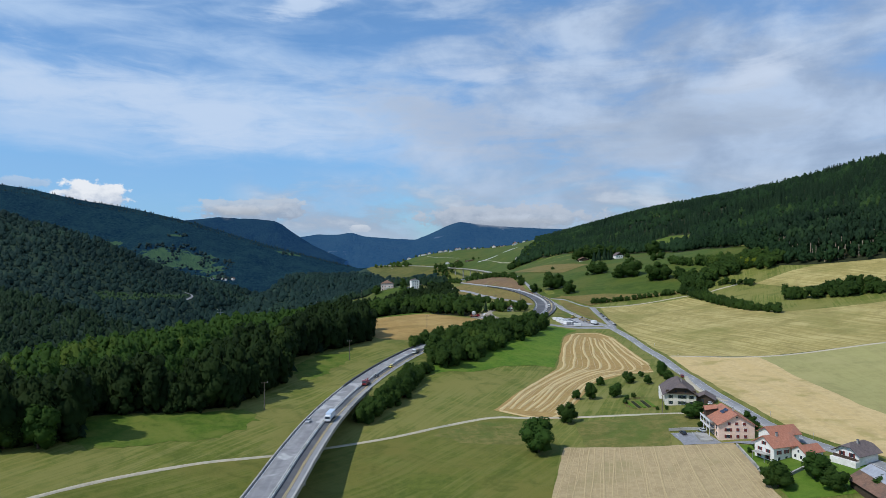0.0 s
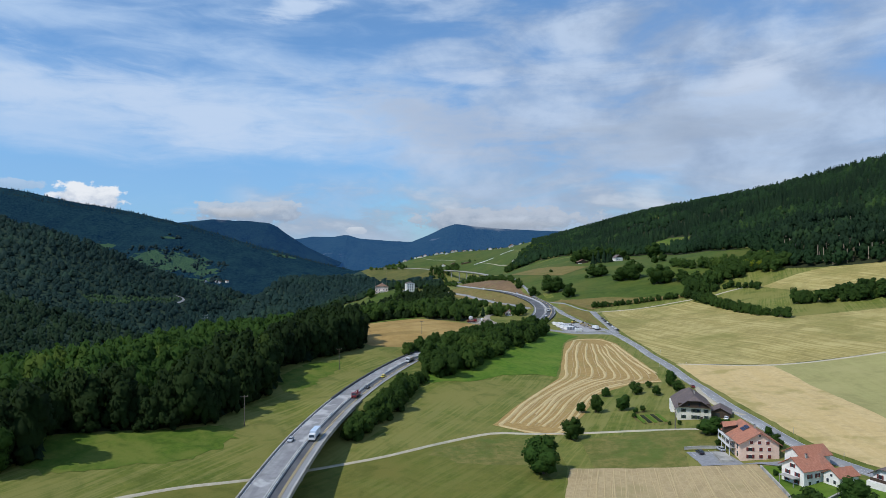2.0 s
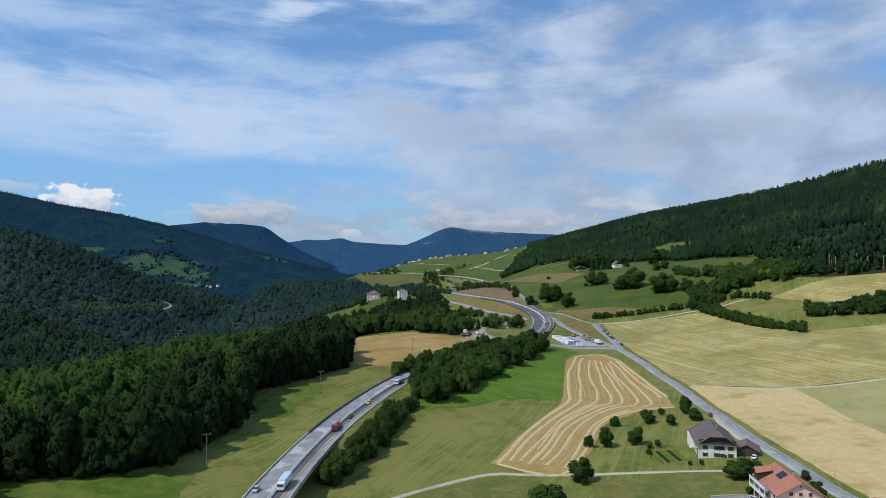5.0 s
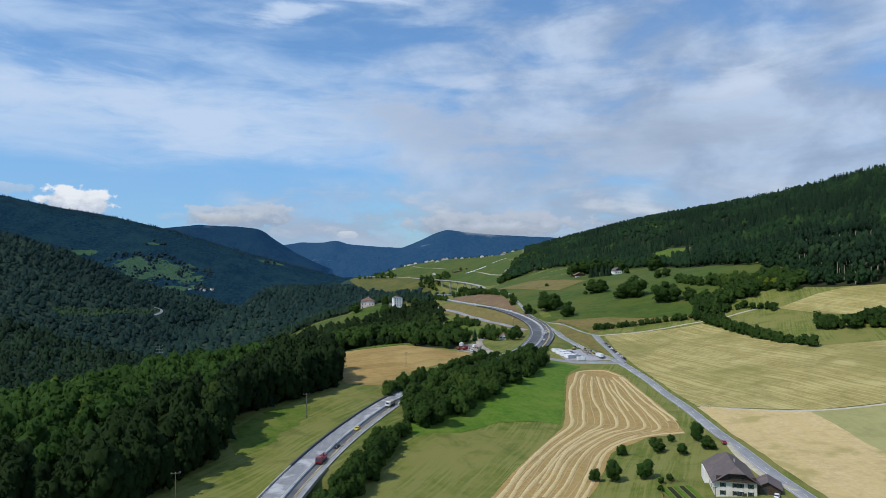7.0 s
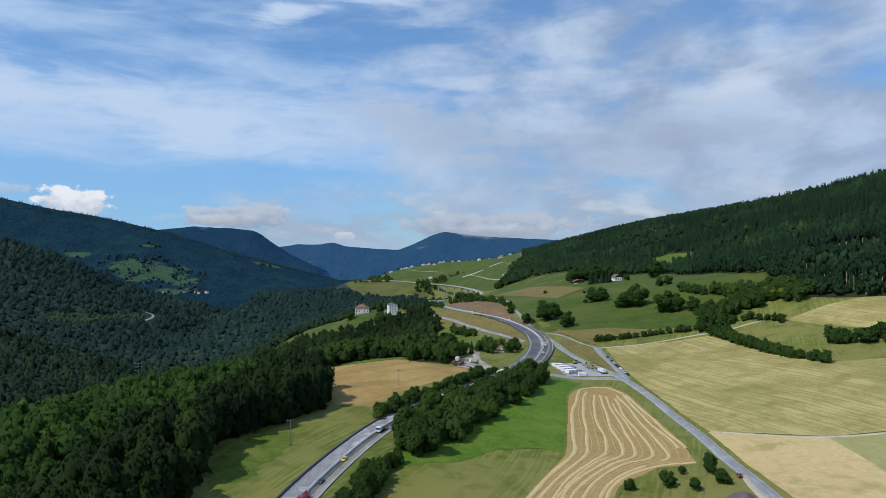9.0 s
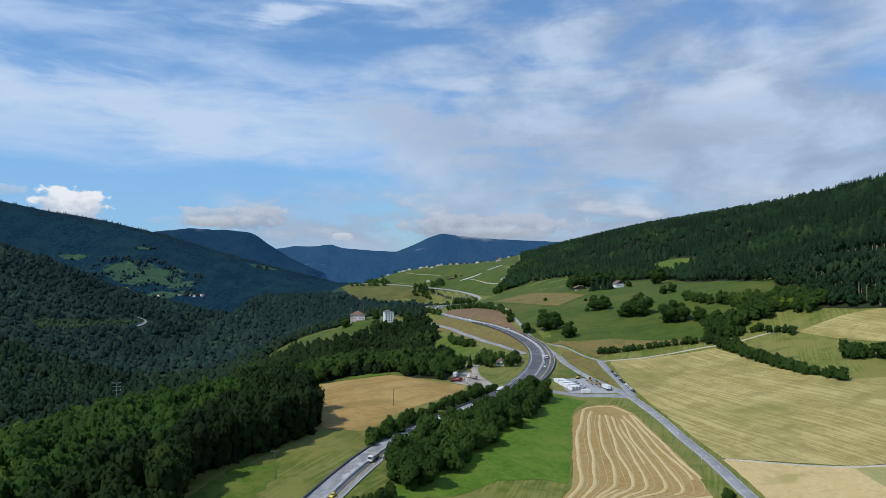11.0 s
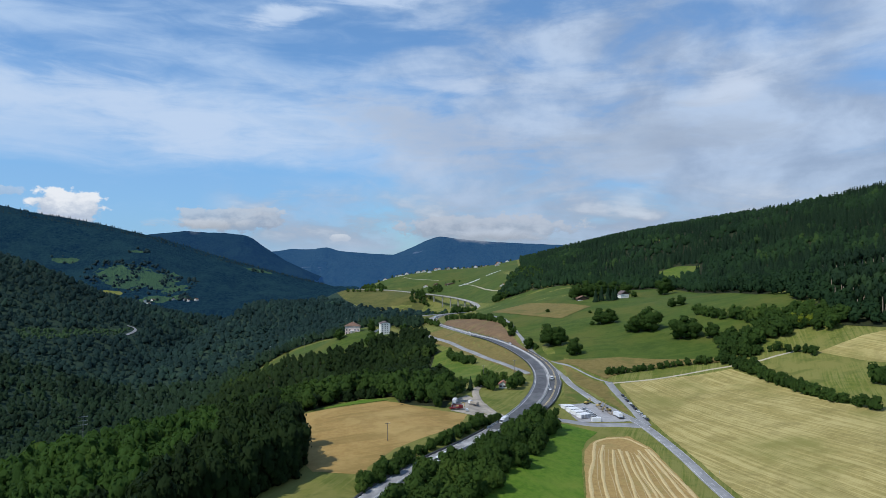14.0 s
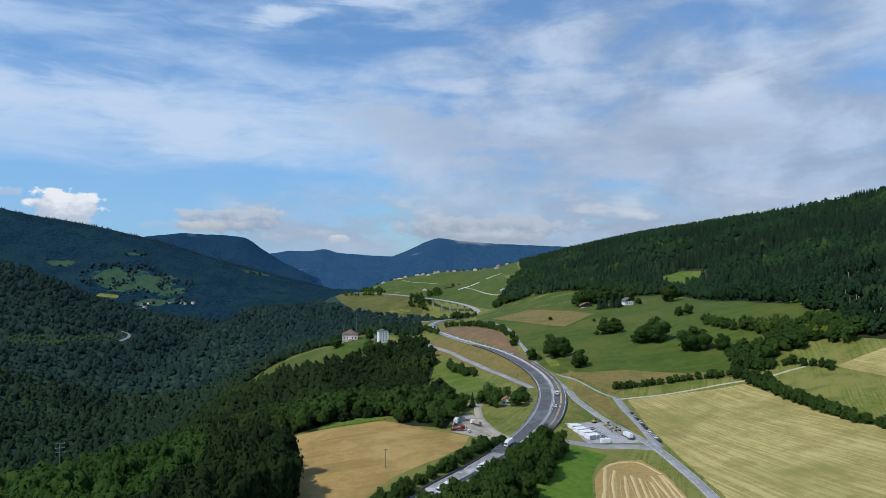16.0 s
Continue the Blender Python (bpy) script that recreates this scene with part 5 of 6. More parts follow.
hedge("hill_copse", np.vstack([scatter([(-40, 1880), (-10, 1960), (30, 1900), (20, 1830)], 13, seed=25), along([(-210, 2130), (-140, 2080), (-110, 2050)], 14, 4, 26), scatter([(-20, 1500), (10, 1560), (60, 1520), (95, 1440), (110, 1380), (60, 1400), (20, 1420)], 14, seed=23), along([(-110, 2050), (-160, 2110)], 12, 5, 20), scatter([(240, 1560), (215, 1700), (250, 1900), (280, 1880), (270, 1560)], 14, seed=24)]), 14.0, 13.0, "copses on the far hill", FAR_CROWNS, seed=23)
hedge("village_trees", np.vstack([along([(-150, 2590), (-40, 2620), (90, 2680), (210, 2700), (330, 2690)], 21, 7, 60), along([(20, 2225), (120, 2215)], 22, 6, 61)]), 11.0, 10.0, "trees among the village houses on the far hill", FAR_CROWNS, seed=62)
hedge("lane_bank_hedge", along([(4, 1235), (10, 1190), (18, 1150), (28, 1108)], 7, 3, 63), 11.0, 10.0, "dark hedge on the bank beside the expressway", FAR_CROWNS, seed=64)
hedge("hill_trees", np.vstack([scatter([(20, 2100), (60, 2100), (70, 2180), (30, 2190)], 14, seed=65), scatter([(195, 1640), (260, 1720), (300, 1800), (250, 1800), (205, 1740)], 13, seed=66), along([(-205, 2500), (-160, 2390), (-112, 2260)], 13, 5, 67), scatter([(140, 1440), (185, 1420), (195, 1500), (160, 1530)], 15, seed=68)]), 17.0, 16.0, "dark clumps of trees on the far hill", FAR_CROWNS, seed=69)
hedge("track_trees", np.array([(112, 985), (114, 950), (124, 860), (108, 1000)]), 7.0, 9.0, "young trees beside the hillside track", seed=24)

# ---- builders ----
def part(name, bm, material, parent=None, label=""):
    """One bmesh as one mesh object under a thing or under a part."""
    me = bpy.data.meshes.new(name)
    bmesh.ops.recalc_face_normals(bm, faces=bm.faces[:])
    bm.to_mesh(me)
    bm.free()
    me.materials.append(material)
    ob = new(name, me)
    if parent:
        ob.parent = parent
    if label:
        ob["label"] = label
    return ob


def thing(name, m, label, category, group=""):
    ob = new(name)
    ob.matrix_basis = m
    return tagged(ob, label, category, group)


def box(x0, x1, y0, y1, z0, z1, bevel=0.0, bm=None):
    bm = bm or bmesh.new()
    v = [bm.verts.new(p) for p in ((x0, y0, z0), (x1, y0, z0), (x1, y1, z0), (x0, y1, z0), (x0, y0, z1), (x1, y0, z1), (x1, y1, z1), (x0, y1, z1))]
    for f in ((0, 3, 2, 1), (4, 5, 6, 7), (0, 1, 5, 4), (1, 2, 6, 5), (2, 3, 7, 6), (3, 0, 4, 7)):
        bm.faces.new([v[i] for i in f])
    if bevel:
        bmesh.ops.bevel(bm, geom=bm.edges[:], offset=bevel, segments=1, affect="EDGES", profile=0.5)
    return bm


def tube(r0, r1, z0, z1, sides=10, at=(0, 0), bm=None, axis="z"):
    bm = bm or bmesh.new()
    ring = []
    for r, z in ((r0, z0), (r1, z1)):
        pts = []
        for i in range(sides):
            a, b = r * math.cos(2 * math.pi * i / sides), r * math.sin(2 * math.pi * i / sides)
            p = {"z": (at[0] + a, at[1] + b, z), "x": (z, at[0] + a, at[1] + b), "y": (at[0] + a, z, at[1] + b)}[axis]
            pts.append(bm.verts.new(p))
        ring.append(pts)
    for i in range(sides):
        bm.faces.new((ring[0][i], ring[0][(i + 1) % sides], ring[1][(i + 1) % sides], ring[1][i]))
    bm.faces.new(ring[0][::-1])
    bm.faces.new(ring[1])
    return bm


def polys(faces, thick=0.0):
    bm = bmesh.new()
    for f in faces:
        bm.faces.new([bm.verts.new(p) for p in f])
    bmesh.ops.remove_doubles(bm, verts=bm.verts[:], dist=0.001)
    if thick:
        bmesh.ops.recalc_face_normals(bm, faces=bm.faces[:])
        bmesh.ops.solidify(bm, geom=bm.faces[:], thickness=thick)
    return bm


def profile_along(line, section, name, material, parent, label=""):
    """A closed cross-section (offset to the right, height) carried along a line with heights."""
    p = np.asarray(line, float)
    d = np.gradient(p[:, :2], axis=0)
    d /= np.linalg.norm(d, axis=1)[:, None]
    n = np.stack([d[:, 1], -d[:, 0]], 1)
    k, verts, faces = len(section), [], []
    for q, m in zip(p, n):
        verts += [(q[0] + m[0] * o, q[1] + m[1] * o, q[2] + h) for o, h in section]
    for i in range(len(p) - 1):
        for j in range(k):
            a, b = i * k + j, i * k + (j + 1) % k
            faces.append((a, b, b + k, a + k))
    me = bpy.data.meshes.new(name)
    me.from_pydata(verts, [], faces + [tuple(range(k))[::-1], tuple(range(len(verts) - k, len(verts)))])
    me.materials.append(material)
    ob = new(name, me)
    ob.parent = parent
    if label:
        ob["label"] = label
    return ob


# ---- expressway and its viaduct ----
def lane_strip(name, line, a, b, material, lift, parent, label=""):
    ob = strip(name, line, a, b, material, lift)
    ob.parent = parent
    if label:
        ob["label"] = label
    return ob


def widen(line):
    """How much wider than the viaduct the expressway is, along its line."""
    return 1 + 0.42 * smooth(545, 660, line[:, 1]) * smooth(1010, 880, line[:, 1])


viaduct = thing("viaduct", Matrix(), "long curved concrete road viaduct over the meadow", "viaduct")
DECK = MOTORWAY[(MOTORWAY[:, 1] < 356)]
profile_along(DECK, [(-7.9, -0.25), (7.9, -0.25), (7.9, -0.75), (3.6, -1.15), (3.0, -2.4), (-3.0, -2.4), (-3.6, -1.15), (-7.9, -0.75)], "deck", CONCRETE, viaduct, "concrete box girder deck")
for sgn, nm in ((-1, "parapet"), (1, "parapet")):
    profile_along(DECK, [(sgn * 7.45, -0.3), (sgn * 7.95, -0.9), (sgn * 7.98, 0.75), (sgn * 7.5, 0.75)], nm, CONCRETE, viaduct, "pale concrete parapet")
for y in range(-30, 350, 30):
    k = int(np.argmin(np.abs(DECK[:, 1] - y)))
    x, yy, z = DECK[k]
    g0 = gz(x, yy)
    if z - 2.4 - g0 < 1.0:
        continue
    pier = part("pier", box(x - 3.6, x + 3.6, yy - 0.9, yy + 0.9, z - 3.3, z - 2.38, 0.08), CONCRETE, viaduct, "concrete bridge pier")
    for sx in (-2.4, 2.4):
        part("column", tube(0.75, 0.7, g0 - 1, z - 3.2, 12, (x + sx, yy)), CONCRETE, pier)

expressway = tagged(new("expressway"), "curving expressway under repair with separated lanes", "road", kind="structure")
ROADWAY = MOTORWAY
W = widen(ROADWAY)
lane_strip("closed_lanes", ROADWAY, -7.4 * W, 0.5 * W, MILLED, 0.02, expressway, "pale milled lanes closed to traffic")
lane_strip("open_lanes", ROADWAY, 0.5 * W, 7.4 * W, ASPHALT, 0.02, expressway, "dark asphalt lanes in use")
CURVED = ROADWAY[(ROADWAY[:, 1] > 575) & (ROADWAY[:, 1] < 985)]
WC = widen(CURVED)
lane_strip("resurfaced_lane", CURVED, -6.6 * WC, -0.6 * WC, ASPHALT, 0.06, expressway, "fresh dark asphalt on the curve")
lane_strip("hard_shoulder", ROADWAY[ROADWAY[:, 1] < 575], 5.2, 7.4, OLD_ASPHALT, 0.06, expressway, "worn paler shoulder")
for o in (4.2, 4.75):
    lane_strip("yellow_line", ROADWAY, o * W, (o + 0.18) * W, YELLOW_PAINT, 0.10, expressway)
for o in (-7.1, 7.0):
    lane_strip("edge_line", ROADWAY, o * W, (o + 0.2) * W, WHITE_PAINT, 0.10, expressway)
for o in (0.6, 1.25):
    wall_line = np.column_stack([ribbon_arrays(ROADWAY, o * W, o * W, 0)[0][0::2]])
    profile_along(wall_line, [(-0.22, 0.0), (0.22, 0.0), (0.16, 0.8), (-0.16, 0.8)], "concrete_barrier", PALE_CONCRETE, expressway, "pale temporary barrier wall")
for y0, y1, o in ((352, 575, -7.8), (640, 980, -8.0), (600, 720, 7.7)):
    seg = ROADWAY[(ROADWAY[:, 1] > y0) & (ROADWAY[:, 1] < y1)]
    ws = widen(seg)
    rail = ribbon_arrays(seg, o * ws, o * ws, 0)[0][0::2]
    profile_along(rail, [(-0.35, 0.0), (0.35, 0.0), (0.35, 0.95), (-0.35, 0.95)], "guard_rail", DARK_STEEL, expressway, "dark steel guard rail")
seg = ROADWAY[(ROADWAY[:, 1] > 575) & (ROADWAY[:, 1] < 985)]
ws = widen(seg)
rail = ribbon_arrays(seg, -7.55 * ws, -7.55 * ws, 0)[0][0::2]
profile_along(rail, [(-0.2, 0.0), (0.2, 0.0), (0.12, 0.9), (-0.12, 0.9)], "concrete_barrier", PALE_CONCRETE, expressway, "pale temporary barrier wall")
# side lines of the country road, and dashes along its middle
country = bpy.data.objects["road"]
for o in (-2.6, 2.45):
    lane_strip("edge_line", COUNTRY, o, o + 0.15, WHITE_PAINT, 0.37, country)
fine = curve(COUNTRY, 1.5)
for i in range(0, len(fine) - 4, 8):
    lane_strip("lane_dash", fine[i:i + 3], -0.08, 0.08, WHITE_PAINT, 0.37, country)

# the distant viaduct of the same road
far_viaduct = thing("viaduct", Matrix(), "distant slender concrete viaduct on tall piers", "viaduct")
profile_along(FAR, [(-6, -0.3), (-6, 0.9), (-5.7, 0.9), (-5.7, 0), (5.7, 0), (5.7, 0.9), (6, 0.9), (6, -0.3), (3, -2.1), (-3, -2.1)], "deck", CONCRETE, far_viaduct, "pale concrete deck")
for k in range(3, len(FAR) - 3, 4):
    x, y, z = FAR[k]
    if y > 1935:
        continue
    g0 = gz(x, y)
    g0 = min(g0, z - 9)
    part("pier", box(x - 1.5, x + 1.5, y - 0.8, y + 0.8, g0 - 14, z - 2.0, 0.1), CONCRETE, far_viaduct)


# ---- houses ----
def window(parent, x, y, z, w, h, facing, shutter=None, frame=WHITE_METAL, closed=False):
    """A casement at a wall: frame, pane and two shutters. facing: 'f' front (towards -y), 'l' left side (towards -x), 'r' right side, 'b' back."""
    turn = {"f": 0, "r": 90, "b": 180, "l": -90}[facing]
    m = pose(x, y, z, 0, 0, turn)
    base = box(-w / 2 - 0.1, w / 2 + 0.1, -0.07, 0.02, -0.1, h + 0.1)
    bmesh.ops.transform(base, matrix=m, verts=base.verts[:])
    fr = part("window", base, frame, parent)
    if closed:
        p = box(-w / 2, w / 2, -0.12, -0.06, 0, h)
        bmesh.ops.transform(p, matrix=m, verts=p.verts[:])
        part("shutter", p, shutter, fr)
        return
    p = box(-w / 2, w / 2, -0.09, -0.06, 0, h)
    bmesh.ops.transform(p, matrix=m, verts=p.verts[:])
    part("pane", p, GLASS, fr)
    if shutter:
        for s in (-1, 1):
            q = box(s * w / 2 + (0.02 if s > 0 else -w / 2 - 0.02), s * w / 2 + (w / 2 + 0.02 if s > 0 else -0.02), -0.14, -0.05, -0.05, h + 0.05)
            bmesh.ops.transform(q, matrix=m, verts=q.verts[:])
            part("shutter", q, shutter, fr)


def house(name, at, yaw, w, l, h, rise, k, wall, roof, label, gable=None, over=0.7, category="house", chimney=True, base=None, deep=1.5):
    """A house with its front-left corner at a place; k: 1 for a gable, less for a half-hipped or hipped roof."""
    z = base if base is not None else gz(*at)
    ob = thing(name, pose(at[0], at[1], z, 0, 0, yaw), label, category)
    slope = rise / (w / 2)
    ze, zr = h - over * slope, h + rise
    xl = (w / 2) * k
    zh = h + xl * slope
    d = -over if k >= 1 else (zr - zh) / slope * 0.9
    oy = over
    part("roof", polys([[(-over, -oy, ze), (xl, -oy, zh), (w / 2, d, zr), (w / 2, l - d, zr), (xl, l + oy, zh), (-over, l + oy, ze)],
                        [(w + over, -oy, ze), (w - xl, -oy, zh), (w / 2, d, zr), (w / 2, l - d, zr), (w - xl, l + oy, zh), (w + over, l + oy, ze)]]
                       + ([] if k >= 1 else [[(xl, -oy, zh), (w - xl, -oy, zh), (w / 2, d, zr)], [(xl, l + oy, zh), (w - xl, l + oy, zh), (w / 2, l - d, zr)]]), 0.22), roof, ob)
    t = 0.3
    zg = zh - 0.25
    part("wall", polys([[(0, 0, -deep), (w, 0, -deep), (w, 0, h), (0, 0, h)], [(0, l, -deep), (w, l, -deep), (w, l, h), (0, l, h)],
                        [(0, 0, -deep), (0, l, -deep), (0, l, h), (0, 0, h)], [(w, 0, -deep), (w, l, -deep), (w, l, h), (w, 0, h)],
                        [(0, 0, -deep), (w, 0, -deep), (w, l, -deep), (0, l, -deep)], [(0, 0, h), (w, 0, h), (w, l, h), (0, l, h)]]), wall, ob)
    for y, s in ((0, -0.003), (l, 0.003)):
        y0, y1 = (y + s, y + t) if y == 0 else (y - t, y + s)
        bm = bmesh.new()
        pts = [(0.05, h), (w - 0.05, h), (w - xl, zg), (xl, zg)] if k < 1 else [(0.05, h), (w - 0.05, h), (w / 2, zg)]
        a = [bm.verts.new((px, y0, pz)) for px, pz in pts]
        b = [bm.verts.new((px, y1, pz)) for px, pz in pts]
        bm.faces.new(a)
        bm.faces.new(b[::-1])
        for i in range(len(pts)):
            bm.faces.new((a[i], b[i], b[(i + 1) % len(pts)], a[(i + 1) % len(pts)]))
        part("gable", bm, gable or wall, ob)
    if chimney:
        ch = part("chimney", box(w * 0.56, w * 0.56 + 0.55, l * 0.4, l * 0.4 + 0.7, h + rise * 0.5, zr + 0.7, 0.03), CONCRETE, ob, "rendered chimney stack")
        part("chimney_cap", box(w * 0.56 - 0.08, w * 0.56 + 0.63, l * 0.4 - 0.08, l * 0.4 + 0.78, zr + 0.7, zr + 0.82), DARK_STEEL, ch)
    return ob


farm = house("farmhouse", (110, 332), -14, 14.5, 23, 6.4, 5.0, 0.58, PLASTER, BROWN_TILE, "old cream farmhouse with a broad half-hipped brown roof", DARK_WOOD, 1.3, "farmhouse")
for z in (1.0, 3.9):
    for x in (2.6, 7.0, 8.9, 12.3):
        window(farm, x, 0, z, 1.0, 1.5, "f", SHUTTER_GREEN)
part("door", box(9.9, 10.9, -0.08, 0.02, -0.3, 2.0), DARK_WOOD, farm, "dark wooden door")
part("timber_balcony", box(0.2, 14.3, -1.2, -0.02, 6.25, 6.45), DARK_WOOD, farm, "dark timber gallery")
part("timber_front", box(0.3, 14.2, -0.12, -0.01, 6.45, 8.0), DARK_WOOD, farm, "dark boarded gable front")
for x in (5.0, 9.5):
    window(farm, x, -0.12, 6.75, 0.9, 1.0, "f", None, DARK_WOOD)
for y in (4, 8, 12, 16, 20):
    for z in (1.0, 3.9):
        window(farm, 0, y, z, 0.9, 1.4, "l", None)
part("lean_to", box(-1.6, -0.02, 15, 23, -1.0, 5.2, 0.05), WHITE_WALL, farm, "white lean-to at the back")

shed = house("farm_shed", (124.6, 331), -24, 8.5, 9, 3.0, 2.2, 1, DARK_WOOD, BROWN_TILE, "dark timber farm shed with a brown tiled roof", DARK_WOOD, 0.8, "shed", False)
part("doorway", box(1.0, 4.0, -0.05, 0.02, -0.5, 2.5), GLASS, shed, "dark panel in place of an open doorway")

pink = house("apartment_house", (113, 274.5), -6, 14, 20, 6.9, 4.0, 1, PINK, RED_TILE, "pink plastered apartment house with a red tiled gable roof", None, 0.9)
for z in (1.2, 3.9):
    window(pink, 3.6, 0, z, 1.4, 1.2, "f", SHUTTER_RED)
    for x in (7.4, 10.4):
        window(pink, x, 0, z, 1.2, 1.3, "f", SHUTTER_RED, closed=True)
for x in (4.0, 6.9, 9.9):
    window(pink, x, 0, 6.4, 1.2, 1.2, "f", SHUTTER_RED, closed=True)
window(pink, 7, 0, 9.2, 0.7, 0.6, "f")
for y in (3, 8, 13, 17):
    for z in (1.0, 3.9):
        window(pink, 0, y, z, 1.4, 1.9, "l")
for z in (3.3, 6.0):
    bal = part("balcony", box(-2.4, -0.02, 5, 19, z, z + 0.18), CONCRETE, pink, "white balcony slab")
    part("balustrade", box(-2.45, -2.35, 5, 19, z + 0.18, z + 1.1), WHITE_METAL, bal, "pale balustrade")
for y in (5.2, 9.8, 14.4, 18.8):
    part("post", box(-2.4, -2.2, y - 0.1, y + 0.1, -1, 6.0), WHITE_METAL, pink)
part("terrace", box(-7.5, -2.6, -1.5, 9, -1.5, 0.6), CONCRETE, pink, "pale terrace beside the house")
part("dormer", box(-1.2, 4.0, 14.5, 17.8, 6.5, 9.4, 0.05), DARK_WOOD, pink, "dark timber dormer")
part("dormer_roof", polys([[(-1.8, 14.0, 9.0), (3.5, 14.0, 10.0), (3.5, 16.2, 11.2), (-1.8, 16.2, 10.6)], [(-1.8, 18.4, 9.0), (3.5, 18.4, 10.0), (3.5, 16.2, 11.2), (-1.8, 16.2, 10.6)]], 0.15), RED_TILE, pink)
for i in range(4):
    u0, y0 = 3.6 + 1.35 * (i % 2), 8.0 + 2.0 * (i // 2)
    zs = lambda u: 6.9 + u * 4.0 / 7 + 0.34
    part("solar_panel", polys([[(u0, y0, zs(u0)), (u0 + 1.2, y0, zs(u0 + 1.2)), (u0 + 1.2, y0 + 1.8, zs(u0 + 1.2)), (u0, y0 + 1.8, zs(u0))]], 0.06), SOLAR, pink, "blue-black solar panel")

white = house("family_house", (118.3, 254.5), -70, 9, 12, 6.0, 2.9, 1, WHITE_WALL, RED_TILE, "white family house with a red tiled roof and dark red shutters", None, 0.9)
for z, xs in ((0.6, (2.2, 6.2)), (3.0, (2.6, 6.4)), (5.5, (4.5,))):
    for x in xs:
        window(white, x, 0, z, 1.0, 1.2, "f", SHUTTER_RED)
for y in (2.5, 6, 9.5):
    window(white, 9, y, 2.8, 1.1, 1.3, "r", SHUTTER_RED)
    window(white, 9, y, 0.4, 1.1, 1.3, "r")
part("awning_roof", box(1.5, 7.5, -3.0, -0.05, 2.55, 2.7), CONCRETE, white)
for x in (1.7, 7.3):
    part("post", box(x - 0.1, x + 0.1, -2.9, -2.7, -1, 2.55), CONCRETE, white)
wing = house("house_wing", (124.5, 264.5), -74, 7.5, 12.5, 6.2, 2.4, 1, WHITE_WALL, RED_TILE, "white rear wing with a red tiled roof", None, 0.8, chimney=False)
window(wing, 3.6, 0, 3.4, 1.0, 1.2, "f", SHUTTER_RED)
annex = house("house_annex", (129, 248), -70, 6.0, 8.5, 3.8, 1.9, 1, WHITE_WALL, RED_TILE, "small white annex with a red tiled roof", None, 0.6, chimney=False)
for x in (1.6, 4.2):
    window(annex, x, 0, 0.9, 0.9, 1.2, "f")
window(annex, 3, 0, 3.0, 0.8, 0.9, "f")
chalet = house("chalet", (142, 242.5), -64, 8.5, 11, 4.6, 2.9, 0.6, WHITE_WALL, BROWN_TILE, "cream chalet with a brown half-hipped roof and timber balcony", None, 1.1)
for x in (2.4, 6.0):
    window(chalet, x, 0, 2.9, 1.0, 1.3, "f", SHUTTER_RED)
part("balcony", box(0, 8.5, -1.5, -0.02, 2.2, 2.4), DARK_WOOD, chalet, "timber balcony")
part("railing", box(0, 8.5, -1.5, -1.42, 2.4, 3.2), DARK_WOOD, chalet)
part("garage_wall", box(-0.5, 9, -2.6, -0.05, -1, 2.1), WHITE_WALL, chalet)
barn = house("barn", (132, 190), -3, 14, 30, 3.6, 4.2, 1, DARK_WOOD, OLD_TILE, "large dark timber barn with an old red tiled roof", DARK_WOOD, 0.9, "barn", False, base=gz(136, 210))
part("sheet_roofing", polys([[(3.4, -0.5, 3.6 + 3.4 * 0.6 + 0.12), (6.8, -0.5, 3.6 + 6.8 * 0.6 + 0.12), (6.8, 30.5, 3.6 + 6.8 * 0.6 + 0.12), (3.4, 30.5, 3.6 + 3.4 * 0.6 + 0.12)]], 0.06), METAL_ROOF, barn, "grey metal sheet roofing")
block = house("tower_house", (-51, 1088), 14, 13, 14, 14.0, 2.6, 0.6, WHITE_WALL, BROWN_TILE, "tall white block of flats above the wood", None, 0.6, base=22.0, deep=6)
for i in range(5):
    for x in (2.5, 6, 9.5):
        window(block, x, 0, 1.2 + 2.6 * i, 1.3, 1.4, "f")
    part("loggia", box(12.0, 12.3, 3, 9, 0.9 + 2.6 * i, 2.6 + 2.6 * i), GLASS, block, "dark glass slab standing for a recessed balcony")
villa = house("villa", (-104, 1122), 4, 21, 16, 12.5, 6.0, 0.12, ROSE, OLD_TILE, "pale pink villa with a hipped brick-red roof and pale porch", None, 1.2, base=16.4, deep=5)
for x in (2.5, 7, 14, 18.5):
    for z in (1.5, 6.2):
        window(villa, x, 0, z, 1.4, 2.4, "f")
for x in (7.6, 9.4, 11.6, 13.4):
    part("porch_column", tube(0.35, 0.3, -1, 6.0, 10, (x, -3)), WHITE_WALL, villa)
part("porch", box(7, 14, -3.5, -0.02, 5.8, 6.4), WHITE_WALL, villa, "pale porch roof")
cottage = house("works_cottage", (67, 699), -10, 6.5, 7, 3.4, 2.4, 1, WHITE_WALL, RED_TILE, "small cottage with a red tiled roof among trees", None, 0.6)
window(cottage, 1.7, 0, 1.2, 1.0, 1.2, "f", SHUTTER_RED)
window(cottage, 4.7, 0, 1.2, 1.0, 1.2, "f", SHUTTER_RED)
stable = house("hillside_barn", (224, 1102), 5, 16, 9, 4.0, 3.5, 1, DARK_WOOD, OLD_TILE, "small dark wooden barn on the pasture", DARK_WOOD, 0.9, "barn", False)
part("stone_base", box(-0.1, 16.1, -0.2, -0.01, -1, 1.4), WHITE_WALL, stable, "whitewashed stone base")
chal2 = house("hillside_house", (280, 1085), 10, 12, 12, 6.0, 4.5, 1, WHITE_WALL, BROWN_TILE, "white hillside house partly hidden by trees", DARK_WOOD, 0.9)
for x in (3, 6, 9):
    window(chal2, x, 0, 2.6, 1.2, 1.4, "f")
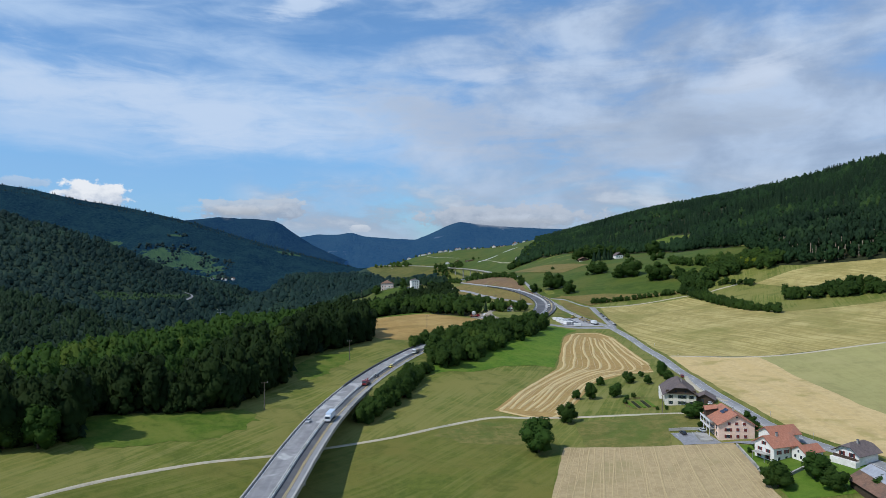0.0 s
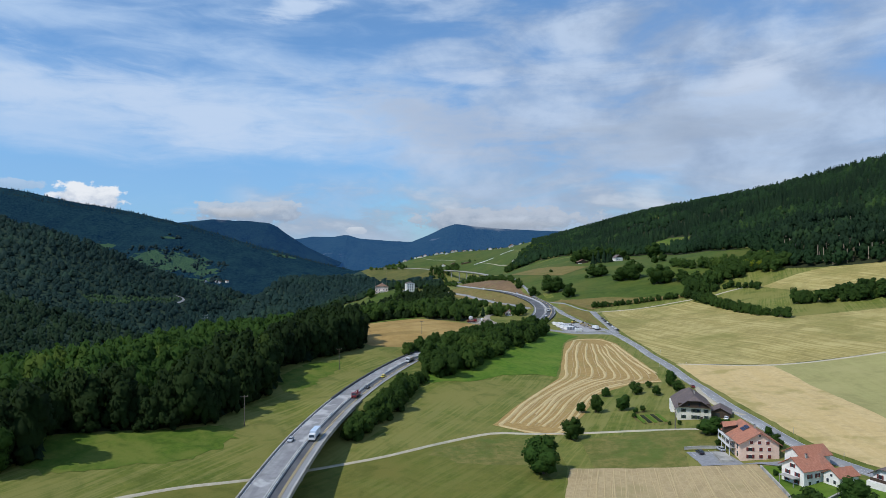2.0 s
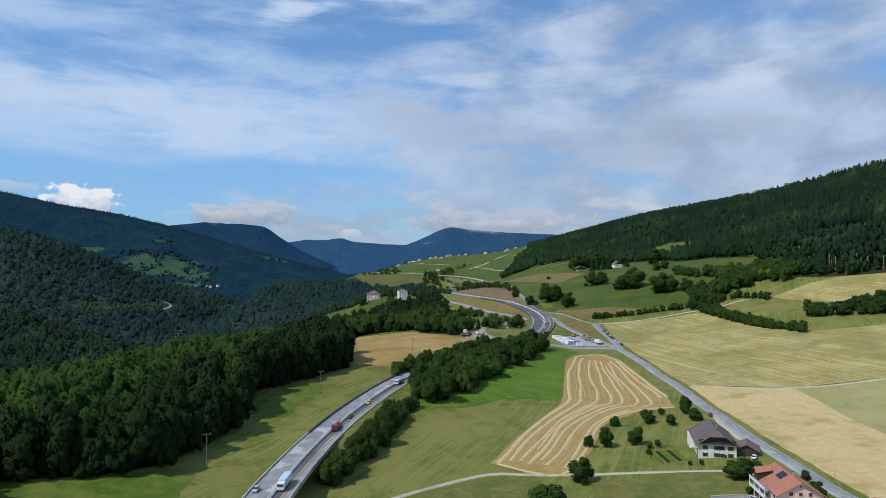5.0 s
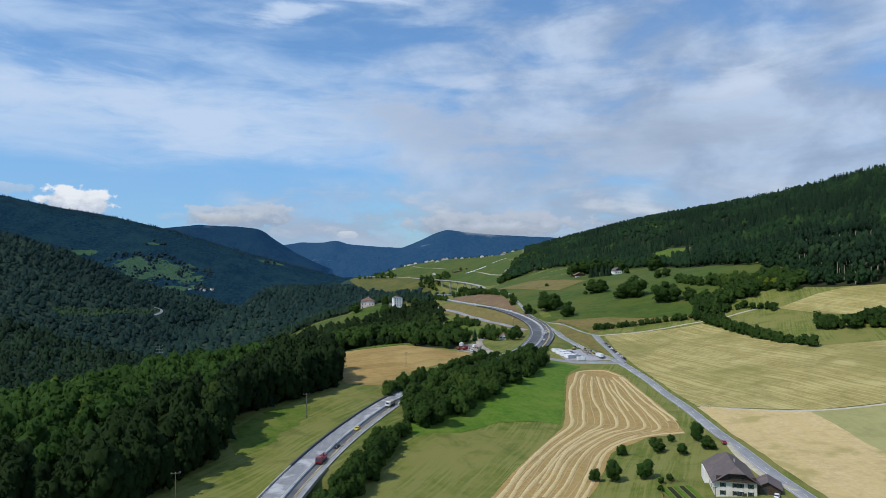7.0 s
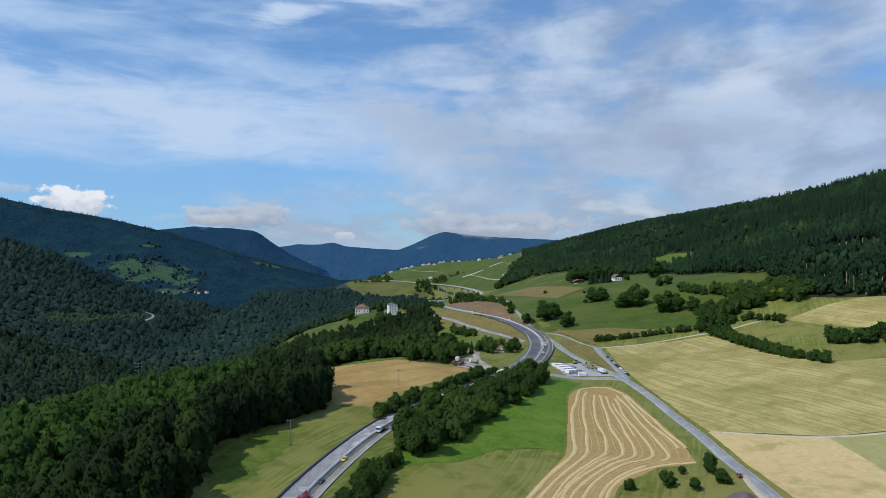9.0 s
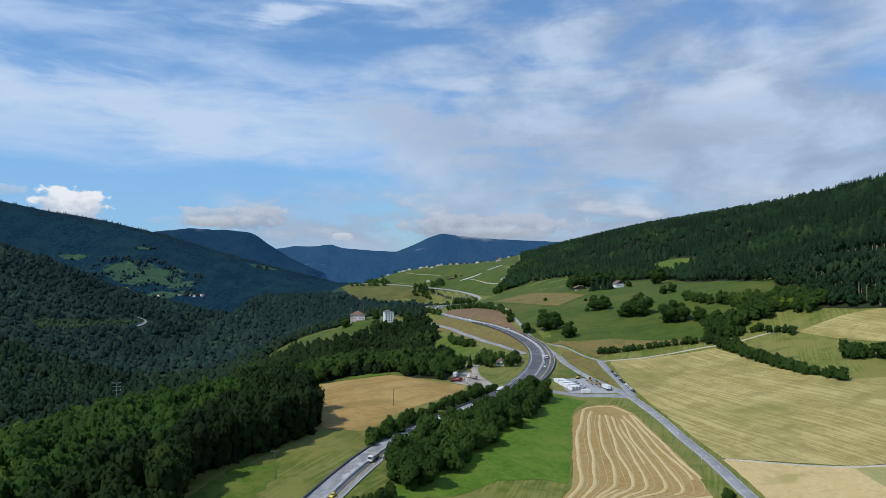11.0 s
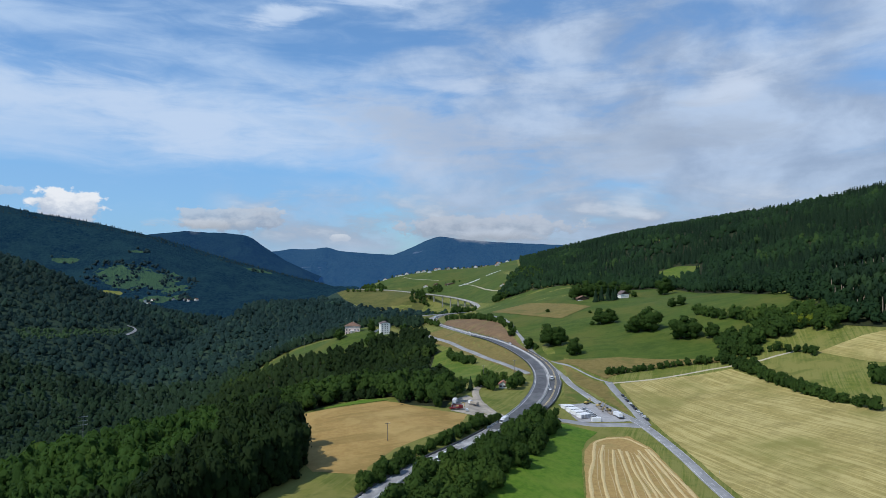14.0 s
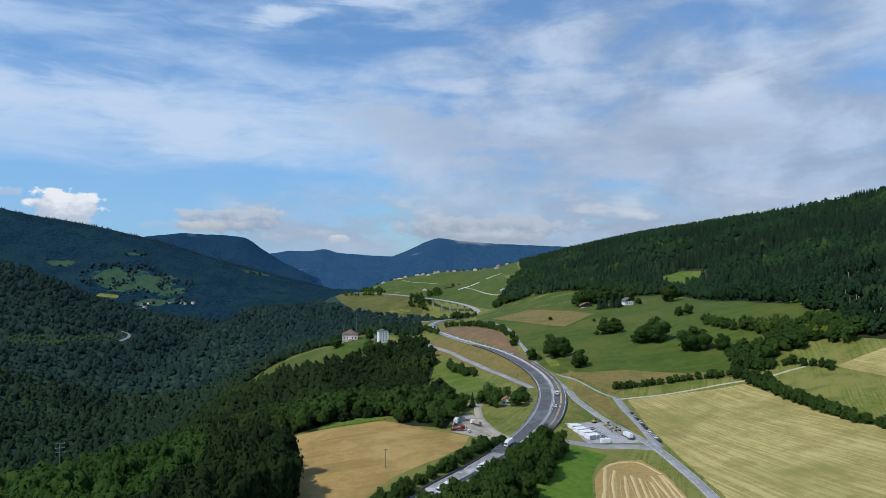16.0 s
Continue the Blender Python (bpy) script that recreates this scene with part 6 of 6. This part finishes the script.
VILLAGE = [(-95, 2600, 46, 9, 0), (-20, 2640, 22, 12, 0), (22, 2560, 14, 11, 0), (60, 2650, 12, 10, 0), (98, 2700, 13, 11, 0), (150, 2720, 12, 10, 0), (222, 2700, 13, 11, 0),
           (40, 2240, 20, 14, 1), (75, 2200, 48, 12, 1), (186, 1730, 14, 12, 0), (320, 2140, 16, 12, 1), (345, 2110, 14, 12, 1), (260, 2500, 14, 12, 0), (190, 2600, 13, 10, 0), (120, 2690, 12, 11, 0), (172, 2728, 14, 10, 0), (242, 2715, 12, 10, 0), (284, 2660, 13, 11, 0),
           (-60, 2612, 12, 10, 0), (-138, 2585, 15, 11, 0), (5, 2622, 12, 11, 0), (48, 2604, 11, 10, 0), (318, 2695, 13, 11, 0), (8, 2236, 13, 11, 0)]
for i, (x, y, w, l, dark) in enumerate(VILLAGE):
    v = house("village_house", (x, y), (i * 37) % 30 - 15, w, l, 5.5, 4.0, 1, WHITE_WALL if not dark else WOOD, OLD_TILE if dark else RED_TILE,
              "distant brown timber farm building on the hill" if dark else "distant pale village house on the hill", None, 0.8, chimney=False, deep=6)
    v["group"] = "village on the far hill"
    for x2 in np.arange(2.0, w - 1, 4.0):
        window(v, float(x2), 0, 2.0, 1.3, 1.5, "f")
for x0, x1, y in ((110, 172, 2120), (192, 236, 2130)):
    pts = np.stack([np.linspace(x0, x1, 12), np.full(12, float(y))], 1)
    v, f = ribbon_arrays(pts, -5, 5, 1.6)
    tagged(mesh_object("crop_cover", v, f, WHITE_METAL), "long white crop cover on the far hill", "crop cover")
def west_height(x, y):
    k = np.argmin((west_verts[:260 * 40, 0] - x) ** 2 + (west_verts[:260 * 40, 1] - y) ** 2)
    return float(west_verts[k, 2])


for i in range(9):
    r = random.Random(i)
    x, y = -1060 + r.uniform(-90, 150), 2850 + r.uniform(-50, 70)
    v = house("hamlet_house", (x, y), r.uniform(-40, 40), 13, 11, 5.5, 4, 1, WHITE_WALL, OLD_TILE, "distant pale house of a valley hamlet", None, 0.8, chimney=False, deep=12, base=west_height(x, y) + 1)
    v["group"] = "hamlet across the valley"

# ---- single trees ----
def tree_proto(name, seed, material, label, templates=None, spruce_like=False):
    """One tree: a tapered trunk with limbs and a crown of leaf clumps; unit wide and unit high."""
    ob = thing(name, Matrix(), label, "tree")
    bm = tube(0.035, 0.014, -0.06, 0.55, 8)
    r = random.Random(seed)
    if not spruce_like:
        for i in range(5):
            a, z = i * 1.26 + r.uniform(-0.3, 0.3), r.uniform(0.2, 0.4)
            c0, c1 = Vector((0, 0, z)), Vector((0.22 * math.cos(a), 0.22 * math.sin(a), z + 0.2))
            side = Vector((-math.sin(a), math.cos(a), 0)) * 0.012
            q = [bm.verts.new(p) for p in (c0 - side, c0 + side, c1 + side * 0.4, c1 - side * 0.4)]
            up = Vector((0, 0, 0.018))
            q2 = [bm.verts.new(p.co + up) for p in q]
            for j in range(4):
                bm.faces.new((q[j], q[(j + 1) % 4], q2[(j + 1) % 4], q2[j]))
    part("trunk", bm, BARK, ob)
    v, f, n = templates[seed % len(templates)]
    crown = mesh_object("crown", v, f, material, False, np.full(len(v), r.uniform(0.35, 0.65)), n)
    crown.parent = ob
    return ob


PROTOS = [tree_proto("fruit_tree", s, m, lb, HERO_CROWNS) for s, m, lb in
          ((0, LEAF, "round green fruit tree in the orchard grass"), (1, LEAF_DARK, "dark green fruit tree in the orchard grass"), (2, LEAF, "green fruit tree with a loose crown"))]
BIG = [tree_proto("broadleaf_tree", s, m, lb, HERO_CROWNS) for s, m, lb in
       ((3, LEAF, "large broad-leaved tree beside the farm track"), (4, LEAF_DARK, "large dark broad-leaved tree standing in the meadow"))]
LIGHT = tree_proto("lime_tree", 1, foliage("yellow_green_leaves", (0.10, 0.14, 0.012), (0.20, 0.24, 0.02), (0.26, 0.27, 0.03)), "bright yellow-green tree at the wood's edge", NEAR_CROWNS)
FIR = tree_proto("spruce_tree", 0, NEEDLE, "dark spruce tree standing alone", NEAR_SPRUCE, True)
used = set()


def stand(proto, x, y, w, h, turn=0.0, group=""):
    m = Matrix.Translation((x, y, gz(x, y) - 0.05 * h)) @ Matrix.Rotation(turn, 4, "Z") @ Matrix.Diagonal((w, w, h, 1))
    if proto.name in used:
        ob = copy_thing(proto, m @ Matrix.Diagonal((1 / proto.scale.x, 1 / proto.scale.y, 1 / proto.scale.z, 1)))
    else:
        used.add(proto.name)
        proto.matrix_basis = m
        ob = proto
    if group:
        ob["group"] = group
    return ob


for i, (x, y, w, h) in enumerate([(92, 357, 8.5, 8.0), (78, 356, 8.0, 9.5), (71, 357, 5.0, 6.0), (91, 389, 5.5, 5.5), (108, 390, 8.0, 7.0), (117, 383, 6.0, 6.0), (131, 402, 8.0, 9.5), (131, 388, 8.0, 6.0),
                                 (119, 403, 4.0, 4.0), (133, 408, 5.0, 6.0)]):
    stand(PROTOS[i % 3], x, y, w, h, i * 1.7, "orchard trees by the farmhouse")
for i, (x, y, w, h) in enumerate([(40, 279, 17, 15), (59, 318, 10.5, 10.5), (115, 305, 12, 8), (113, 226, 12, 9.5), (127, 229, 11, 9.5), (128, 219, 9.5, 8), (139, 211, 9, 7), (131, 284, 6.5, 6), (121, 306, 7, 6), (135, 262, 4, 4), (-151, 250, 17, 17), (-162, 247, 15, 15)]):
    stand(BIG[i % 2], x, y, w, h, i * 2.3, "trees round the houses")
for i, (x, y, w, h) in enumerate([(138, 857, 27, 23), (146, 850, 18, 20), (151, 804, 17, 17), (206, 910, 22, 18), (214, 905, 18, 17), (226, 843, 22, 20), (236, 838, 25, 25), (220, 848, 14, 12), (252, 797, 24, 23), (261, 792, 19, 19), (275, 779, 17, 15),
                                 (338, 1078, 26, 25), (288, 917, 11, 11), (297, 913, 12, 12), (171, 1046, 6, 5), (-12, 1072, 12, 12), (-110, 1108, 16, 16), (-66, 1120, 13, 18), (-20, 1100, 12, 13), (-60, 1040, 20, 20), (300, 1090, 10, 9), (118, 868, 12, 13), (228, 1128, 26, 23), (246, 1134, 28, 25), (264, 1130, 26, 24), (282, 1138, 24, 21), (300, 1132, 20, 18),
                                 (109, 940, 9, 10), (113, 978, 9, 10), (196, 912, 6, 5), (212, 985, 5, 4)]):
    stand(BIG[1], x, y, w * 1.08, h, i * 1.9, "field trees on the pasture")
for i, (x, y, h) in enumerate([(240, 1066, 21), (249, 1070, 23), (257, 1066, 24), (268, 1070, 21), (262, 1062, 18), (44, 690, 13), (22, 548, 9), (24, 551, 9)]):
    stand(FIR, x, y, h * 1.15, h, i * 1.1, "dark conifers by the hillside house")
for x, y, w, h in ((337, 748, 15, 14), (-76, 580, 8, 14), (-100, 640, 10, 14), (345, 742, 11, 12)):
    stand(LIGHT, x, y, w, h, x)


# ---- poles ----
def power_pole(at, h, arm, label, steel=False):
    ob = thing("power_pole", pose(at[0], at[1], gz(*at), 0, 0, 20), label, "power pole", "power line")
    part("mast", tube(0.22, 0.14, -0.5, h, 8), STEEL if steel else WOOD_POLE, ob)
    for k in range(3 if steel else 1):
        z = h - 0.4 - 2.2 * k
        ca = part("crossarm", box(-arm, arm, -0.1, 0.1, z, z + 0.2), STEEL if steel else WOOD_POLE, ob)
        for x in (-arm + 0.15, 0, arm - 0.15):
            part("insulator", tube(0.08, 0.05, z + 0.2, z + 0.55, 6, (x, 0)), WHITE_METAL, ca)
    return ob


for at, h in (((-85, 319), 13), ((-60, 430), 12.5), ((-13, 543), 10)):
    power_pole(at, h, 1.6, "weathered wooden power pole with a crossarm in the meadow")
power_pole((-179, 539), 29, 2.2, "grey steel power mast rising above the wood", True)
for at, h in (((-166, 1150), 18), ((-140, 1155), 15), ((-218, 1160), 26), ((-90, 1182), 34), ((-109, 1178), 22), ((56, 712), 16), ((86, 745), 14)):
    power_pole(at, h, 1.2, "slender grey power pole beside the wood")
power_pole((104, 318), 9, 0.5, "wooden pole beside the farm track")


# ---- vehicles ----
def wheels(ob, xs, half, r=0.33, wide=0.24):
    for x in xs:
        for s in (-1, 1):
            y = s * half
            wh = part("wheel", tube(r, r, y - wide / 2, y + wide / 2, 14, (x, r), axis="y"), RUBBER, ob)
            part("rim", tube(r * 0.6, r * 0.6, y + s * wide / 2 - 0.01, y + s * (wide / 2 + 0.015), 10, (x, r), axis="y"), STEEL, wh)


def side_profile(pts, half, bevel=0.06):
    bm = bmesh.new()
    a = [bm.verts.new((x, -half, z)) for x, z in pts]
    b = [bm.verts.new((x, half, z)) for x, z in pts]
    bm.faces.new(a)
    bm.faces.new(b[::-1])
    for i in range(len(pts)):
        bm.faces.new((a[i], b[i], b[(i + 1) % len(pts)], a[(i + 1) % len(pts)]))
    bmesh.ops.recalc_face_normals(bm, faces=bm.faces[:])
    bmesh.ops.bevel(bm, geom=bm.edges[:], offset=bevel, segments=2, affect="EDGES", profile=0.6)
    return bm


def lacquer(name, col):
    return plain(name, col, 0.28, 0.0, 0.04, 1.0, 0.6)


def car(col, label):
    ob = thing("car", Matrix(), label, "car")
    part("body", side_profile([(-2.1, 0.3), (2.1, 0.3), (2.15, 0.7), (1.9, 0.88), (1.0, 0.98), (-1.95, 1.0), (-2.15, 0.75)], 0.88), col, ob)
    part("cabin", side_profile([(-1.85, 0.95), (1.05, 0.95), (0.35, 1.42), (-1.45, 1.44)], 0.76), GLASS, ob, "dark car windows")
    part("roof", side_profile([(-1.4, 1.40), (0.3, 1.40), (0.25, 1.5), (-1.3, 1.5)], 0.70, 0.03), col, ob)
    for x, m in ((2.13, WHITE_METAL), (-2.14, SHUTTER_RED)):
        for s in (-0.6, 0.6):
            part("headlight" if x > 0 else "tail_light", box(x - 0.05, x + 0.04, s - 0.17, s + 0.17, 0.62, 0.76), m, ob)
    wheels(ob, (-1.3, 1.3), 0.80)
    return ob


def lorry(cab, load, label, length=9.5, high=3.5, flat=False):
    ob = thing("lorry", Matrix(), label, "lorry")
    x0 = length / 2
    c = part("cab", side_profile([(x0 - 2.1, 0.6), (x0, 0.6), (x0 + 0.05, 1.5), (x0 - 0.25, 2.9), (x0 - 2.1, 2.95)], 1.22, 0.1), cab, ob)
    part("windscreen", side_profile([(x0 - 0.2, 1.65), (x0 + 0.06, 1.65), (x0 - 0.17, 2.6), (x0 - 0.4, 2.6)], 1.08, 0.03), GLASS, c)
    part("chassis", box(-x0, x0 - 0.4, -0.9, 0.9, 0.65, 1.0), DARK_STEEL, ob)
    part("load_bed" if flat else "box_body", box(-x0, x0 - 2.3, -1.25, 1.25, 1.0, 1.6 if flat else high, 0.06), load, ob)
    if flat:
        part("crane", box(-x0 + 1.5, -x0 + 2.0, -0.3, 0.3, 1.6, 3.0, 0.05), load, ob)
        part("crane_arm", box(-x0 + 1.2, x0 - 2.6, -0.2, 0.2, 2.8, 3.15, 0.05), load, ob)
    wheels(ob, (x0 - 1.2, -x0 + 1.4, -x0 + 2.7), 1.05, 0.48, 0.34)
    return ob


WHITE_CAR, SILVER, BLACK_CAR, RED_CAR, YELLOW_CAR = (lacquer(n, c) for n, c in (("white_car_paint", (0.75, 0.76, 0.77)), ("silver_car_paint", (0.42, 0.44, 0.46)), ("black_car_paint", (0.022, 0.024, 0.03)),
                                                                    ("red_car_paint", (0.22, 0.02, 0.02)), ("yellow_car_paint", (0.75, 0.58, 0.03))))
PALE_BLUE = lacquer("pale_blue_box_paint", (0.52, 0.62, 0.74))
DULL_YELLOW = lacquer("dusty_yellow_paint", (0.42, 0.30, 0.07))
cars = {n: car(m, lb) for n, m, lb in (("white", WHITE_CAR, "white passenger car on the asphalt"), ("silver", SILVER, "silver grey passenger car on the asphalt"), ("black", BLACK_CAR, "black passenger car on the asphalt"),
                                       ("red", RED_CAR, "red passenger car on the drive"), ("yellow", YELLOW_CAR, "bright yellow estate car on the expressway"))}
lorries = {"coach": lorry(WHITE_CAR, PALE_BLUE, "white and pale blue lorry on the viaduct", 10.5, 3.6), "red": lorry(RED_CAR, RED_CAR, "dark red crane lorry on the expressway", 9.0, 3.0, True),
           "white": lorry(WHITE_CAR, WHITE_CAR, "white box lorry on the expressway", 9.5, 3.6), "tipper": lorry(WHITE_CAR, GRAVEL, "white tipper lorry loaded with gravel", 8.5, 2.6)}
placed = set()


def park(proto, x, y, z, yaw, group=""):
    m = pose(x, y, z, 0, 0, yaw)
    if proto.name in placed:
        ob = copy_thing(proto, m)
    else:
        placed.add(proto.name)
        proto.matrix_basis = m
        ob = proto
    if group:
        ob["group"] = group
    return ob


def on_expressway(proto, y, off, toward=True):
    k = int(np.argmin(np.abs(MOTORWAY[:, 1] - y)))
    p, q = MOTORWAY[k - 1], MOTORWAY[k + 1]
    d = (q - p)[:2] / np.linalg.norm((q - p)[:2])
    f = float(widen(MOTORWAY[k:k + 1])[0])
    x, yy = MOTORWAY[k][0] + d[1] * off * f, MOTORWAY[k][1] - d[0] * off * f
    yaw = math.degrees(math.atan2(d[1], d[0])) + (180 if toward else 0)
    park(proto, x, yy, MOTORWAY[k][2] + 0.07, yaw, "vehicles on the expressway")


on_expressway(lorries["coach"], 292, 2.8)
on_expressway(lorries["red"], 362, 2.8)
on_expressway(cars["yellow"], 412, 2.8)
on_expressway(cars["black"], 385, 2.9)
on_expressway(cars["silver"], 286, -5.6)
on_expressway(lorries["tipper"], 455, 2.8)
on_expressway(cars["black"], 475, 2.8)
on_expressway(lorries["white"], 520, 2.8)
on_expressway(lorries["white"], 548, 2.9)
on_expressway(lorries["white"], 592, -3.5)
on_expressway(cars["white"], 690, 2.5)
on_expressway(lorries["tipper"], 728, 2.4)
on_expressway(cars["black"], 640, 2.8)
on_expressway(cars["black"], 636, 6.0, False)
on_expressway(cars["white"], 1010, 2.5)
on_expressway(lorries["coach"], 1290, 2.5)
on_expressway(cars["white"], 900, 3.0)
for i, n in enumerate(["black", "silver", "black", "white", "black", "black", "white", "silver", "white", "black"]):
    u = i / 9
    x, y = 157.2 - 0.6 * u, 668 - 57 * u
    park(cars[n], x, y, gz(x, y) + 0.38, 92, "cars parked along the lane")
for n, x, y, yaw in (("red", 140.5, 394, 80), ("black", 102, 285, 95), ("silver", 110.5, 286, 100), ("white", 129.5, 325, 60), ("white", 36, 613, 95), ("white", 58, 606, 30), ("silver", 121, 637, 20), ("white", 122, 632, 20), ("white", 123, 627, 20), ("silver", 124, 622, 20), ("white", 125, 617, 20)):
    park(cars[n], x, y, gz(x, y) + 0.34, yaw)
park(lorries["white"], 29, 632, gz(29, 632) + 0.3, 80)
park(lorries["red"], 29, 614, gz(29, 614) + 0.3, 20)
park(lorries["tipper"], 42, 633, gz(42, 633) + 0.3, 130)
park(lorries["white"], 139.5, 620, gz(139.5, 620) + 0.3, 100)


# ---- works yard ----
def container():
    ob = thing("site_container", Matrix(), "white steel site container standing in the yard", "container", "containers in the works yard")
    part("body", box(-3.0, 3.0, -1.2, 1.2, 0.0, 2.6, 0.04), WHITE_METAL, ob)
    for i in range(11):
        part("rib", box(-2.7 + 0.54 * i - 0.1, -2.7 + 0.54 * i + 0.1, -1.24, -1.19, 0.15, 2.45), WHITE_METAL, ob)
    for s in (-0.55, 0.55):
        d = part("door", box(2.98, 3.03, s - 0.5, s + 0.5, 0.1, 2.5), STEEL, ob)
        part("locking_bar", tube(0.03, 0.03, 0.15, 2.45, 6, (3.05, s * 0.6)), STEEL, d)
    return ob


proto = container()
spots = []
for j in range(3):
    for i in range(4):
        spots.append((106.5 + 2.3 * i + 2.75 * j * 0.93, 636.5 - 6.0 * i + 2.75 * j * 0.36, -69))
spots += [(122.5, 611.5, 5)]
for i, (x, y, a) in enumerate(spots):
    m = pose(x, y, gz(x, y) + 0.2, 0, 0, a)
    if i == 0:
        proto.matrix_basis = m
    else:
        copy_thing(proto, m)


def digger(col):
    ob = thing("excavator", Matrix(), "yellow tracked excavator in the works yard", "excavator", "machines in the works yard")
    for s in (-0.9, 0.9):
        part("track", box(-1.9, 1.9, s - 0.28, s + 0.28, 0, 0.75, 0.15), RUBBER, ob)
    part("house", box(-1.7, 0.9, -1.1, 1.1, 0.8, 1.9, 0.12), col, ob)
    part("cab", box(-0.2, 1.1, -1.1, -0.1, 1.9, 2.9, 0.1), GLASS, ob)
    part("boom", polys([[(0.9, 0.25, 1.4), (3.0, 0.25, 3.9), (5.2, 0.25, 3.0), (5.1, 0.25, 2.6), (3.0, 0.25, 3.4), (1.3, 0.25, 1.2)]], 0.35), col, ob)
    part("dipper", polys([[(5.3, 0.25, 3.1), (5.0, 0.25, 2.5), (4.6, 0.25, 0.6), (4.9, 0.25, 0.5)]], 0.3), col, ob)
    part("bucket", box(4.2, 5.0, -0.3, 0.5, 0.05, 0.7, 0.08), DARK_STEEL, ob)
    return ob


dig = digger(DULL_YELLOW)
for i, (x, y, a) in enumerate(((126, 652, 40), (133, 645, 10), (137, 634, 200), (31, 618, 30))):
    m = pose(x, y, gz(x, y) + 0.25, 0, 0, a)
    if i:
        copy_thing(dig, m)
    else:
        dig.matrix_basis = m


def pallet():
    ob = thing("material_stack", Matrix(), "stack of building material on a pallet", "stack", "material stacks in the yard")
    part("pallet", box(-0.9, 0.9, -0.6, 0.6, 0, 0.15), WOOD, ob)
    part("load", box(-0.85, 0.85, -0.55, 0.55, 0.15, 1.2, 0.06), GRAVEL, ob)
    part("strap", box(-0.1, 0.1, -0.57, 0.57, 0.1, 1.22), DARK_STEEL, ob)
    return ob


pal = pallet()
r = random.Random(3)
for i in range(26):
    u = r.random()
    x, y = 131 + 13 * u + r.uniform(-2.5, 1.0), 647 - 31 * u + r.uniform(-2, 2)
    m = pose(x, y, gz(x, y) + 0.22, 0, 0, r.uniform(0, 180))
    if i:
        copy_thing(pal, m)
    else:
        pal.matrix_basis = m


# ---- road signs and low walls ----
def road_post(x, y, h, label):
    ob = thing("road_sign", pose(x, y, gz(x, y), 0, 0, 60), label, "road sign", "signs along the country road")
    part("post", tube(0.06, 0.06, -0.3, h, 8), STEEL, ob)
    part("plate", box(-0.45, 0.45, -0.09, -0.06, h - 0.9, h, 0.02), WHITE_METAL, ob, "white sign plate")
    return ob


for x, y in ((161.5, 512), (160.5, 458), (144.5, 462), (146.5, 300), (148, 268)):
    road_post(x, y, 2.6, "white road sign on a steel post beside the road")


def low_wall(points, label):
    line = curve(points, 2.0)
    z = ground(line[:, 0], line[:, 1])
    ob = thing("garden_wall", Matrix(), label, "wall")
    profile_along(np.column_stack([line, z]), [(-0.25, -0.5), (0.25, -0.5), (0.22, 1.1), (-0.22, 1.1)], "wall_body", CONCRETE, ob)
    profile_along(np.column_stack([line, z + 1.1]), [(-0.3, 0.0), (0.3, 0.0), (0.3, 0.12), (-0.3, 0.12)], "coping", CONCRETE, ob)


low_wall([(116.5, 266), (114.8, 252), (113, 238)], "pale garden wall between lawn and stubble")
low_wall([(119, 232), (126, 236), (134, 240)], "pale garden wall below the house")
low_wall([(98, 291), (105, 290), (111, 288)], "low pale wall along the forecourt")


# ---- gardens ----
def fence(points, label, h=1.0):
    line = curve(points, 2.2)
    ob = thing("garden_fence", Matrix(), label, "fence")
    for x, y in line:
        z = gz(float(x), float(y))
        part("post", box(x - 0.06, x + 0.06, y - 0.06, y + 0.06, z - 0.3, z + h + 0.1), WOOD, ob)
    z = ground(line[:, 0], line[:, 1])
    for k in (0.35, 0.85):
        profile_along(np.column_stack([line, z + h * k]), [(-0.03, 0.0), (0.03, 0.0), (0.03, 0.1), (-0.03, 0.1)], "rail", WOOD, ob)


fence([(92, 336), (96, 328), (107, 326)], "brown wooden fence round the vegetable garden")
fence([(92, 336), (95, 347), (105, 350)], "brown wooden fence behind the vegetable garden")
beds = thing("vegetable_garden", Matrix(), "small vegetable garden with dug beds beside the farmhouse", "garden")
for i in range(5):
    x = 95 + 2.4 * i
    z = gz(x, 338)
    part("bed", box(x - 0.8, x + 0.8, 331, 345, z - 0.4, z + 0.35, 0.1), FOREST_FLOOR if i % 2 else LUSH, beds)
shrub_pts = [(96, 350, 3), (100, 352, 3.5), (93, 342, 3), (108, 324, 2.5), (104, 325, 2), (118, 318, 3), (132, 268, 3), (134, 271, 3.5), (122, 262, 2.5), (125, 259, 3), (131, 238, 3), (140, 224, 4), (118, 258, 2.5), (112, 292, 3), (136, 300, 4), (134, 292, 3)]
for i, (x, y, w) in enumerate(shrub_pts):
    stand(PROTOS[i % 3], x, y, w, w * 0.9, i * 1.3, "garden shrubs")
court = bpy.data.objects["forecourt"]
for i in range(6):
    x = 99.5 + 2.2 * i
    lane_strip("parking_line", np.array([(x, 287.2), (x, 283.0)]), -0.06, 0.06, WHITE_PAINT, 0.36, court)
